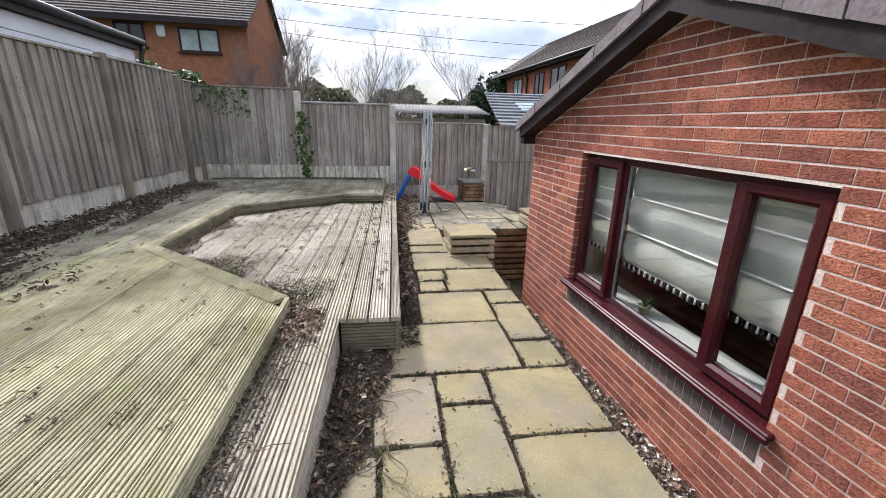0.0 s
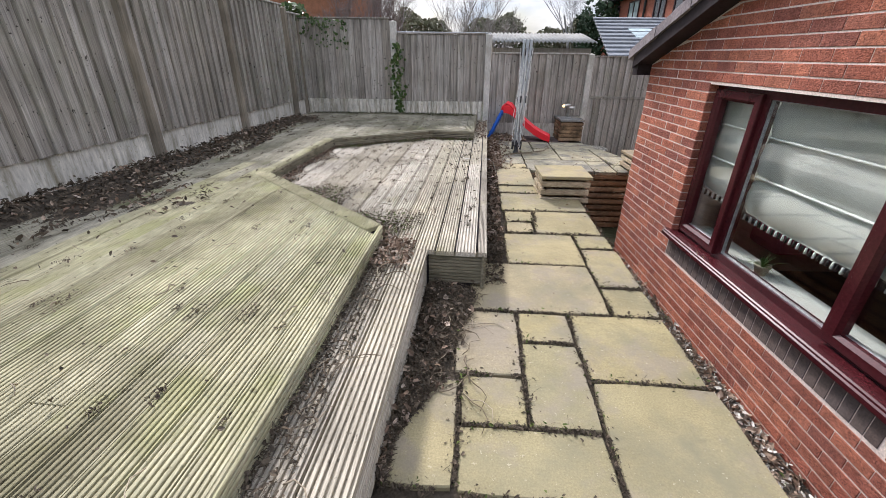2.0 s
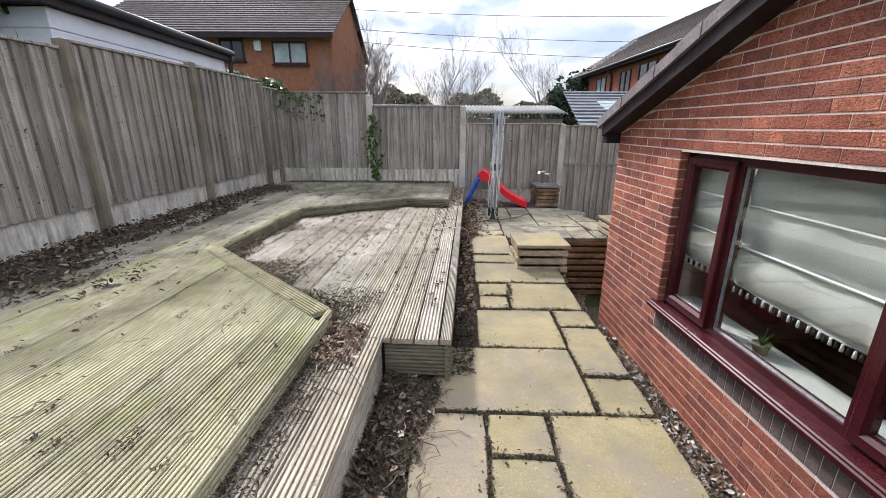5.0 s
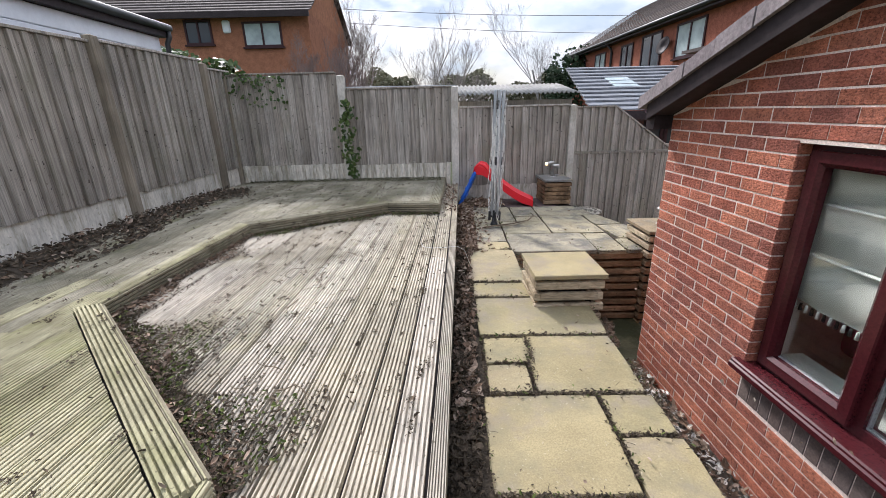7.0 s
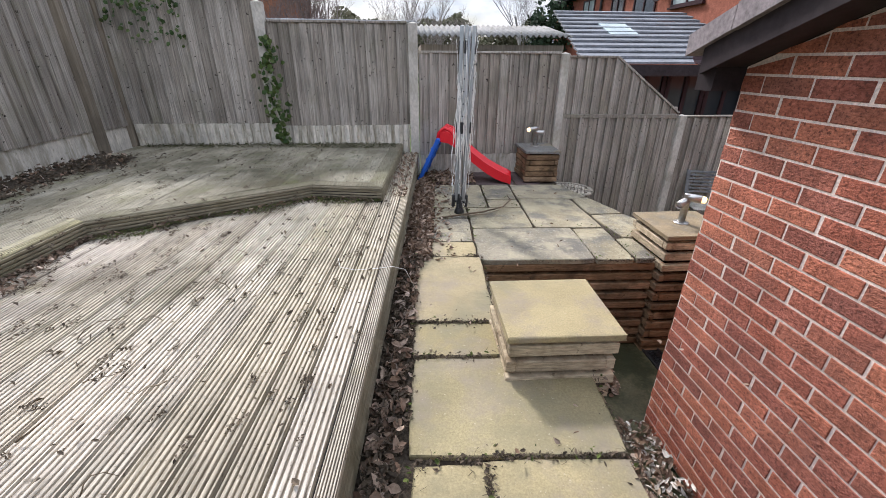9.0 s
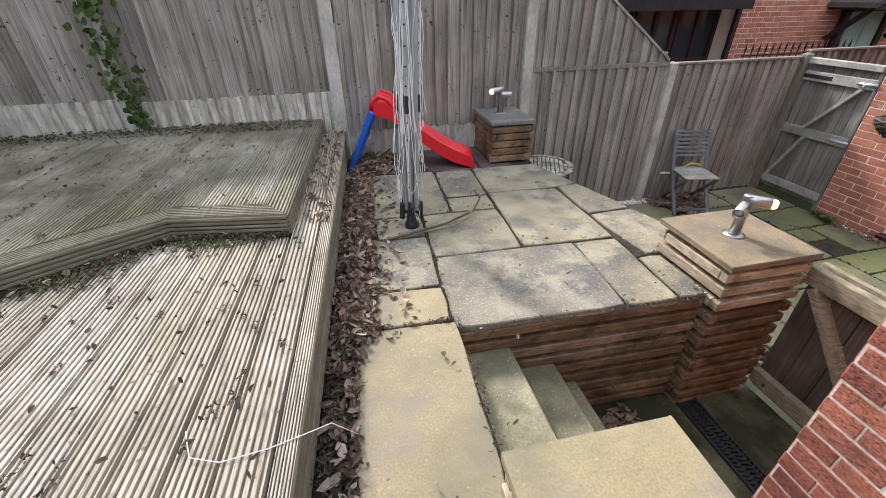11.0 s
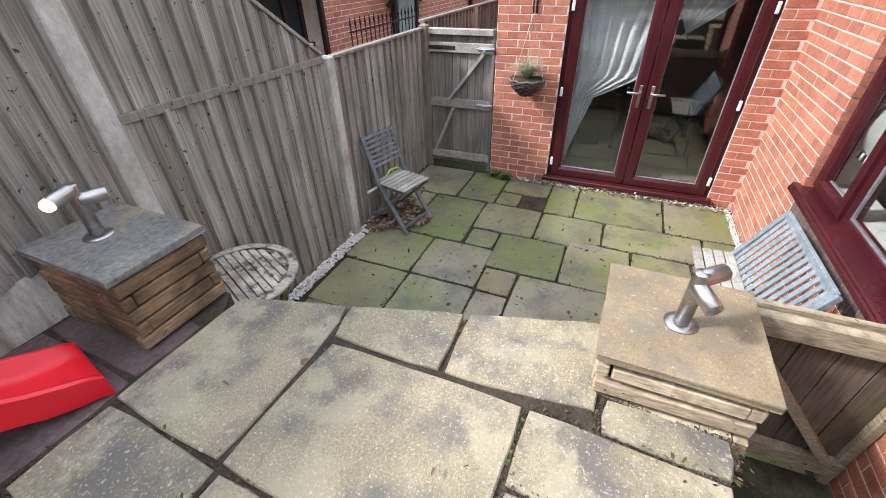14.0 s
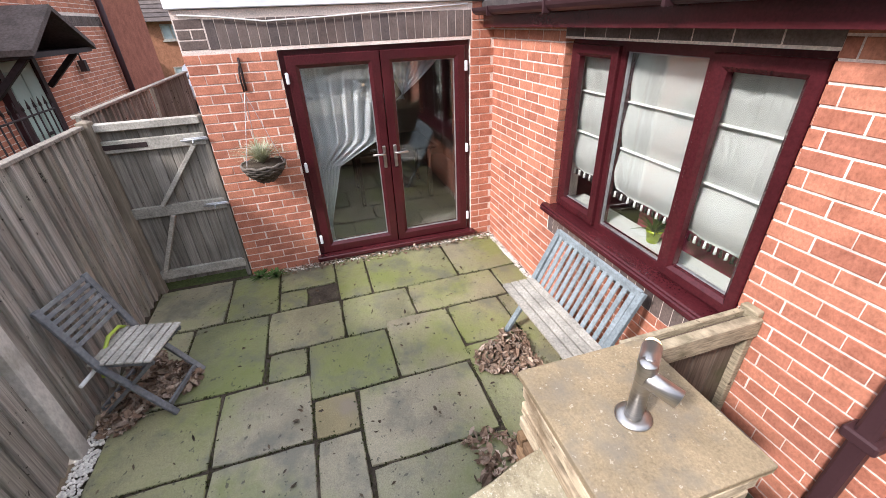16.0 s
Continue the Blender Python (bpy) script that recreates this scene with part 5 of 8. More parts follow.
patio["kind"] = "structure"
UPPER = [(0.06, 0.455, 3.485, 3.735), (0.06, 0.45, 3.77, 4.28), (0.48, 1.338, 3.425, 4.025), (1.362, 1.632, 3.425, 4.035), (1.656, 1.785, 3.425, 3.80), 
         (0.48, 1.01, 4.05, 4.585), (0.70, 1.01, 4.615, 4.84), (0.70, 1.01, 4.87, 5.40), (0.10, 0.67, 4.615, 5.42), (0.15, 0.45, 4.31, 4.58)]
for r in UPPER:
    slab(patio, rect(*r), Z_PATIO, 0.04, M_SLAB_GREY if r[2] > 3.6 or r[0] > 0.4 else M_SLAB)
for q in ([(1.725, 3.835), (2.16, 3.86), (1.975, 4.40), (1.65, 4.375)], [(1.65, 4.405), (1.965, 4.432), (1.80, 4.915), (1.625, 4.878)], [(1.04, 4.06), (1.632, 4.065), (1.582, 4.86), (1.04, 4.86)], [(1.04, 4.89), (1.60, 4.905), (1.79, 4.945), (1.625, 5.43), (1.04, 5.42)]):
    slab(patio, q, Z_PATIO, 0.04, M_SLAB_GREY)
for r in ((0.16, 0.62, 5.46, 6.05), (0.65, 1.10, 5.45, 6.05), (1.13, 1.42, 5.46, 6.05)):
    slab(patio, rect(*r), Z_PATIO - 0.006, 0.03, M_PATIO_DARK)

low = thing("lower_patio", None, "green algae-stained sandstone flags of the sunken patio", "patio")
low["kind"] = "structure"
LOW_A = [(5.66, 6.34, 7.99, 8.40), (5.66, 5.93, 7.73, 7.96), (5.96, 6.34, 7.46, 7.96), (5.12, 5.63, 7.45, 8.03), (5.65, 6.34, 7.15, 7.43), (5.65, 6.34, 6.30, 7.12),
         (5.66, 6.34, 5.67, 6.27), (5.12, 5.62, 6.84, 7.42), (5.22, 5.63, 5.98, 6.81), (4.82, 5.09, 7.75, 8.01), (4.56, 5.09, 7.13, 7.72), (4.56, 5.19, 6.58, 7.10)]
LOW_B = [(4.24, 4.53, 7.44, 7.70), (3.96, 4.53, 6.62, 7.41), (4.25, 4.79, 7.73, 8.29), (3.68, 4.22, 7.72, 8.28), (4.25, 4.80, 8.32, 8.95), (3.66, 4.22, 8.31, 8.92),
         (3.68, 4.21, 7.44, 7.69), (3.42, 3.93, 6.60, 7.40), (3.10, 3.65, 7.72, 8.90), (3.10, 3.65, 7.43, 7.69), (4.83, 5.63, 8.06, 8.62), (4.72, 5.19, 6.10, 6.55)]
LOW_C = [(5.66, 6.34, 8.43, 9.05), (4.83, 5.63, 8.65, 9.05), (3.47, 4.69, 5.98, 6.58), (3.47, 4.2, 5.68, 5.95), (4.23, 5.19, 5.68, 6.07), (5.22, 5.63, 5.68, 5.95)]
for k, r in enumerate(LOW_A + LOW_B + LOW_C):
    slab(low, rect(*r), Z_LOW, 0.03, M_SLAB if k == 12 else M_SLAB_WET, fr_m=Matrix.Identity(4), bow=0.008)

# ---- rotary airer ----
def rotary_airer(m):
    t = thing("rotary_airer", m, "folded aluminium rotary clothes airer wound with white cord", "clothes airer")
    bm = bmesh.new()
    tube(bm, [(0, 0, -0.04), (0, 0, 1.56)], 0.021, 14)
    part("pole", bm, M_ALU, t)
    bm = bmesh.new()
    lathe(bm, [(0.05, -0.01), (0.045, 0.03), (0.032, 0.05), (0.030, 0.12)], 16)
    part("ground_socket", bm, M_BLACK, t, "black plastic ground socket")
    for k in range(4):
        a = math.pi / 4 + k * math.pi / 2 + 0.25
        ux, uy = math.cos(a), math.sin(a)
        bm = bmesh.new()
        beam(bm, (ux * 0.036, uy * 0.036, 0.12), (ux * 0.052, uy * 0.052, 1.60), 0.026, 0.034, up=(ux, uy, 0), r=0.004)
        arm = part("arm", bm, M_ALU, t)
        for j in range(14):
            z = 0.2 + j * 0.1 + 0.012 * (k % 2)
            r = 0.036 + 0.016 * (z - 0.12) / 1.48 + 0.017
            bm = bmesh.new()
            tube(bm, [(ux * (r - 0.004), uy * (r - 0.004), z), (ux * (r + 0.003), uy * (r + 0.003), z)], 0.006, 6)
            part("cord_hole", bm, M_BLACK, arm)
        for z in (0.15, 0.80, 1.44):
            bm = bmesh.new()
            r = 0.036 + 0.016 * (z - 0.12) / 1.48
            soft_box(bm, r - 0.018, r + 0.026, -0.012, 0.012, z - 0.05, z + 0.05, r=0.008, seg=2, m=Matrix.Rotation(a, 4, "Z"))
            part("joint", bm, M_BLACK, arm, "black plastic joint")
        bm = bmesh.new()
        rad = 0.065
        soft_box(bm, rad - 0.02, rad + 0.012, -0.014, 0.014, 0.06, 0.18, r=0.008, m=Matrix.Rotation(a + 0.3, 4, "Z"))
        part("foot", bm, M_BLACK, arm)
    r2 = random.Random(3)
    for k in range(46):
        a = r2.uniform(0, 2 * math.pi)
        zt, zb = r2.uniform(1.0, 1.58), r2.uniform(0.16, 0.75)
        pts = []
        ph, out = r2.uniform(0, 6), r2.uniform(0.056, 0.085)
        for j in range(9):
            s = j / 8
            rr = out + 0.014 * math.sin(s * 5 + ph) + 0.008 * math.sin(s * 11 + ph)
            aa = a + 0.25 * math.sin(s * 3 + ph) + 0.1 * s
            pts.append((rr * math.cos(aa), rr * math.sin(aa), zt + (zb - zt) * s))
        bm = bmesh.new()
        tube(bm, pts, 0.0021, 5)
        part("cord", bm, M_CORD, t)
    for k in range(16):
        a, z = r2.uniform(0, 2 * math.pi), r2.uniform(0.15, 0.6)
        w = r2.uniform(0.5, 1.1)
        pts = [(0.078 * math.cos(a + w * (s - 0.5)), 0.078 * math.sin(a + w * (s - 0.5)), z - 0.07 * math.sin(math.pi * s)) for s in [j / 7 for j in range(8)]]
        bm = bmesh.new()
        tube(bm, pts, 0.0021, 5)
        part("cord_loop", bm, M_CORD, t)
    return t


rotary_airer(pose(1.505, 7.50, Z_PATIO, -1.0, 2.0, 12))


# ---- slide ----
def slide(m):
    """Local x runs down the chute; y across."""
    t = thing("toddler_slide", m, "small red plastic slide with a blue ladder", "slide")
    w = 0.135
    bm = bmesh.new()
    prof = [(-w, 0.085), (-w + 0.012, 0.095), (-w + 0.026, 0.088), (-w + 0.034, 0.02), (-w + 0.07, 0.002), (0, 0.0), (w - 0.07, 0.002), (w - 0.034, 0.02), (w - 0.026, 0.088), (w - 0.012, 0.095), (w, 0.085),
            (w, -0.03), (-w, -0.03)]
    knots = [(0.0, 0.50), (0.10, 0.485), (0.18, 0.44), (0.30, 0.345), (0.45, 0.225), (0.58, 0.135), (0.68, 0.088), (0.76, 0.070), (0.82, 0.064), (0.86, 0.05)]
    line = []
    for (xa, za), (xb, zb) in zip(knots, knots[1:]):
        line += [(xa + (xb - xa) * q / 3, za + (zb - za) * q / 3) for q in range(3)]
    line.append(knots[-1])
    rows = []
    for i, (x, z) in enumerate(line):
        tip = max(0.0, (x - 0.62) / 0.24)
        s, rim = 1.0 + 0.10 * tip, 1.0 - 0.62 * tip ** 1.5
        rows.append([bm.verts.new((x, y * s, z + h * (rim if h > 0 else 1.0 + 0.9 * tip))) for y, h in prof])
    n = len(prof)
    crisp = (9, 10, 11, 12, 0)
    for a, b in zip(rows, rows[1:]):
        for k in range(n):
            bm.faces.new((a[k], a[(k + 1) % n], b[(k + 1) % n], b[k])).smooth = k not in crisp
    bm.faces.new(rows[0][::-1])
    bm.faces.new(rows[-1])
    part("chute", bm, M_RED, t, "red chute")
    for y in (-0.115, 0.0, 0.115):
        bm = bmesh.new()
        tube(bm, [(-0.03, y, 0.48), (-0.01, y, 0.57), (0.05, y, 0.625), (0.12, y, 0.60), (0.20, y, 0.50)], 0.022 if y else 0.016, 10)
        part("hand_rail", bm, M_RED, t, "red rounded hand rail")
    for y in (-0.14, 0.14):
        bm = bmesh.new()
        beam(bm, (-0.01, y, 0.51), (-0.25, y * 1.15, 0.0), 0.05, 0.075, up=(0, 1, 0), r=0.012)
        part("ladder_side", bm, M_BLUE, t, "blue ladder side")
    for s in (0.25, 0.5, 0.75):
        bm = bmesh.new()
        soft_box(bm, -0.04, 0.04, -0.14, 0.14, -0.015, 0.015, r=0.01, m=Matrix.Translation((-0.01 - 0.24 * s, 0, 0.51 - 0.51 * s)))
        part("rung", bm, M_BLUE, t, "blue ladder rung")
    return t


slide(pose(1.43, 8.79, Z_PATIO, 0, 0, -13))


# ---- lamps ----
def twin_lamp(m, dirs, lit):
    t = thing("garden_lamp", m, "brushed steel twin spotlight with a lit bulb", "garden lamp", "pillar lamps")
    bm = bmesh.new()
    lathe(bm, [(0.056, 0.0), (0.056, 0.004), (0.034, 0.009), (0.030, 0.010)], 24)
    part("base", bm, M_STEEL, t)
    bm = bmesh.new()
    lathe(bm, [(0.026, 0.008), (0.026, 0.225), (0.024, 0.231), (0.0, 0.232)], 20)
    part("pole", bm, M_STEEL, t)
    for k, d in enumerate(dirs):
        d = Vector(d).normalized()
        q = d.to_track_quat("Z", "Y").to_matrix().to_4x4()
        c = Vector((d.x, d.y, 0)).normalized() * 0.05 + Vector((0, 0, 0.205 - 0.04 * k))
        q.translation = c - d * 0.012
        bm = bmesh.new()
        lathe(bm, [(0.0, -0.035), (0.028, -0.033), (0.0295, -0.028), (0.0295, 0.062), (0.026, 0.063), (0.025, 0.045), (0.0, 0.044)], 20)
        bm.transform(q)
        head = part("spot_head", bm, M_STEEL, t)
        bm = bmesh.new()
        lathe(bm, [(0.0, 0.0455), (0.024, 0.046), (0.0255, 0.064), (0.024, 0.080), (0.016, 0.088), (0.0, 0.090)] if k in lit else [(0.0, 0.0455), (0.023, 0.046), (0.019, 0.056), (0.0, 0.058)], 16)
        bm.transform(q)
        part("bulb", bm, M_BULB if k in lit else M_GALV, head, "glowing warm bulb" if k in lit else "unlit bulb")
        bm = bmesh.new()
        tube(bm, [(0, 0, c.z), tuple(c)], 0.008, 8)
        part("knuckle", bm, M_STEEL, head)
    return t


twin_lamp(pose(3.125, 6.585, 0.19), [(0.65, -0.75, 0.02), (-0.78, -0.42, -0.2)], (0,))
twin_lamp(pose(2.605, 8.83, 0.36), [(-0.9, -0.25, -0.1), (0.8, -0.45, 0.0)], (0,))


# ---- round folding table ----
def round_table(m, radius, height):
    t = thing("round_table", m, "weathered round slatted wooden garden table", "table")
    bm = bmesh.new()
    lathe(bm, [(radius - 0.05, height - 0.025), (radius, height - 0.025), (radius + 0.003, height - 0.012), (radius, height), (radius - 0.05, height)], 40)
    for f in [f for f in bm.faces if len(f.verts) > 4]:
        bm.faces.remove(f)
    n = 40
    part("rim", bm, M_TABLE, t)
    k = 0
    x = -radius + 0.055
    while x < radius - 0.075:
        h = math.sqrt(max(0.0, (radius - 0.048) ** 2 - max(abs(x), abs(x + 0.036)) ** 2))
        if h > 0.03:
            bm = bmesh.new()
            soft_box(bm, x, x + 0.036, -h, h, height - 0.021, height - 0.003, r=0.003)
            part("slat", bm, M_TABLE, t)
        x += 0.043
    for s in (-1, 1):
        for a in (-1, 1):
            bm = bmesh.new()
            beam(bm, (s * 0.16, a * 0.22, height - 0.03), (s * 0.16, -a * 0.22, 0.0), 0.025, 0.045, up=(1, 0, 0))
            part("leg", bm, M_TABLE, t)
    for y in (-0.2, 0.2):
        bm = bmesh.new()
        soft_box(bm, -0.18, 0.18, y - 0.02, y + 0.02, height - 0.06, height - 0.026, r=0.004)
        part("cross_rail", bm, M_TABLE, t)
    return t


round_table(pose(3.065, 8.735, Z_LOW, 0, 0, -24), 0.315, 0.73)


# ---- folding chair ----
def folding_chair(m):
    """Faces local -y."""
    t = thing("folding_chair", m, "grey painted folding slatted garden chair among dry leaves", "chair")
    for s in (-1, 1):
        x = s * 0.19
        bm = bmesh.new()
        beam(bm, (x, -0.22, 0.0), (x, 0.10, 0.45), 0.022, 0.042, up=(1, 0, 0))
        beam(bm, (x, 0.085, 0.42), (x, 0.245, 0.88), 0.022, 0.042, up=(1, 0, 0))
        part("back_leg", bm, M_CHAIR, t)
        bm = bmesh.new()
        beam(bm, (x - s * 0.025, 0.26, 0.0), (x - s * 0.025, -0.20, 0.43), 0.022, 0.042, up=(1, 0, 0))
        part("front_leg", bm, M_CHAIR, t)
        bm = bmesh.new()
        beam(bm, (x - s * 0.03, -0.21, 0.425), (x - s * 0.03, 0.14, 0.435), 0.022, 0.03)
        part("seat_rail", bm, M_CHAIR, t)
    for k in range(7):
        y = -0.215 + k * 0.056
        bm = bmesh.new()
        soft_box(bm, -0.185, 0.185, y, y + 0.046, 0.445, 0.460, r=0.004)
        part("seat_slat", bm, M_SEATWOOD, t, "bare weathered seat slat")
    for k in range(7):
        s = 0.40 + k * 0.092
        bm = bmesh.new()
        soft_box(bm, -0.18, 0.18, -0.007, 0.007, -0.014, 0.014, r=0.003, m=Matrix.Translation((0, 0.085 + 0.16 * s, 0.42 + 0.46 * s)) @ Matrix.Rotation(-0.33, 4, "X"))
        part("back_slat", bm, M_CHAIR, t)
    for p in ((-0.18, 0.0), (0.25, 0.02)):
        bm = bmesh.new()
        beam(bm, (-0.17, p[0], 0.06), (0.17, p[0], 0.06), 0.02, 0.035)
        part("stretcher", bm, M_CHAIR, t)
    return t


folding_chair(pose(4.985, 8.74, Z_LOW, 0, 0, -14))
bm = bmesh.new()
tube(bm, [(4.93, 8.95, -0.62), (4.97, 8.90, -0.46), (5.05, 8.88, -0.40), (5.16, 8.86, -0.41), (5.22, 8.84, -0.47)], 0.012, 8)
tagged(part("garden_hose", bm, M_HOSE), "yellow-green piece of hose draped over the chair", "hose")
bm = bmesh.new()
tube(bm, [(4.76, 8.97, -0.52), (5.06, 8.92, -0.53)], 0.013, 10)
tagged(part("broom_handle", bm, M_CORD), "pale broom handle resting behind the chair", "broom handle")


# ---- bench ----
def bench(m, length):
    """Local x along the seat, back towards -y."""
    t = thing("garden_bench", m, "small bench with a blue-grey slatted back and bare seat", "bench")
    for k in range(4):
        y = 0.0 + k * 0.068
        bm = bmesh.new()
        soft_box(bm, -length / 2, length / 2, y, y + 0.058, 0.41, 0.432, r=0.004)
        part("seat_slat", bm, M_SEATWOOD, t, "bare weathered seat slat")
    for s in (-1, 1):
        x = s * (length / 2 - 0.05)
        for a, b in (((x, 0.24, 0.0), (x, 0.0, 0.41)), ((x - s * 0.03, -0.06, 0.0), (x - s * 0.03, 0.24, 0.40))):
            bm = bmesh.new()
            beam(bm, a, b, 0.025, 0.045, up=(1, 0, 0))
            part("leg", bm, M_BENCH, t)
        bm = bmesh.new()
        x = s * (length / 2 - 0.01)
        beam(bm, (x, 0.05, 0.32), (x, -0.19, 0.80), 0.03, 0.045, up=(1, 0, 0))
        part("back_post", bm, M_BENCH, t)
    for z, y, h in ((0.785, -0.18, 0.055), (0.40, 0.005, 0.04)):
        bm = bmesh.new()
        beam(bm, (-length / 2 + 0.01, y, z), (length / 2 - 0.01, y, z), 0.024, h)
        part("back_rail", bm, M_BENCH, t)
    n = 13
    for k in range(n):
        x = -length / 2 + 0.06 + (length - 0.12) * k / (n - 1)
        bm = bmesh.new()
        beam(bm, (x, 0.0, 0.41), (x, -0.178, 0.78), 0.036, 0.012, up=(0, 0.8, 0.4), r=0.003)
        part("back_slat", bm, M_BENCH, t)
    return t


bench(pose(4.36, 5.965, Z_LOW, 0, 0, 1), 0.86)


# ---- hanging basket, pots, weeds ----
def blades(bm, c, n, height, spread, width, r2, droop=0.5):
    for k in range(n):
        a, s = r2.uniform(0, 2 * math.pi), r2.uniform(0.2, 1.0)
        h = height * r2.uniform(0.6, 1.1)
        pts = []
        for j in range(5):
            q = j / 4
            out = spread * s * (q + 0.3 * q * q)
            pts.append(Vector((c[0] + out * math.cos(a), c[1] + out * math.sin(a), c[2] + h * (q - droop * q * q * s))))
        side = Vector((-math.sin(a), math.cos(a), 0)) * width
        prev = None
        for j, p in enumerate(pts):
            wq = 1.0 - 0.9 * j / 4
            row = (bm.verts.new(p - side * wq), bm.verts.new(p + side * wq))
            if prev:
                bm.faces.new((prev[0], prev[1], row[1], row[0]))
            prev = row


def hanging_basket(m):
    t = thing("hanging_basket", m, "grey wicker hanging basket of pale dry grass", "hanging basket")
    r2 = random.Random(5)
    for k in range(8):
        r, z = 0.145 * math.sin(0.35 + k * 0.155), -0.12 + 0.017 * k
        pts = [(r * math.cos(a), r * math.sin(a), z + 0.006 * math.sin(a * 9 + k * math.pi)) for a in [2 * math.pi * j / 28 for j in range(29)]]
        bm = bmesh.new()
        tube(bm, pts, 0.009, 6, cap=False)
        part("wicker_ring", bm, M_WICKER, t)
    bm = bmesh.new()
    lathe(bm, [(0.0, -0.125), (0.06, -0.115), (0.11, -0.08), (0.135, -0.03), (0.135, 0.0), (0.0, 0.005)], 20)
    part("liner", bm, M_SOIL, t)
    bm = bmesh.new()
    blades(bm, (0, 0, 0), 420, 0.21, 0.17, 0.0030, r2, 0.55)
    part("grass", bm, surface("dry_grass", [(0.46, 0.45, 0.33), (0.33, 0.37, 0.21), (0.55, 0.52, 0.42)], 0.8), t, "pale green tufted grass")
    for a in (0.3, 2.4, 4.5):
        bm = bmesh.new()
        tube(bm, [(0.14 * math.cos(a), 0.14 * math.sin(a), 0.0), (0, 0, 0.46)], 0.0022, 5)
        part("chain", bm, M_GALV, t)
    bm = bmesh.new()
    tube(bm, [(0.115, 0.0, 0.52), (0.115, 0, 0.62), (0.02, 0, 0.60), (-0.02, 0, 0.55), (0, 0, 0.47)], 0.006, 8)
    tube(bm, [(0.115, 0, 0.66), (0.115, 0, 0.46)], 0.008, 8)
    part("bracket", bm, M_IRON, t, "rusty iron wall bracket")
    return t


hanging_basket(pose(6.245, 7.86, 0.26) @ Matrix.Diagonal((1.25, 1.25, 1.25, 1)))


def pot_plant(m, pot_mat, leaf_mat, r, h, plant_h, label, n=26, width=0.008):
    t = thing("pot_plant", m, label, "pot plant")
    bm = bmesh.new()
    lathe(bm, [(r * 0.7, 0.0), (r, h), (r * 1.05, h), (r * 1.05, h - 0.012), (r * 0.9, h - 0.014), (0.0, h - 0.02)], 20)
    part("pot", bm, pot_mat, t)
    bm = bmesh.new()
    blades(bm, (0, 0, h - 0.02), n, plant_h, plant_h * 1.1, width, random.Random(9), 0.6)
    part("leaves", bm, leaf_mat, t)
    return t


pot_plant(pose(2.70, 3.62, A_WIN[2] + 0.045), M_POT, M_GREEN, 0.05, 0.075, 0.13, "spider plant in a stone pot on the window board")
pot_plant(pose(4.32, BY - 0.24, B_WIN[2] + 0.045), M_LIME, M_IVY, 0.05, 0.09, 0.14, "leafy plant in a lime pot on the window board", 40, 0.012)
for k, (x, y) in enumerate(((6.30, 8.16), (6.27, 8.02))):
    bm = bmesh.new()
    blades(bm, (x, y, Z_LOW), 70, 0.09, 0.11, 0.013, random.Random(20 + k), 0.6)
    tagged(part("weed", bm, M_GREEN), "green weed growing in the paving joint", "weed", "weeds by the wall")
bm = bmesh.new()
tube(bm, [(DX - 0.012, 8.2, 1.39), (DX - 0.02, 7.95, 1.37), (DX - 0.02, 7.6, 1.33), (DX - 0.02, 7.1, 1.345), (DX - 0.02, 6.5, 1.375), (DX - 0.012, 5.9, 1.40)], 0.006, 6)
tagged(part("cable", bm, M_CORD), "pale loose cable clipped along the brickwork", "cable")

# ---- litter ----


def scatter(name, label, spots, size, material, seed, category="leaf litter", lift=0.02, curl=0.5, slim=0.0):
    """spots: function giving a random ground point. Curled, lobed leaves, many in one mesh; slim: the share that are stalks and splinters."""
    r2 = random.Random(seed)
    verts, faces = [], []
    for p in spots(r2):
        a, tilt, roll = r2.uniform(0, 6.283), r2.gauss(0, 0.45), r2.gauss(0, 0.5)
        m = Matrix.Translation(p + Vector((0, 0, abs(r2.gauss(0, lift)) + 0.004))) @ Euler((tilt, roll, a)).to_matrix().to_4x4()
        b = len(verts)
        if r2.random() < slim:
            s, w, bend = size * r2.uniform(1.0, 3.0), size * r2.uniform(0.07, 0.16), size * r2.gauss(0, 0.35)
            pts = [(-s, bend, 0), (-s, bend + w, w), (0, w, 0.6 * w), (0, 0, 0), (s, bend, 0), (s, bend + w, w), (0, w * 0.5, 1.5 * w)]
            fs = ((0, 3, 2, 1), (3, 4, 5, 2), (1, 2, 6), (2, 5, 6))
        else:
            s = size * r2.uniform(0.4, 1.45)
            w, c = s * r2.uniform(0.35, 0.75), s * curl * r2.uniform(0.1, 1.1)
            e = [r2.uniform(0.55, 1.15) for _ in range(6)]
            hook = c * r2.uniform(-0.6, 1.4)
            pts = [(-s, 0, hook), (-s * 0.45 * e[0], -w * e[1], c), (-s * 0.2, 0, 0), (-s * 0.45 * e[2], w * e[3], c * 1.2),
                   (s * 0.45, -w * 0.8 * e[4], c * 0.8), (s * 0.5, 0, 0.1 * c), (s * 0.45, w * 0.8 * e[5], c), (s * 1.1, 0, hook * 0.8)]
            fs = ((0, 1, 2), (0, 2, 3), (1, 4, 5, 2), (2, 5, 6, 3), (4, 7, 5), (5, 7, 6))
        verts += [m @ Vector(q) for q in pts]
        faces += [[b + i for i in f] for f in fs]
    me = bpy.data.meshes.new(name)
    me.from_pydata(verts, [], faces)
    me.materials.append(material)
    return tagged(new(name, me), label, category, kind="stuff")


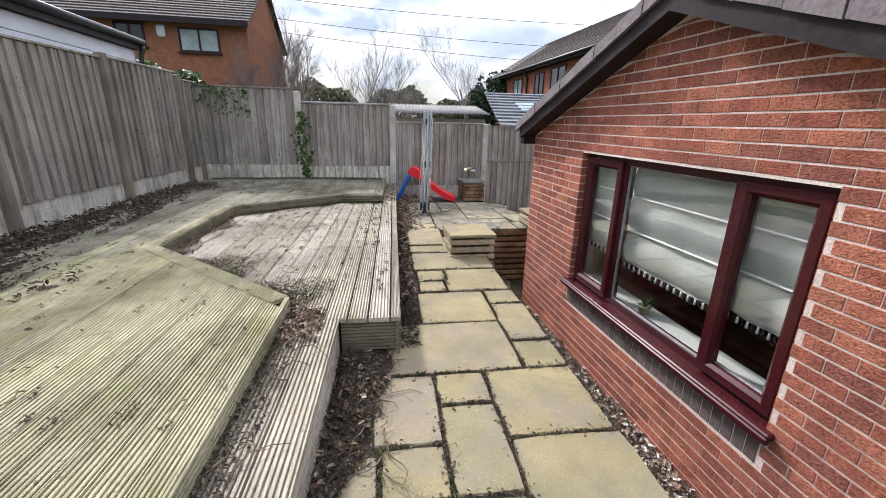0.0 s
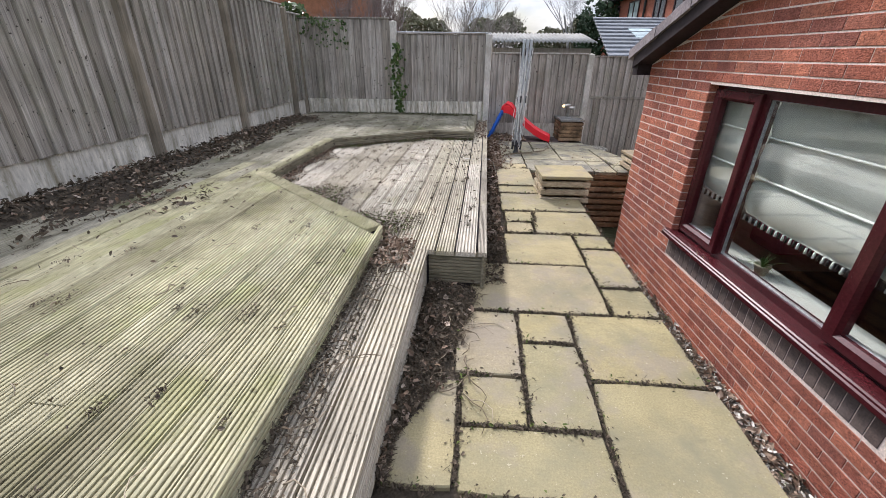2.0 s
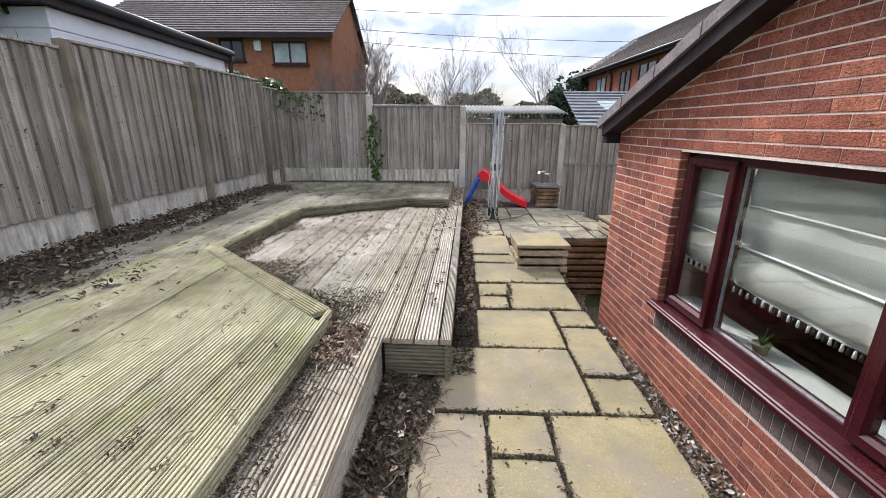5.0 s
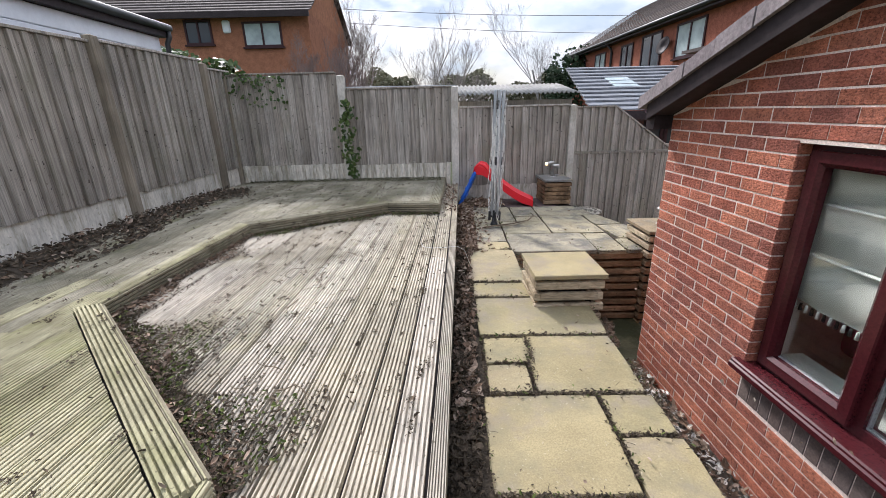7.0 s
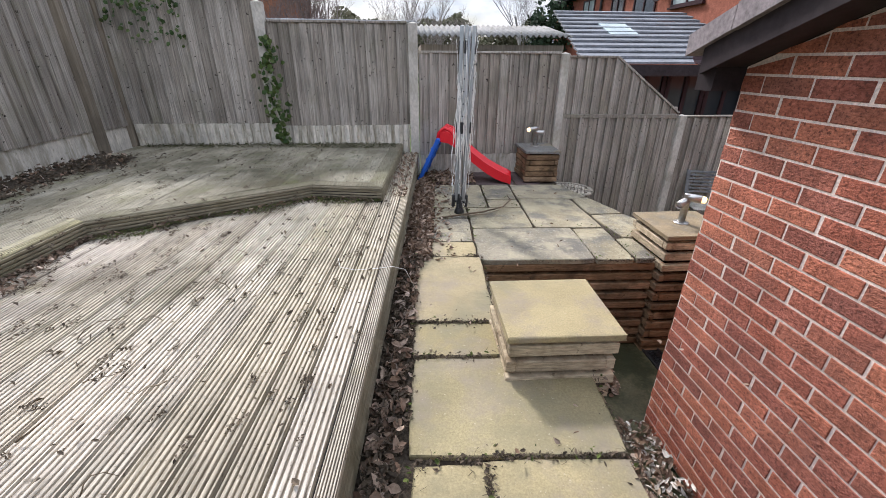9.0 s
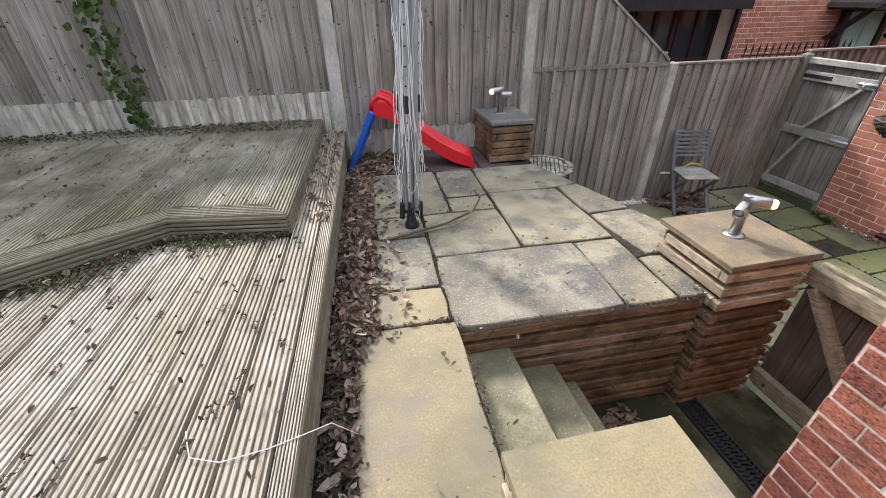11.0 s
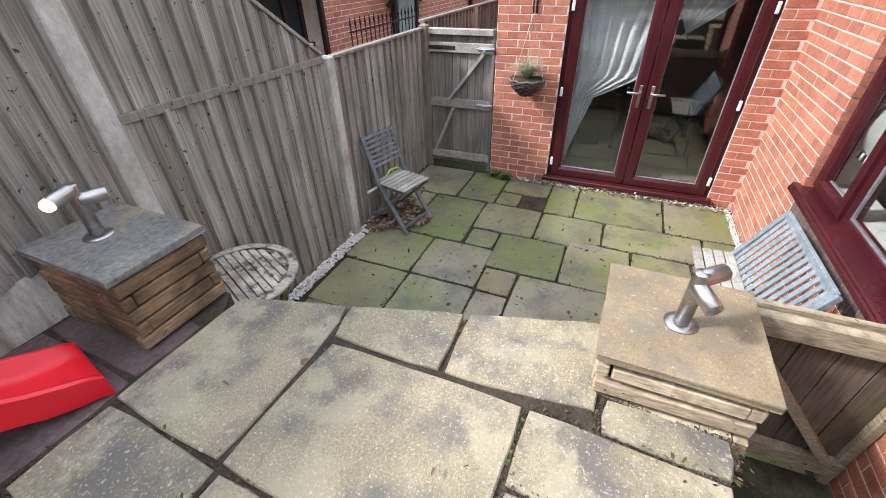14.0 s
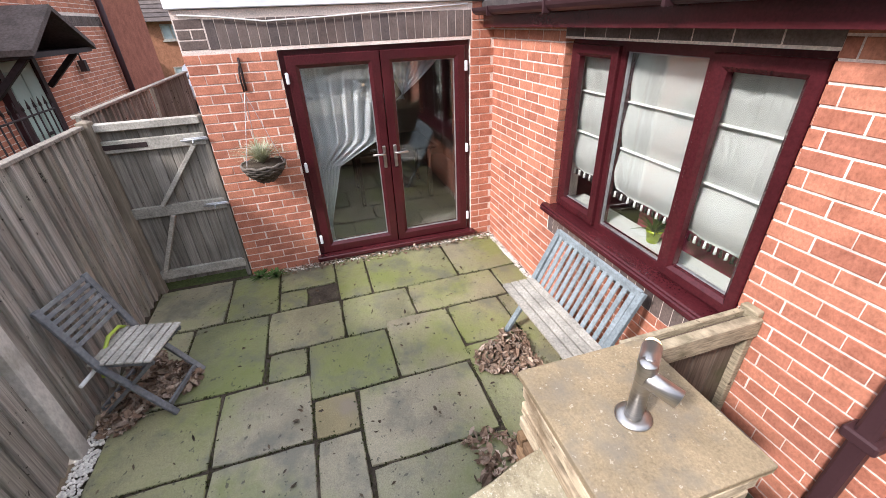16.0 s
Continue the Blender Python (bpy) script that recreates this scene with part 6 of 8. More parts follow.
def in_frame(fr_m, u0, u1, v0, v1, z, n, bias=1.0, pile=0.0):
    """bias > 1 crowds the points towards u0; pile heaps them in the middle."""
    def gen(r2):
        for _ in range(n):
            s, q = r2.random() ** bias, r2.random()
            p = fr_m @ Vector((u0 + (u1 - u0) * s, v0 + (v1 - v0) * q, z))
            yield p + Vector((0, 0, pile * r2.random() * math.sin(math.pi * q) * math.sin(math.pi * min(1.0, s + 0.1))))
    return gen


def blob(x, y, rx, ry, z, n, pile=0.05):
    def gen(r2):
        for _ in range(n):
            a, s = r2.uniform(0, 6.283), math.sqrt(r2.random())
            s *= 0.85 + 0.3 * math.sin(a * 3 + x * 5)
            yield Vector((x + rx * s * math.cos(a), y + ry * s * math.sin(a), z + max(0.0, pile * (1 - s)) * r2.random()))
    return gen


def along(pts, z, width, n, fr_m=DECK):
    """Litter blown against an edge; spreads to the right of the line."""
    def gen(r2):
        segs = [(Vector((*a, 0)), Vector((*b, 0))) for a, b in zip(pts, pts[1:])]
        total = sum((b - a).length for a, b in segs)
        for _ in range(n):
            q = r2.random() * total
            for a, b in segs:
                if q <= (b - a).length:
                    break
                q -= (b - a).length
            d = (b - a).normalized()
            p = a + d * q + Vector((d.y, -d.x, 0)) * (0.01 + width * r2.random() ** 2.2 * (0.6 + 0.4 * math.sin(q * 7)))
            yield fr_m @ Vector((p.x, p.y, z))
    return gen


def soil_height(u, v):
    """Rotted soil lying on the deck in tongues along the boards."""
    s = u - FENCE_U - 0.05
    reach = 0.62 + 0.30 * noise.noise(Vector((0.0, v * 0.9, 3.0))) + (0.25 if -1.2 < v < 1.0 else 0.0)
    q = 1.0 - s / max(0.2, reach) + 0.85 * noise.noise(Vector((u * 5.0, v * 1.3, 1.0))) + 0.35 * noise.noise(Vector((u * 16, v * 9, 2.0)))
    return 0.022 * q - 0.006


def soil_spots(n):
    def gen(r2):
        while True:
            for _ in range(n * 6):
                u, v = FENCE_U + 0.05 + 1.25 * r2.random() ** 1.4, r2.uniform(-3.2, 4.9)
                h = soil_height(u, v)
                if h > -0.004:
                    yield DECK @ Vector((u, v, Z_UP + max(0.0, h)))
            return
    def some(r2):
        for k, p in enumerate(gen(r2)):
            if k >= n:
                return
            yield p
    return some


def clumps(fr_m, u0, u1, v0, v1, z, groups, per, radius):
    def gen(r2):
        for _ in range(groups):
            u, v, r = r2.uniform(u0, u1), r2.uniform(v0, v1), radius * r2.uniform(0.4, 1.5)
            for _ in range(int(per * r / radius) + 2):
                yield fr_m @ Vector((u + r2.gauss(0, r * 0.5), v + r2.gauss(0, r), z))
    return gen


def mulch_bed(n, pile):
    """Mulch heaped beside the step, spilling unevenly over the flags towards the deck end."""
    def gen(r2):
        for _ in range(n):
            v = 0.03 - 1.35 * r2.random() ** 1.25
            reach = 0.30 + 0.16 * v + 0.10 * noise.noise(Vector((v * 4.5, 0.3, 7.0))) if v > -0.86 else max(0.02, 0.155 + 0.5 * (v + 0.86))
            s = r2.random() ** 0.8 * (1.12 if r2.random() < 0.1 else 1.0)
            yield DECK @ Vector((-0.312 + reach * s, v, -0.03 + pile * r2.random() * max(0.0, 1 - s)))
    return gen


def soil_patch():
    nu, nv, step_u, step_v = 42, 270, 0.03, 0.03
    verts, faces, keep = [], [], []
    for j in range(nv + 1):
        for i in range(nu + 1):
            u, v = FENCE_U + 0.05 + i * step_u, -3.2 + j * step_v
            h = soil_height(u, v)
            keep.append(h)
            verts.append(DECK @ Vector((u, v, Z_UP - 0.004 + max(-0.006, h) + (0.004 * noise.noise(Vector((u * 40, v * 40, 0))) if h > 0 else 0.0))))
    for j in range(nv):
        for i in range(nu):
            a = j * (nu + 1) + i
            f = (a, a + 1, a + nu + 2, a + nu + 1)
            if max(keep[k] for k in f) > 0:
                faces.append(f)
    me = bpy.data.meshes.new("soil_patch")
    me.from_pydata(verts, [], faces)
    me.materials.append(M_SOIL)
    tagged(new("soil_patch", me), "dark rotted soil spread over the deck along the tall fence", "soil", kind="stuff")


soil_patch()
scatter("leaf_pile", "deep drift of curled brown leaves beside the deck", in_frame(DECK, 0.07, 0.27, 3.2, 5.3, -0.03, 3000, 1.2, 0.05), 0.026, M_LEAF_DRY, 1, curl=0.8)
scatter("leaf_scatter", "loose leaves strayed from the drift onto the patio", in_frame(DECK, 0.2, 0.46, 3.2, 5.2, Z_PATIO, 240, 1.8), 0.022, M_LEAF_DRY, 101, lift=0.008)
scatter("leaf_drift", "brown leaves drifted under the slide", in_frame(DECK, 0.10, 0.75, 5.25, 5.75, -0.02, 700, 1.2, 0.03), 0.028, M_LEAF_DRY, 2)
scatter("leaf_drift", "dark leaf debris between deck and path", in_frame(DECK, 0.065, 0.19, 0.1, 3.3, -0.03, 4600, 1.1, 0.03), 0.015, M_DEBRIS, 3, slim=0.35)
scatter("leaf_drift", "brown leaves between deck and path", in_frame(DECK, 0.065, 0.2, 0.8, 3.3, -0.02, 700, 1.0, 0.03), 0.024, M_LEAF_DRY, 31)
scatter("mulch", "dark bark mulch and twigs beside the step", mulch_bed(9000, 0.07), 0.013, M_DEBRIS, 4, "mulch", slim=0.55)
scatter("leaf_drift", "brown leaves lying in the mulch beside the step", mulch_bed(520, 0.08), 0.019, M_LEAF_DRY, 41)
scatter("mulch", "leaf debris and stalks lying on the step board", in_frame(DECK, -0.62, -0.50, -2.6, 0.14, Z_LO, 2300, 2.0, 0.03), 0.010, M_DEBRIS, 5, "mulch", lift=0.012, slim=0.5)
scatter("leaf_drift", "dry leaf bits heaped where the step meets the deck", in_frame(DECK, -0.62, -0.40, -0.25, 0.16, Z_LO, 420, 1.3, 0.03), 0.016, M_LEAF_DRY, 51)
scatter("leaf_drift", "leaf debris blown against the raised deck edge", along(UP_EDGE[1:4], Z_LO, 0.16, 1300), 0.016, M_LEAF_DRY, 6, lift=0.012)
scatter("leaf_drift", "a few dry leaves at the foot of the raised deck", along(UP_EDGE[3:6], Z_LO, 0.12, 220), 0.017, M_LEAF_DRY, 62, lift=0.008)
scatter("mulch", "dark debris against the raised deck edge", along(UP_EDGE[1:6], Z_LO, 0.22, 3600), 0.010, M_DEBRIS, 61, "mulch", lift=0.008, slim=0.3)
scatter("moss_clump", "mossy debris on the lower deck corner", along(UP_EDGE[1:3], Z_LO, 0.52, 4200), 0.010, M_DEBRIS, 7, "moss", lift=0.010, slim=0.35)
scatter("moss_clump", "green moss among the debris on the lower deck", along(UP_EDGE[1:3], Z_LO, 0.42, 1500), 0.010, M_MOSS, 72, "moss", lift=0.010)
scatter("moss_clump", "green moss at the foot of the deck", along(UP_EDGE[3:6], Z_LO, 0.14, 2600), 0.008, M_MOSS, 71, "moss", lift=0.006, slim=0.2)
scatter("mulch", "dark soil and leaf debris along the tall fence", soil_spots(5200), 0.019, M_DEBRIS, 8, "mulch")
scatter("leaf_drift", "grey-brown leaf bits over the soil along the tall fence", soil_spots(900), 0.021, M_LEAF_DRY, 81)
scatter("debris_clump", "small dark clumps of rotted leaf dotted over the raised deck", clumps(DECK, -2.9, -0.7, -3.0, 5.2, Z_UP, 190, 30, 0.024), 0.0062, M_DEBRIS, 82, lift=0.008, slim=0.25)
scatter("debris_clump", "small dark clumps of rotted leaf on the lower deck", clumps(DECK, -1.7, 0.0, 0.4, 3.7, Z_LO, 130, 20, 0.018), 0.006, M_DEBRIS, 83, lift=0.008, slim=0.25)
scatter("moss_clump", "moss and debris along the back fence", in_frame(DECK, -3.2, -0.2, 5.4, 5.72, Z_UP, 3000, 1.0, 0.008), 0.009, M_MOSS_DARK, 9, "moss", lift=0.008, slim=0.2)
scatter("leaf_scatter", "leaf crumbs and moss over the back of the raised deck", in_frame(DECK, -3.0, -0.2, 3.9, 5.7, Z_UP, 900), 0.0085, M_DEBRIS, 95, lift=0.005, slim=0.3)
scatter("leaf_drift", "dry leaves on the narrow boards beside the drift", in_frame(DECK, -0.14, 0.05, 3.9, 5.7, Z_LO, 260), 0.017, M_LEAF_DRY, 96, lift=0.006)
scatter("leaf_drift", "pale dry leaves in the strip below the wall", in_frame(Matrix.Identity(4), 1.95, 2.52, 1.2, 5.6, -0.80, 3600, 1.0, 0.02), 0.024, M_LEAF_DRY, 10)
scatter("leaf_drift", "grey litter in the strip below the wall", in_frame(Matrix.Identity(4), 1.95, 2.52, 1.2, 5.6, -0.80, 2200, 1.0, 0.02), 0.018, M_PEBBLE, 32)
scatter("leaf_pile", "heap of brown leaves under the chair", blob(5.05, 8.80, 0.38, 0.28, Z_LOW, 1900, 0.08), 0.028, M_LEAF_DRY, 11)
scatter("leaf_pile", "brown leaves gathered under the bench", blob(4.45, 6.30, 0.32, 0.24, Z_LOW, 520, 0.04), 0.028, M_LEAF_DRY, 12)
scatter("leaf_drift", "brown leaves along the pillar foot", blob(3.75, 6.65, 0.22, 0.30, Z_LOW, 260, 0.02), 0.028, M_LEAF_DRY, 13)
scatter("leaf_drift", "leaf litter at the foot of the steps", blob(2.40, 6.16, 0.20, 0.26, -0.83, 520, 0.05), 0.03, M_LEAF_DRY, 14)
scatter("leaf_drift", "dry litter along the door sill", in_frame(Matrix.Identity(4), 6.22, 6.37, 5.7, 8.2, Z_LOW, 520, 1.0, 0.01), 0.016, M_LEAF_DRY, 15)
scatter("leaf_scatter", "loose leaf bits dotted over the raised deck", in_frame(DECK, -3.2, -0.7, -3.2, 5.6, Z_UP, 420), 0.012, M_DEBRIS, 16)
scatter("leaf_scatter", "loose leaf bits dotted over the lower deck", in_frame(DECK, -1.5, 0.0, 0.4, 3.7, Z_LO, 260), 0.012, M_DEBRIS, 17)
scatter("leaf_scatter", "a few leaves on the sunken patio", in_frame(Matrix.Identity(4), 3.5, 6.2, 6.2, 8.9, Z_LOW, 150), 0.017, M_DEBRIS, 18)
scatter("leaf_scatter", "a few dry bits on the paving", in_frame(PAVE, 0.1, 1.6, 0.2, 5.2, Z_PATIO + 0.02, 90), 0.013, M_LEAF_DRY, 19)


def joint_bits(rects, z, n, fr_m=PAVE):
    """Bits of moss and leaf caught in the joints round the flags."""
    def gen(r2):
        for _ in range(n):
            u0, u1, v0, v1 = r2.choice(rects)
            side, s = r2.randrange(4), r2.random()
            if noise.noise(Vector((u0 * 7 + s * 3, v0 * 5 + side, 0.5))) < -0.3:
                continue
            off = r2.gauss(0.014, 0.006 if r2.random() < 0.75 else 0.022)
            p = ((u0 - off, v0 + (v1 - v0) * s), (u1 + off, v0 + (v1 - v0) * s), (u0 + (u1 - u0) * s, v0 - off), (u0 + (u1 - u0) * s, v1 + off))[side]
            yield fr_m @ Vector((p[0], p[1], z))
    return gen


scatter("joint_debris", "dark moss and leaf crumbs caught in the path joints", joint_bits(NEAR + MID, -0.012, 15000), 0.0085, M_DEBRIS, 90, lift=0.006, slim=0.4)
scatter("joint_debris", "dark crumbs caught in the patio joints", joint_bits(UPPER, Z_PATIO - 0.014, 7000), 0.006, M_DEBRIS, 91, lift=0.004, slim=0.3)
scatter("joint_moss", "dark wet moss in the joints of the sunken patio", joint_bits(LOW_A + LOW_B + LOW_C, Z_LOW - 0.008, 6000, Matrix.Identity(4)), 0.008, M_MOSS_DARK, 93, "moss", lift=0.004)
scatter("joint_moss", "green moss in the paving joints", joint_bits(NEAR + MID + UPPER, -0.012, 700), 0.009, M_MOSS, 92, "moss")


def pebbles(name, label, spots, size, material, seed):
    r2 = random.Random(seed)
    t = bmesh.new()
    bmesh.ops.create_icosphere(t, subdivisions=1, radius=1.0)
    base = [v.co.copy() for v in t.verts]
    tri = [[v.index for v in f.verts] for f in t.faces]
    t.free()
    verts, faces = [], []
    for p in spots(r2):
        s = size * r2.uniform(0.5, 1.3)
        m = Matrix.Translation(p) @ Euler((0, 0, r2.uniform(0, 6))).to_matrix().to_4x4() @ Matrix.Diagonal((s, s * 0.75, s * 0.6, 1))
        b = len(verts)
        verts += [m @ v for v in base]
        faces += [[b + i for i in f] for f in tri]
    me = bpy.data.meshes.new(name)
    me.from_pydata(verts, [], faces)
    me.materials.append(material)
    return tagged(new(name, me), label, "pebbles", kind="stuff")


pebbles("white_pebbles", "white pebble edging along the fence foot", in_frame(Matrix.Identity(4), 3.4, 4.75, 8.96, 9.07, Z_LOW + 0.004, 900, 1.0, 0.015), 0.013, M_PEBBLE, 1)
pebbles("white_pebbles", "white gravel along the foot of the brick wall", in_frame(Matrix.Identity(4), 4.9, 6.35, 5.65, 5.70, Z_LOW + 0.004, 500, 1.0, 0.01), 0.010, M_PEBBLE, 2)
pebbles("white_pebbles", "white gravel along the door threshold", in_frame(Matrix.Identity(4), 6.30, 6.37, 5.7, 8.1, Z_LOW + 0.004, 500, 1.0, 0.01), 0.009, M_PEBBLE, 3)


def twig(pts, r, material, name="twig", label="thin dry twig lying on the ground"):
    bm = bmesh.new()
    tube(bm, pts, r, 6, r * 0.5)
    return tagged(part(name, bm, material), label, "twig", "fallen twigs")


def twigs(fr_m, u0, u1, v0, v1, z, n, seed, length=0.16):
    r2 = random.Random(seed)
    for _ in range(n):
        u, v, a = r2.uniform(u0, u1), r2.uniform(v0, v1), r2.uniform(0, 6.28)
        pts = []
        L = length * r2.uniform(0.5, 1.4)
        for j in range(5):
            s = j / 4
            a2 = a + 0.5 * math.sin(3 * s + u * 9)
            pts.append(fr_m @ Vector((u + L * s * math.cos(a2), v + L * s * math.sin(a2), z + 0.012 + 0.03 * math.sin(math.pi * s) * r2.random())))
        twig(pts, r2.uniform(0.0018, 0.004), M_TWIG)


twigs(DECK, -0.28, 0.0, -0.9, 0.0, -0.01, 46, 1)
twigs(DECK, -0.60, -0.46, -2.2, 0.1, Z_LO, 40, 2)
twigs(DECK, -2.6, -0.7, -2.4, 1.2, Z_UP, 22, 3, 0.12)
twigs(DECK, -1.2, -0.1, 0.4, 3.5, Z_LO, 16, 4, 0.14)
twig([(1.30, 7.33, -0.005), (1.50, 7.36, 0.01), (1.72, 7.42, 0.012), (1.95, 7.55, 0.015), (2.06, 7.72, 0.03), (2.05, 7.84, 0.04)], 0.010, M_TWIG, "branch", "long bent dry branch lying round the airer foot")
twig([(1.52, 7.36, 0.0), (1.75, 7.37, 0.01), (1.9, 7.46, 0.02), (1.98, 7.6, 0.05)], 0.006, M_TWIG, "branch", "thin dry branch lying round the airer foot")
bm = bmesh.new()
tube(bm, [(0.62, 5.93, Z_LO + 0.03), (0.64, 5.86, Z_LO + 0.01), (0.72, 5.83, Z_LO + 0.005), (0.84, 5.84, Z_LO + 0.004), (0.93, 5.86, Z_LO + 0.004), (1.0, 5.92, Z_LO - 0.05), (1.06, 5.99, 0.03)], 0.0017, 6)
tagged(part("cord_end", bm, M_CORD), "loose white cord lying across the deck", "cord")


# ---- ivy on the fence ----
def ivy(name, label, spots, size, seed, material=M_IVY):
    r2 = random.Random(seed)
    verts, faces = [], []
    for p, nrm in spots(r2):
        s = size * r2.uniform(0.5, 1.2)
        q = (Vector(nrm) + Vector((r2.gauss(0, 0.5), r2.gauss(0, 0.5), r2.gauss(0, 0.5)))).to_track_quat("Z", "Y").to_matrix().to_4x4()
        m = Matrix.Translation(p) @ q @ Matrix.Rotation(r2.uniform(0, 6.28), 4, "Z")
        b = len(verts)
        verts += [m @ Vector(v) for v in ((0, -s, 0), (s * 0.8, -s * 0.2, 0.15 * s), (s * 0.35, s * 0.9, 0), (0, 0, 0.12 * s), (-s * 0.35, s * 0.9, 0), (-s * 0.8, -s * 0.2, 0.15 * s))]
        faces += [[b, b + 1, b + 3], [b + 1, b + 2, b + 3], [b + 2, b + 4, b + 3], [b + 4, b + 5, b + 3], [b + 5, b, b + 3]]
    me = bpy.data.meshes.new(name)
    me.from_pydata(verts, [], faces)
    me.materials.append(material)
    return tagged(new(name, me), label, "ivy", kind="stuff")


def post_ivy(r2):
    for _ in range(210):
        z = r2.uniform(0.40, 1.55)
        w = 0.03 + 0.05 * math.sin((z - 0.4) * 2.6) ** 2
        yield Vector((-0.52 + r2.gauss(0.02, w), FY - 0.09 - 0.05 * r2.random(), z)), (0, -1, 0.3)


def hedge_ivy(r2):
    for _ in range(2600):
        s = r2.random()
        x = -4.9 + 2.6 * s
        y = 9.35 + 1.6 * (1 - s) + r2.gauss(0, 0.25)
        top = 2.62 - 0.55 * s + 0.12 * math.sin(x * 5)
        yield Vector((x, y, top - abs(r2.gauss(0, 0.22)))), (0.2, -0.6, 0.8)


def corner_ivy(r2):
    for _ in range(150):
        s = r2.random()
        yield Vector((-2.3 + 0.95 * s, FY - 0.06 - 0.05 * r2.random(), 1.98 - 0.45 * r2.random() ** 2 - 0.1 * s)), (0, -1, 0.4)


ivy("ivy", "dark ivy climbing the concrete fence post", post_ivy, 0.032, 1)
ivy("ivy_hedge", "ivy-covered shrub rising behind the fence corner", hedge_ivy, 0.06, 2)
ivy("ivy", "strands of ivy hanging over the fence top", corner_ivy, 0.026, 3)

# ---- beyond the fences ----


def roof_slab(bm, a, b, c, d, th=0.12):
    """A tilted slab over four corners."""
    top = [bm.verts.new(p) for p in (a, b, c, d)]
    bot = [bm.verts.new(Vector(p) - Vector((0, 0, th))) for p in (a, b, c, d)]
    bm.faces.new(top)
    bm.faces.new(bot[::-1])
    for k in range(4):
        bm.faces.new((top[k], bot[k], bot[(k + 1) % 4], top[(k + 1) % 4]))


def tiled(parent, a, b, c, d, rows, material, name="tile_course"):
    """Overlapping courses from the eaves a-b up to the ridge d-c."""
    a, b, c, d = (Vector(p) for p in (a, b, c, d))
    up = ((d - a).normalized().cross((b - a).normalized())).normalized()
    if up.z < 0:
        up = -up
    for k in range(rows):
        s0, s1 = k / rows, min(1.0, (k + 1.25) / rows)
        bm = bmesh.new()
        p = [a.lerp(d, s0) + up * 0.05, b.lerp(c, s0) + up * 0.05, b.lerp(c, s1), a.lerp(d, s1)]
        roof_slab(bm, *p, th=0.03)
        part(name, bm, material, parent)


def house_window(parent, m, w, h, mulls=1, mat=M_PVC_DARK, pane_mat=M_GLASS_DARK, curtain_mat=None):
    """Local x along the wall, -y outwards, sitting on the wall's face."""
    bm = bmesh.new()
    f = 0.07
    for x0, x1, z0, z1 in [(0, w, 0, f), (0, w, h - f, h), (0, f, f, h - f), (w - f, w, f, h - f)] + [(w * (k + 1) / (mulls + 1) - f / 2, w * (k + 1) / (mulls + 1) + f / 2, f, h - f) for k in range(mulls)]:
        box(bm, x0, x1, -0.04, 0.03, z0, z1)
    bm.transform(m)
    win = part("window", bm, mat, parent)
    bm = bmesh.new()
    box(bm, f, w - f, -0.008, 0.0, f, h - f)
    bm.transform(m)
    part("pane", bm, pane_mat, win)
    bm = bmesh.new()
    box(bm, -0.06, w + 0.06, -0.10, 0.02, -0.06, 0.0)
    bm.transform(m)
    part("sill", bm, mat, win)
    return win


M_PANE_PALE = surface("curtained_glass", [(0.34, 0.40, 0.40)], 0.2, (6, 6, 6), 2, 0.25, 0.0, fine=0.1)

# white-boarded outbuilding beyond the tall fence
out = thing("white_outbuilding", None, "white boarded outbuilding with a black gutter behind the fence", "outbuilding")
for k in range(12):
    bm = bmesh.new()
    soft_box(bm, -6.0, -2.94, 5.62, 8.86, 0.2 + k * 0.185, 0.2 + k * 0.185 + 0.18, r=0.008)
    part("board", bm, M_WHITE, out)
bm = bmesh.new()
box(bm, -6.1, -2.86, 5.5, 8.95, 2.42, 2.56)
part("roof", bm, M_FASCIA, out, "dark flat roof edge")
bm = bmesh.new()
tube(bm, [(-2.84, 5.5, 2.54), (-2.84, 8.97, 2.54)], 0.05, 10)
part("gutter", bm, M_BLACK, out, "black gutter")
bm = bmesh.new()
tube(bm, [(-2.84, 8.93, 2.50), (-2.84, 8.93, 2.42), (-2.88, 8.92, 2.34), (-2.88, 8.92, 0.2)], 0.035, 10)
part("downpipe", bm, M_BLACK, out, "black downpipe")

# brick house behind
hl = thing("brick_house", None, "orange brick house with a dark tiled roof", "house")
bm = bmesh.new()
box(bm, -14, -3.75, 20.0, 28.0, -1.0, 5.05)
slab_yz(bm, -14.0, -3.76, [(20.0, 5.06), (28.0, 5.06), (24.0, 7.3)])
part("wall", bm, M_BRICK_TAN, hl)
tiled(hl, (-14.2, 19.6, 4.98), (-3.55, 19.6, 4.98), (-3.55, 24.0, 7.42), (-14.2, 24.0, 7.42), 17, M_ROOF)
tiled(hl, (-3.55, 28.4, 4.98), (-14.2, 28.4, 4.98), (-14.2, 24.0, 7.42), (-3.55, 24.0, 7.42), 3, M_ROOF)
bm = bmesh.new()
box(bm, -14.2, -3.6, 19.55, 19.62, 4.80, 5.0)
part("fascia", bm, M_FASCIA, hl)
house_window(hl, pose(-6.25, 19.99, 3.86), 1.45, 0.87, 1, M_PVC_DARK, M_PANE_PALE)
house_window(hl, pose(-8.42, 19.99, 3.98), 1.0, 0.84, 1)
bm = bmesh.new()
soft_box(bm, -6.98, -6.68, 19.90, 19.99, 4.35, 4.78, r=0.05)
part("alarm_box", bm, M_WHITE, hl, "white alarm box")

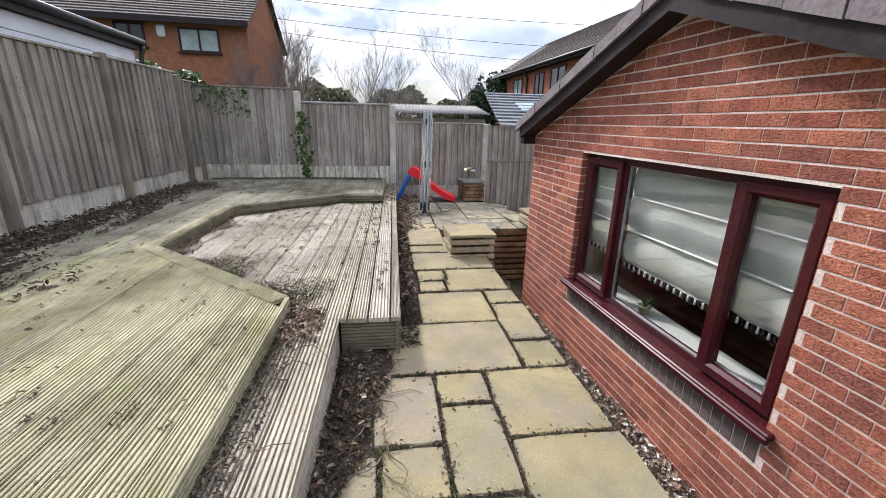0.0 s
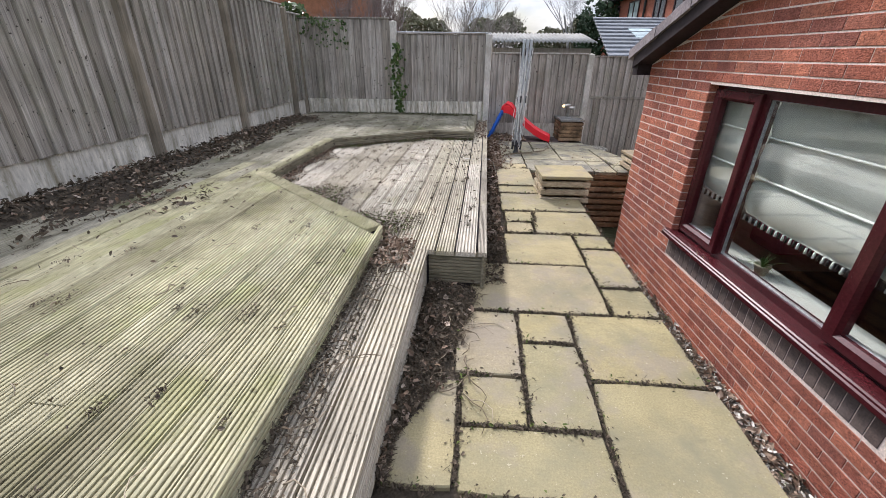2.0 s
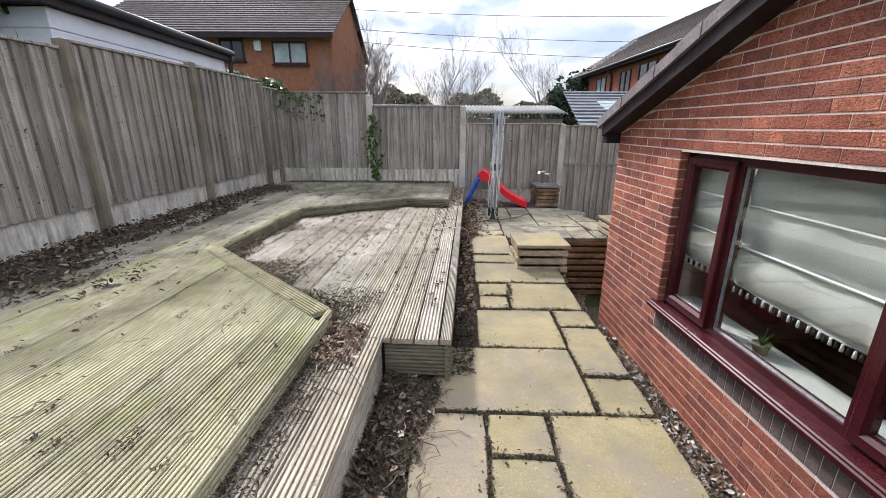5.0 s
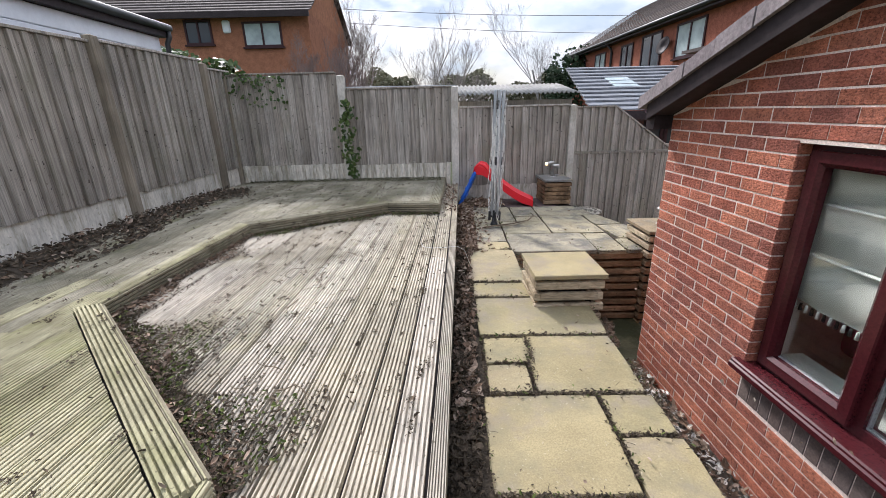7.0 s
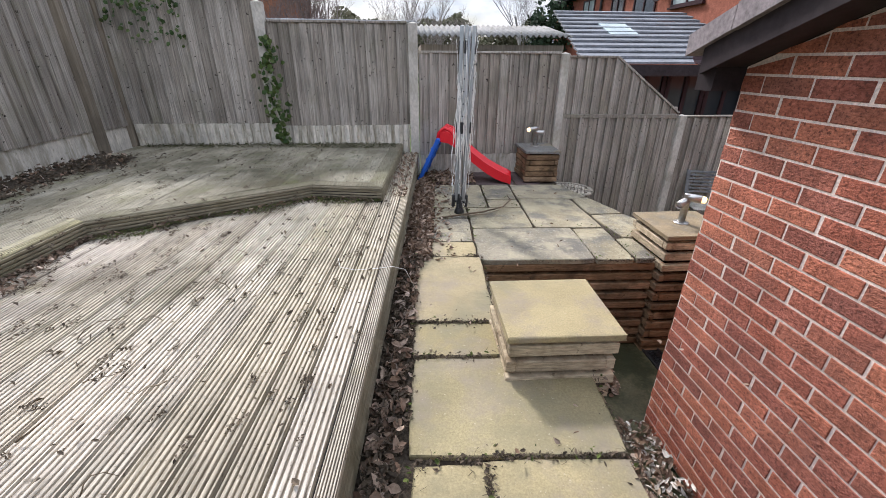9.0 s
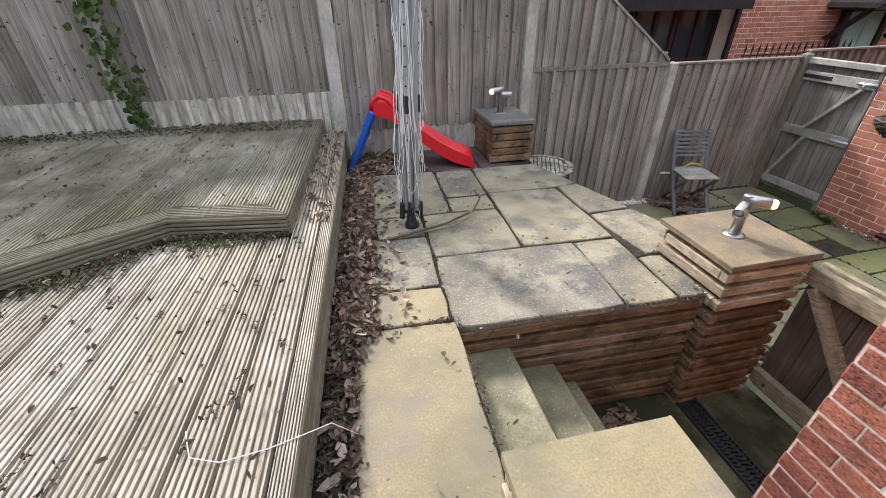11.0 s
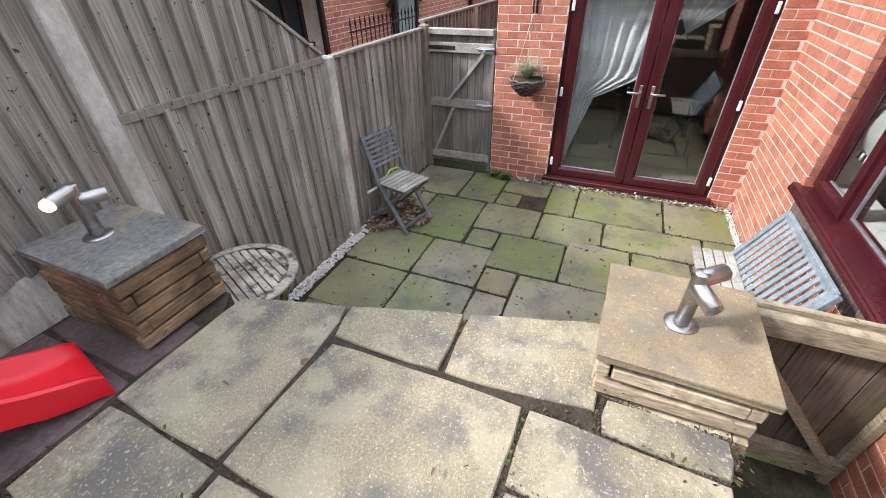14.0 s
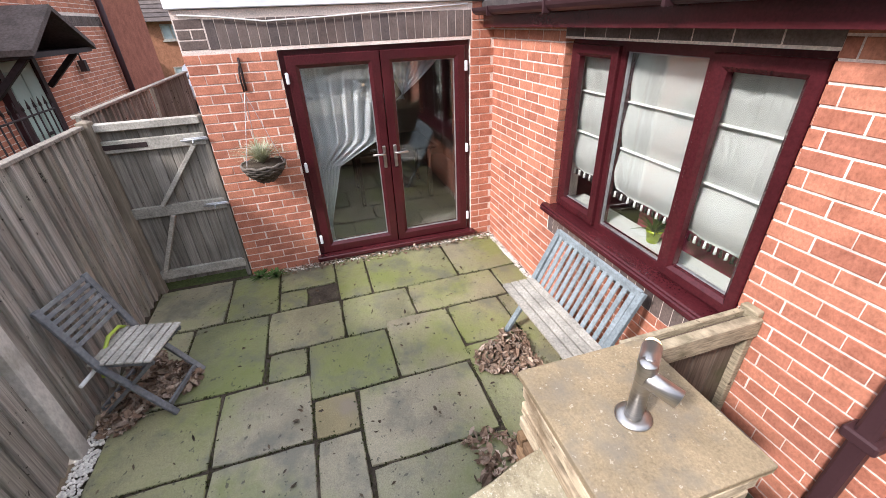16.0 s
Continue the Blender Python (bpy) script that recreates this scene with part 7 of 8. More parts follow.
# long brick house to the side
hr = thing("terrace_house", None, "red brick two-storey house with dark tiles and brown windows", "house")
bm = bmesh.new()
box(bm, 10.0, 18.0, 11.55, 31.0, -1.0, 4.42)
prof = [(10.0, 4.43), (18.0, 4.43), (14.0, 6.9)]
for y in (11.6, 30.8):
    vs = [[bm.verts.new((x, yy, z)) for x, z in prof] for yy in (y, y + 0.2)]
    bm.faces.new(vs[0])
    bm.faces.new(vs[1][::-1])
    for k in range(3):
        bm.faces.new((vs[0][k], vs[1][k], vs[1][(k + 1) % 3], vs[0][(k + 1) % 3]))
part("wall", bm, M_BRICK_FAR, hr)
tiled(hr, (9.6, 31.4, 4.42), (9.6, 11.3, 4.42), (14.0, 11.3, 7.05), (14.0, 31.4, 7.05), 18, M_ROOF)
tiled(hr, (18.4, 11.3, 4.42), (18.4, 31.4, 4.42), (14.0, 31.4, 7.05), (14.0, 11.3, 7.05), 3, M_ROOF)
bm = bmesh.new()
tube(bm, [(9.56, 11.3, 4.40), (9.56, 31.4, 4.40)], 0.07, 8)
part("gutter", bm, M_BLACK, hr, "dark gutter")
bm = bmesh.new()
box(bm, 9.62, 10.0, 11.3, 31.3, 4.26, 4.34)
part("soffit", bm, M_FASCIA, hr)
bm = bmesh.new()
tube(bm, [(9.58, 24.6, 4.38), (9.9, 24.6, 4.05), (9.93, 24.6, 3.9), (9.93, 24.6, -0.9)], 0.06, 8)
part("downpipe", bm, M_BLACK, hr)
for y0, y1, z0, z1 in ((17.3, 19.0, 2.98, 4.15), (20.0, 21.6, 2.72, 4.15), (22.4, 23.6, 2.92, 4.06), (25.4, 26.8, 2.95, 4.05), (28.2, 29.4, 2.95, 4.0)):
    house_window(hr, pose(9.99, y1, z0, 0, 0, -90), y1 - y0, z1 - z0, 1, M_PVC_DARK, M_PANE_PALE if y0 in (17.3, 25.4) else M_GLASS_DARK)
bm = bmesh.new()
lathe(bm, [(0.0, 0.0), (0.2, 0.03), (0.33, 0.10), (0.32, 0.11), (0.19, 0.045), (0.0, 0.015)], 20)
bm.transform(pose(9.85, 19.5, 3.5, 0, -75, 10))
part("satellite_dish", bm, M_FASCIA, hr, "dark satellite dish")

# slate-roofed extension behind the sloping fence
ext = thing("slate_extension", None, "low extension with a grey slate roof and brown windows", "extension")
tiled(ext, (3.95, 10.95, 1.27), (7.35, 10.95, 1.27), (7.35, 14.1, 2.36), (4.35, 14.1, 2.36), 12, M_ROOF_GREY)
bm = bmesh.new()
box(bm, 4.15, 7.3, 11.4, 14.0, -1.0, 0.30)
box(bm, 4.15, 4.9, 11.4, 14.0, 0.30, 1.30)
part("wall", bm, M_BRICK_FAR, ext)
bm = bmesh.new()
box(bm, 3.95, 7.35, 10.90, 10.96, 1.10, 1.28)
part("fascia", bm, M_FASCIA, ext)
bm = bmesh.new()
box(bm, 4.0, 4.12, 11.4, 13.9, -1.0, 1.3)
part("post", bm, M_FASCIA, ext)
for k in range(3):
    house_window(ext, pose(4.95 + k * 0.78, 11.42, 0.32), 0.76, 0.86, 1, M_PVC_DARK, M_GLASS_DARK)
for k in range(3):
    for j in range(7):
        bm = bmesh.new()
        box(bm, 5.05 + k * 0.78, 5.36 + k * 0.78, 11.50, 11.53, 0.46 + j * 0.09, 0.50 + j * 0.09)
        part("shutter_slat", bm, M_FASCIA, ext, "brown shutter slat")
bm = bmesh.new()
vs = [(4.98, 12.35, 1.80), (5.55, 12.35, 1.80), (5.55, 13.05, 2.04), (4.98, 13.05, 2.04)]
roof_slab(bm, *vs, th=0.08)
part("skylight", bm, M_PANE_PALE, ext, "pale glazed skylight")

# neighbouring brick house seen past the gate
nb = thing("neighbour_house", None, "red brick house with a pale green door and dark porch", "house")
bm = bmesh.new()
box(bm, 7.38, 13.75, 11.2, 11.5, -1.0, 2.6)
NB_WALL = part("wall", bm, M_MORTAR, nb)
bm = bmesh.new()
box(bm, 7.36, 13.77, 11.16, 14.0, 2.605, 2.68)
part("roof", bm, M_ROOF, nb)
bm = bmesh.new()
beam(bm, (7.36, 11.14, -0.95), (7.36, 11.14, 1.35), 0.07, 0.07, up=(0, 1, 0))
part("downpipe", bm, M_PVC_DARK, nb, "maroon downpipe")
bm = bmesh.new()
tube(bm, [(13.7, 11.1, -0.95), (13.7, 11.1, 2.6)], 0.06, 8)
part("downpipe", bm, M_PVC_DARK, nb, "maroon downpipe")
bm = bmesh.new()
soft_box(bm, 9.62, 10.42, 11.14, 11.2, -0.95, 1.02, r=0.01)
door = part("door", bm, M_DOORGREEN, nb, "pale green panelled door")
for x in (9.70, 10.06):
    for z0, z1 in ((-0.8, -0.1), (0.05, 0.9)):
        bm = bmesh.new()
        soft_box(bm, x, x + 0.28, 11.125, 11.142, z0, z1, r=0.006)
        part("door_panel", bm, M_DOORGREEN, door)
bm = bmesh.new()
soft_box(bm, 9.98, 10.08, 11.10, 11.14, 0.02, 0.06, r=0.006)
part("letter_plate", bm, M_IRON, door)
bm = bmesh.new()
box(bm, 9.52, 9.62, 11.1, 11.2, -0.95, 1.1)
box(bm, 10.42, 10.52, 11.1, 11.2, -0.95, 1.1)
box(bm, 9.52, 10.52, 11.1, 11.2, 1.02, 1.12)
part("door_frame", bm, M_PVC_DARK, nb)
bm = bmesh.new()
roof_slab(bm, (9.15, 10.45, 1.16), (9.15, 11.2, 1.16), (10.05, 11.2, 1.66), (10.05, 10.45, 1.66), 0.07)
roof_slab(bm, (10.95, 10.45, 1.16), (10.95, 11.2, 1.16), (10.05, 11.2, 1.66), (10.05, 10.45, 1.66), 0.07)
part("porch_roof", bm, M_ROOF, nb, "dark gabled porch roof")
bm = bmesh.new()
box(bm, 9.2, 10.9, 10.5, 11.2, 1.06, 1.12)
part("porch_beam", bm, M_FASCIA, nb)
for x in (9.35, 10.7):
    bm = bmesh.new()
    beam(bm, (x, 11.16, 0.62), (x, 10.65, 1.07), 0.07, 0.07, up=(1, 0, 0))
    part("porch_bracket", bm, M_FASCIA, nb)
lantern = []
bm = bmesh.new()
box(bm, 11.86, 11.96, 11.05, 11.15, 0.72, 0.90)
tube(bm, [(11.91, 11.2, 1.0), (11.91, 11.1, 1.02), (11.91, 11.1, 0.9)], 0.015, 6)
part("lantern", bm, M_IRON, nb, "black wall lantern")

rails = thing("iron_railing", None, "rusty wrought-iron railing with pointed bars beside the fence", "railing")
for z in (-0.1, 0.53):
    bm = bmesh.new()
    tube(bm, [(6.85, 10.35, z), (8.8, 10.35, z)], 0.012, 6)
    part("rail", bm, M_IRON, rails)
for k in range(17):
    x = 6.88 + k * 0.12
    bm = bmesh.new()
    tube(bm, [(x, 10.35, -0.95), (x, 10.35, 0.60)], 0.009, 6)
    tube(bm, [(x, 10.35, 0.60), (x, 10.35, 0.70)], 0.017, 6, 0.002)
    part("bar", bm, M_IRON, rails)
fence_panel((6.46, FY + 0.05), (8.3, FY + 0.05), -0.95, 0.72, label="brown fence panel continuing past the gate")
fence_panel((8.35, FY + 0.05), (10.2, FY + 0.05), -0.95, 0.72, label="brown fence panel continuing past the gate")

# far street: house, fence, car, drive
far = thing("far_house", None, "orange brick house across the street", "house")
bm = bmesh.new()
box(bm, 30, 38, 5.5, 15.1, -1.0, 1.75)
part("wall", bm, M_BRICK_TAN, far)
tiled(far, (29.6, 15.4, 1.72), (29.6, 5.2, 1.72), (34.0, 5.2, 4.2), (34.0, 15.4, 4.2), 12, M_ROOF)
house_window(far, pose(29.98, 14.2, 0.86, 0, 0, -90), 0.95, 0.75, 1, M_SEATWOOD, M_PANE_PALE)
house_window(far, pose(29.98, 14.2, -0.95, 0, 0, -90), 0.85, 0.52, 1, M_SEATWOOD, M_PANE_PALE)
bm = bmesh.new()
box(bm, 14, 60, 2, 11.9, -0.98, -0.972)
structure(part("road", bm, M_ASPHALT), "grey asphalt drive in front of the far house", "road")
fence_panel((26.0, 16.8), (29.8, 15.4), -0.95, 0.35, label="pale orange timber fence by the far house")


def parked_car(m):
    t = thing("parked_car", m, "white parked car on the drive", "car")
    bm = bmesh.new()
    side = [(0, 0.35), (0.05, 0.72), (0.55, 0.82), (1.1, 1.32), (2.6, 1.36), (3.3, 0.92), (4.1, 0.80), (4.2, 0.35), (3.6, 0.2), (0.5, 0.2)]
    a, b = [bm.verts.new((x, -0.85, z)) for x, z in side], [bm.verts.new((x, 0.85, z)) for x, z in side]
    bm.faces.new(a)
    bm.faces.new(b[::-1])
    for k in range(len(side)):
        bm.faces.new((a[k], b[k], b[(k + 1) % len(side)], a[(k + 1) % len(side)]))
    bmesh.ops.bevel(bm, geom=bm.edges[:], offset=0.06, segments=3, affect="EDGES")
    part("body", bm, M_CARPAINT, t)
    bm = bmesh.new()
    roof_slab(bm, (0.62, -0.66, 0.90), (0.62, 0.66, 0.90), (1.07, 0.60, 1.29), (1.07, -0.60, 1.29), 0.03)
    part("rear_window", bm, M_GLASS_DARK, t)
    for y in (-0.72, 0.72):
        bm = bmesh.new()
        soft_box(bm, -0.02, 0.3, y - 0.14, y + 0.14, 0.62, 0.78, r=0.03)
        part("tail_light", bm, M_TAIL, t, "red tail light")
    for x in (0.8, 3.4):
        for y in (-0.8, 0.8):
            bm = bmesh.new()
            tube(bm, [(x, y - 0.09, 0.31), (x, y + 0.09, 0.31)], 0.31, 20)
            tyre = part("tyre", bm, M_BLACK, t)
            bm = bmesh.new()
            tube(bm, [(x, y - 0.1, 0.31), (x, y + 0.1, 0.31)], 0.19, 14)
            part("rim", bm, M_GALV, tyre)
    return t


parked_car(pose(17.8, 10.5, -0.972, 0, 0, -8))

# corrugated shed roof behind the fence
shed = thing("garden_shed", None, "shed with a mossy corrugated roof behind the fence", "shed")
bm = bmesh.new()
n = 260
rows = []
for dz in (0.0, -0.008):
    for y, z in ((9.28, 1.60), (10.7, 1.80)):
        rows.append([bm.verts.new((1.17 + 1.92 * k / n + (0.10 if y > 10 else 0) * k / n, y, z + dz + 0.014 * math.sin(k * math.pi * 2 / 10))) for k in range(n + 1)])
for k in range(n):
    bm.faces.new((rows[0][k], rows[0][k + 1], rows[1][k + 1], rows[1][k])).smooth = True
    bm.faces.new((rows[3][k], rows[3][k + 1], rows[2][k + 1], rows[2][k])).smooth = True
    bm.faces.new((rows[0][k + 1], rows[0][k], rows[2][k], rows[2][k + 1]))
    bm.faces.new((rows[1][k], rows[1][k + 1], rows[3][k + 1], rows[3][k]))
part("corrugated_roof", bm, M_CORR, shed, "mossy grey corrugated sheet")
bm = bmesh.new()
box(bm, 1.22, 3.02, 9.38, 10.8, -0.95, 1.50)
part("wall", bm, M_WOODPOST, shed)
bm = bmesh.new()
beam(bm, (-0.52, 9.2, 1.735), (1.15, 9.2, 1.725), 0.10, 0.02)
tagged(part("metal_flashing", bm, M_GALV), "pale metal strip along the fence top", "flashing")

# wires across the sky
for (xa, za), (xb, zb) in (((-15.0, 10.1), (25.0, 9.4)), ((-15.0, 9.0), (25.0, 7.5)), ((-15.0, 8.3), (25.0, 6.2))):
    bm = bmesh.new()
    pts = [(xa + (xb - xa) * k / 10, 35.0, za + (zb - za) * k / 10 - 0.5 * math.sin(math.pi * k / 10)) for k in range(11)]
    tube(bm, pts, 0.016, 5)
    tagged(part("overhead_wire", bm, M_IRON), "thin overhead wire crossing the sky", "wire", "overhead wires")


# ---- trees ----
def bare_tree(x, y, z, height, spread, material, seed, label, trunk_r=0.12, depth=5, droop=0.0, fork=0.25, twig_r=0.0035):
    r2 = random.Random(seed)
    t = thing("bare_tree", pose(x, y, z), label, "tree", "bare winter trees")
    trunk, crown = bmesh.new(), bmesh.new()

    def grow(bm, p, d, length, r, level):
        pts, q, dd = [p], p, d
        n = 4
        for _ in range(n):
            dd = (dd + Vector((r2.gauss(0, 0.10), r2.gauss(0, 0.10), r2.gauss(0.02, 0.06) - droop * (level > 2)))).normalized()
            q = q + dd * (length / n)
            pts.append(q)
        tube(bm, pts, r * 0.7, 6 if level == 0 else 4 if level < 3 else 3, max(twig_r * 0.7, r * 0.55), cap=False)
        if level >= depth:
            return
        kids = (7 if level == 0 else 4) if level < depth - 1 else 5
        for k in range(kids):
            s = r2.uniform(fork, 1.0) if level == 0 else r2.uniform(0.25, 1.0)
            i = min(n - 1, int(s * n))
            base = pts[i].lerp(pts[i + 1], s * n - i)
            out = Vector((r2.gauss(0, 1), r2.gauss(0, 1), 0)).normalized()
            nd = (dd * r2.uniform(0.5, 1.0) + out * spread * r2.uniform(0.5, 1.1) + Vector((0, 0, 0.25))).normalized()
            grow(crown, base, nd, length * r2.uniform(0.45, 0.72), max(twig_r, r * 0.4), level + 1)

    grow(trunk, Vector((0, 0, 0)), Vector((0, 0, 1)), height * 0.62, trunk_r, 0)
    part("trunk", trunk, material, t)
    part("crown", crown, material, t)
    return t


bare_tree(-3.9, 26, -1, 7.27, 0.50, M_BARK, 1, "bare brown tree with fine upright twigs", 0.13)
bare_tree(-2.2, 27, -1, 6.66, 0.50, M_BARK, 12, "bare brown tree with fine upright twigs", 0.12)
bare_tree(0.3, 29, -1, 5.89, 0.50, M_BARK, 2, "bare brown tree with spreading twigs", 0.12)
bare_tree(1.8, 28, -1, 5.18, 0.50, M_BARK, 3, "bare brown tree with spreading twigs", 0.10)
bare_tree(3.2, 31, -1, 4.95, 0.50, M_BARK, 4, "bare brown tree with spreading twigs", 0.10)
bare_tree(8.6, 31, -1, 7.89, 0.50, M_BIRCH, 5, "tall pale bare birch with drooping twigs", 0.11, 5, 0.06, 0.2, 0.0035)
bare_tree(-3, 17.5, -1, 4.34, 0.50, M_BARK_RED, 6, "bushy reddish bare tree beside the house", 0.09, 5, 0.0, 0.2, 0.004)
bare_tree(-2.1, 18.5, -1, 4.18, 0.50, M_BARK_RED, 7, "bushy reddish bare tree beside the house", 0.09, 5, 0.0, 0.2, 0.004)
bare_tree(-4.3, 18.6, -1, 4.18, 0.50, M_BARK_RED, 8, "bushy reddish bare tree beside the house", 0.09, 5, 0.0, 0.2, 0.004)


def leafy_mass(x0, x1, y, z0, tops, n, size, seed):
    def gen(r2):
        for _ in range(n):
            s = r2.random()
            top = tops[0] + (tops[1] - tops[0]) * s + 0.5 * math.sin(s * 17 + seed) + 0.3 * math.sin(s * 41)
            yield Vector((x0 + (x1 - x0) * s, y + r2.gauss(0, 0.6), z0 + (top - z0) * r2.random() ** 0.6)), (0, -0.7, 0.6)
    return gen


ivy("far_hedge", "far evergreen shrubs along the horizon", leafy_mass(-6, 10, 33, 0.0, (3.6, 3.2), 9000, 0.16, 4), 1.0 * 0.14, 4, M_FIELD)
ivy("far_shrub", "dark evergreen bush behind the shed", leafy_mass(8.0, 10.2, 29, 0.0, (3.6, 4.3), 2200, 0.12, 5), 0.12, 5, M_CONIFER)


def conifer_cloud(r2):
    for _ in range(5200):
        a = r2.random()
        y = 3.0 + 2.7 * a
        top = 3.6 - 0.7 * a
        yield Vector((-3.9 + r2.gauss(0, 0.35), y + r2.gauss(0, 0.2), 1.6 + (top - 1.6) * r2.random())), (0.6, -0.3, 0.6)


ivy("conifer", "dark evergreen tree rising behind the tall fence", conifer_cloud, 0.055, 6, M_CONIFER)
bare_tree(24, 17.5, -1, 5.42, 0.50, M_BARK, 9, "bare tree beyond the far street", 0.12)
bare_tree(26, 19, -1, 6.19, 0.50, M_BARK, 10, "bare tree beyond the far street", 0.12)

# ---- brickwork, one brick at a time ----
BRICKS = {}


def brick_mesh(length, height, material):
    key = (round(length, 2), round(height, 3), material.name)
    if key not in BRICKS:
        bm = bmesh.new()
        l, c, h = key[0] / 2, 0.0025, height / 2
        back = [bm.verts.new((x, 0.004, z)) for x, z in ((-l, -h), (l, -h), (l, h), (-l, h))]
        mid = [bm.verts.new((x, -0.0016, z)) for x, z in ((-l, -h), (l, -h), (l, h), (-l, h))]
        front = [bm.verts.new((x, -0.0036, z)) for x, z in ((-l + c, -h + c), (l - c, -h + c), (l - c, h - c), (-l + c, h - c))]
        for a, b in ((back, mid), (mid, front)):
            for k in range(4):
                bm.faces.new((a[k], a[(k + 1) % 4], b[(k + 1) % 4], b[k]))
        bm.faces.new(front)
        BRICKS[key] = mesh_of("brick", bm, material)
    return BRICKS[key]


def brickwork(wall, m, length, z0, courses, holes, top, near, stuff_label, material=M_BRICK):
    """m: frame with x along the wall, -y outwards. near: stretch (x0, x1, z0, z1) whose bricks are separate."""
    verts, faces, count = [], [], 0
    for k in range(courses):
        za, zb = z0 + k * 0.075 + 0.005, z0 + k * 0.075 + 0.070
        x = -0.1125 if k % 2 else 0.0
        while x < length:
            spans = [(max(0.0, x + 0.005), min(length, x + 0.22))]
            x += 0.225
            for h0, h1, hz0, hz1 in holes:
                if zb > hz0 + 0.01 and za < hz1 - 0.01:
                    nxt = []
                    for a, b in spans:
                        if b <= h0 or a >= h1:
                            nxt.append((a, b))
                        else:
                            nxt += [(a, min(b, h0)), (max(a, h1), b)]
                    spans = nxt
            for a, b in spans:
                ta, tb = top(a), top(b)
                if b - a < 0.03 or max(ta, tb) < za + 0.012:
                    continue
                if min(ta, tb) < zb:
                    base = len(verts)
                    cut = ((a, za), (b, za), (b, max(za + 0.001, min(zb, tb))), (a, max(za + 0.001, min(zb, ta))))
                    verts += [m @ Vector((x, y, z)) for y in (0.004, -0.0036) for x, z in cut]
                    faces += [[base + q for q in f] for f in ((4, 5, 6, 7), (0, 1, 5, 4), (1, 2, 6, 5), (2, 3, 7, 6), (3, 0, 4, 7))]
                    continue
                c, zc = (a + b) / 2, (za + zb) / 2
                loc = m @ Matrix.Translation((c, rng.uniform(-0.001, 0.001), zc)) @ Matrix.Rotation(rng.uniform(-0.004, 0.004), 4, "Y")
                me = brick_mesh(b - a, zb - za, material)
                if near[0] < c < near[1] and near[2] < zc < near[3] and count < 298:
                    count += 1
                    piece("brick", me, loc, wall)
                else:
                    base = len(verts)
                    verts += [loc @ v.co for v in me.vertices]
                    faces += [[base + i for i in p.vertices] for p in me.polygons]
    if verts:
        me = bpy.data.meshes.new("brick_courses")
        me.from_pydata(verts, [], faces)
        me.materials.append(material)
        ob = new("brick_courses", me)
        ob.parent = wall
        tagged(ob, stuff_label, kind="stuff")


def soldiers(wall, m, x0, x1, z0, z1, material):
    n = int((x1 - x0) / 0.075)
    for k in range(n):
        c = x0 + (x1 - x0) * (k + 0.5) / n
        piece("soldier_brick", brick_mesh(0.07, z1 - z0, material), m @ Matrix.Translation((c, 0, (z0 + z1) / 2)), wall)


MA = pose(AX, BY, 0, 0, 0, TO_WEST)
la = BY - A_END
SILL_A = (BY - A_WIN[1], BY - A_WIN[0])
brickwork(WALL_A, MA, la, -0.98, 44, [(SILL_A[0], SILL_A[1], A_WIN[2] - 0.235, A_WIN[3])], lambda x: gable_top(BY - x) - 0.01, (0.0, 1.05, -0.98, 1.3), "rows of red bricks", M_BRICK_RUSTIC)
soldiers(WALL_A, MA, SILL_A[0] + 0.01, SILL_A[1] - 0.01, A_WIN[2] - 0.225, A_WIN[2] - 0.045, M_BRICK_BROWN)
MB = pose(DX, BY, 0, 0, 0, TO_SOUTH)
SILL_B = (DX - B_WIN[1], DX - B_WIN[0])
brickwork(WALL_B, MB, DX - AX, -0.98, 30, [(SILL_B[0], SILL_B[1], B_WIN[2] - 0.235, B_WIN[3] + 0.085)], lambda x: 1.26, (0.0, 3.9, -0.98, 1.3), "rows of orange-red bricks")
soldiers(WALL_B, MB, SILL_B[0] + 0.01, SILL_B[1] - 0.01, B_WIN[2] - 0.225, B_WIN[2] - 0.045, M_BRICK_BROWN)
for k in range(8):
    piece("brick", brick_mesh(0.2, 0.06, M_BRICK_BROWN), MB @ Matrix.Translation((SILL_B[0] + 0.105 + k * 0.209, 0, B_WIN[3] + 0.043)), WALL_B)
MD = pose(DX, D_END, 0, 0, 0, TO_WEST)
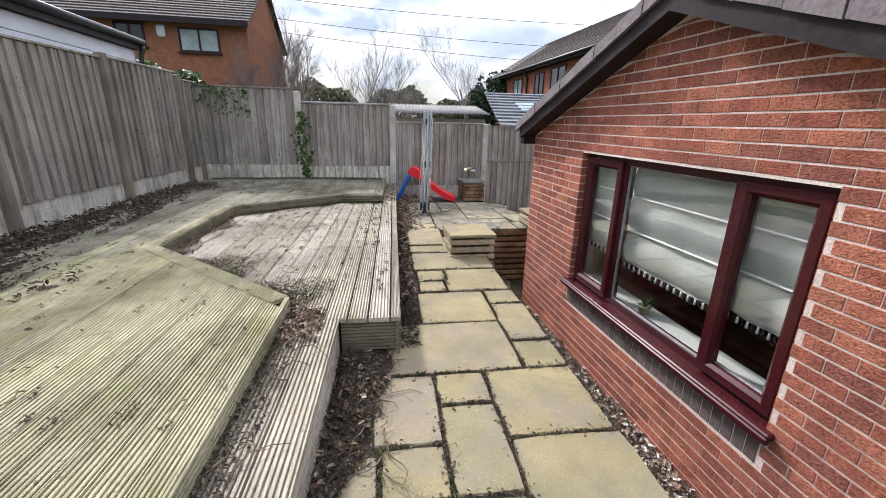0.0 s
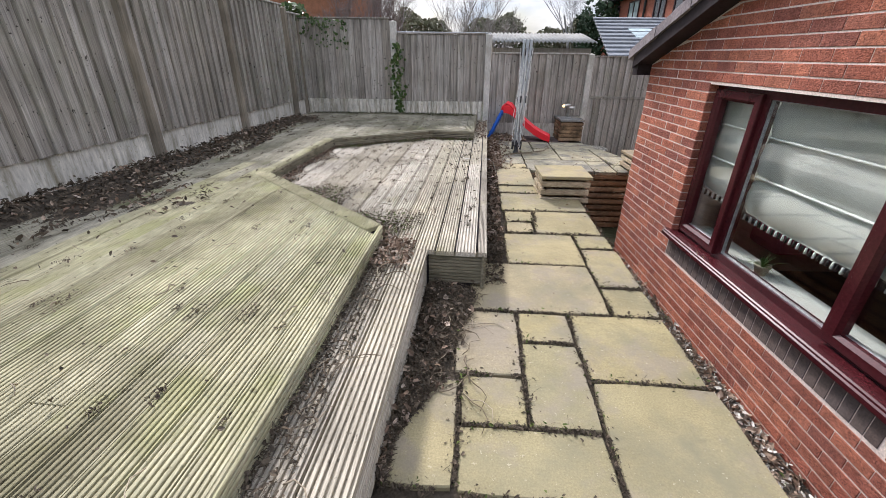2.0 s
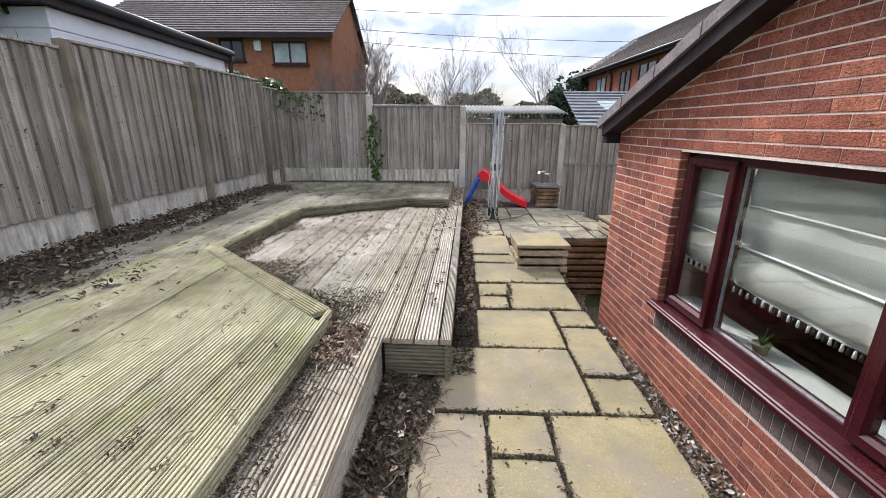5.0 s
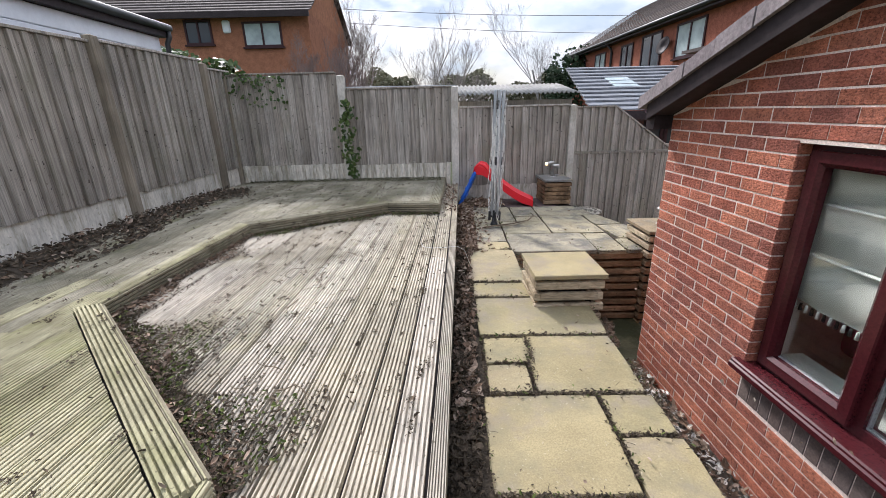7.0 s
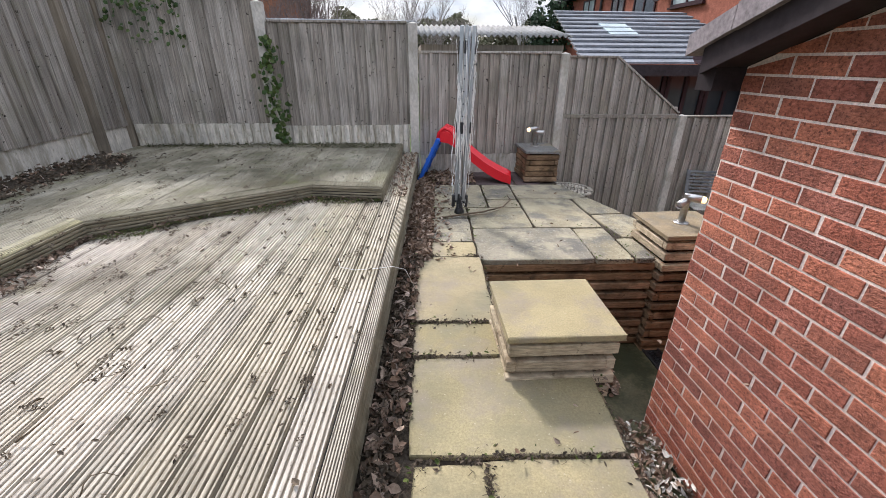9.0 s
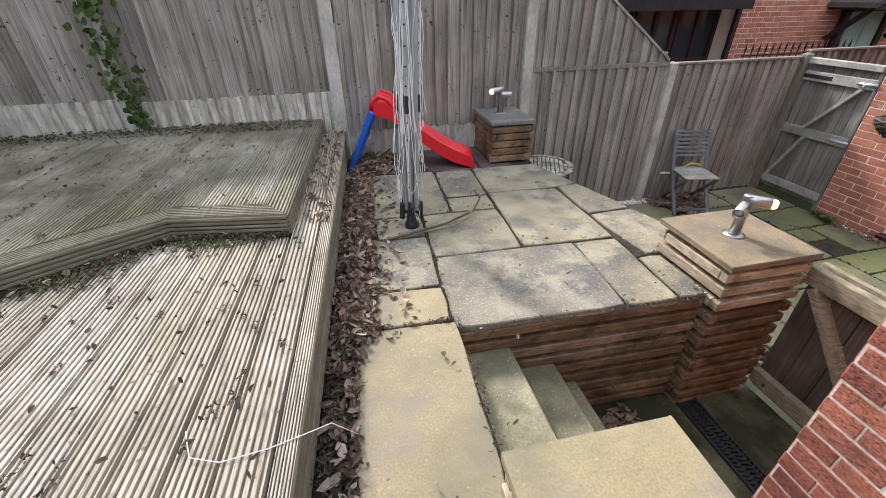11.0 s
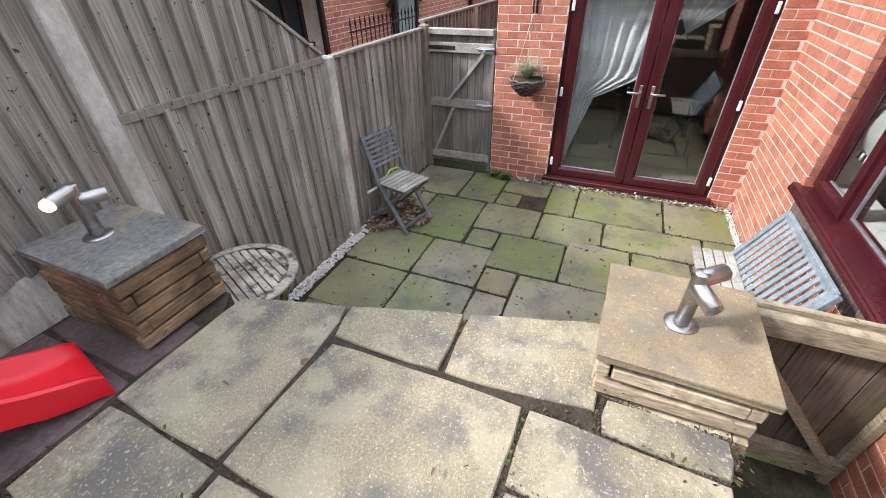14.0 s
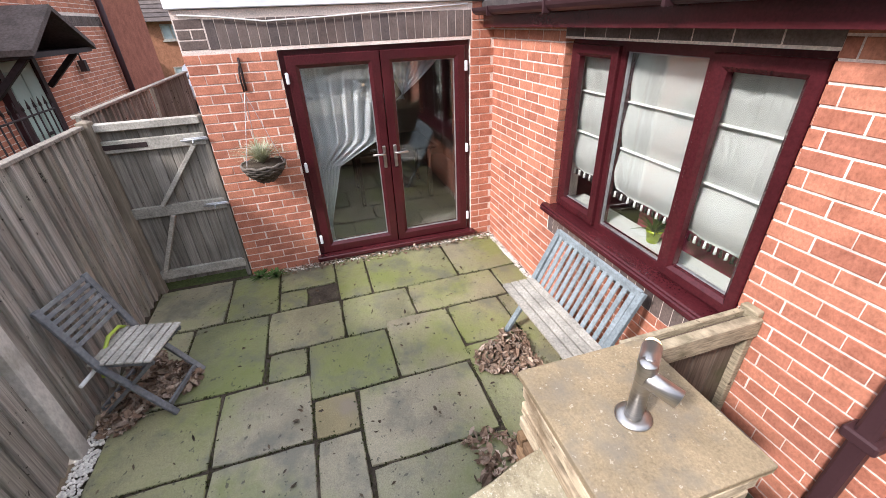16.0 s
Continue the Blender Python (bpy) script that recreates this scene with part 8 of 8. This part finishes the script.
D_HOLE = (D_END - D_DOOR[1], D_END - D_DOOR[0])
brickwork(WALL_D, MD, D_END - BY, -0.98, 32, [(D_HOLE[0], D_HOLE[1], -1.0, D_DOOR[3] + 0.02), (0.0, D_HOLE[1] + 0.02, D_DOOR[3] + 0.005, 1.37)], lambda x: 1.43, (0.0, 2.7, -0.98, 1.5), "rows of orange-red bricks")
soldiers(WALL_D, MD, 0.21, D_HOLE[1] + 0.01, D_DOOR[3] + 0.03, D_DOOR[3] + 0.235, M_BRICK_BROWN)
for k in range(3):
    for j in range(2 if k % 2 else 1):
        piece("soldier_brick", brick_mesh(0.19 if k % 2 == 0 else 0.09, 0.062, M_BRICK_BROWN), MD @ Matrix.Translation((0.105 if k % 2 == 0 else 0.055 + 0.1 * j, 0, D_DOOR[3] + 0.065 + k * 0.072)), WALL_D)
brickwork(NB_WALL, pose(7.38, 11.2, 0), 6.37, -0.98, 47, [(2.14, 3.14, -1.0, 1.12), (0.0, 6.4, 1.42, 1.60)], lambda x: 2.58, (0, 0, 0, 0), "rows of red bricks")
verts_n = bmesh.new()
for k in range(84):
    box(verts_n, 7.385 + k * 0.0758, 7.385 + k * 0.0758 + 0.064, 11.191, 11.205, 1.43, 1.595)
part("soldier_band", verts_n, M_BRICK_BROWN, NB_WALL, "band of brown upright bricks")


def reveal(wall, m, x, z0, z1, depth, side, material):
    """Bricks lining the side of an opening; side is the way they face along the wall."""
    k = 0
    z = -0.98
    while z < z1:
        za, zb = max(z0, z + 0.005), min(z1, z + 0.070)
        if zb - za > 0.02:
            bm = bmesh.new()
            box(bm, min(x, x + side * 0.006), max(x, x + side * 0.006), 0.002, depth, za, zb)
            part("brick", bm, material, wall, m=m)
        z += 0.075


for wall, m, hole, zz, material in ((WALL_A, MA, SILL_A, A_WIN[2:], M_BRICK_RUSTIC), (WALL_B, MB, SILL_B, B_WIN[2:], M_BRICK)):
    reveal(wall, m, hole[0], zz[0], zz[1], 0.09, 1, material)
    reveal(wall, m, hole[1], zz[0], zz[1], 0.09, -1, material)
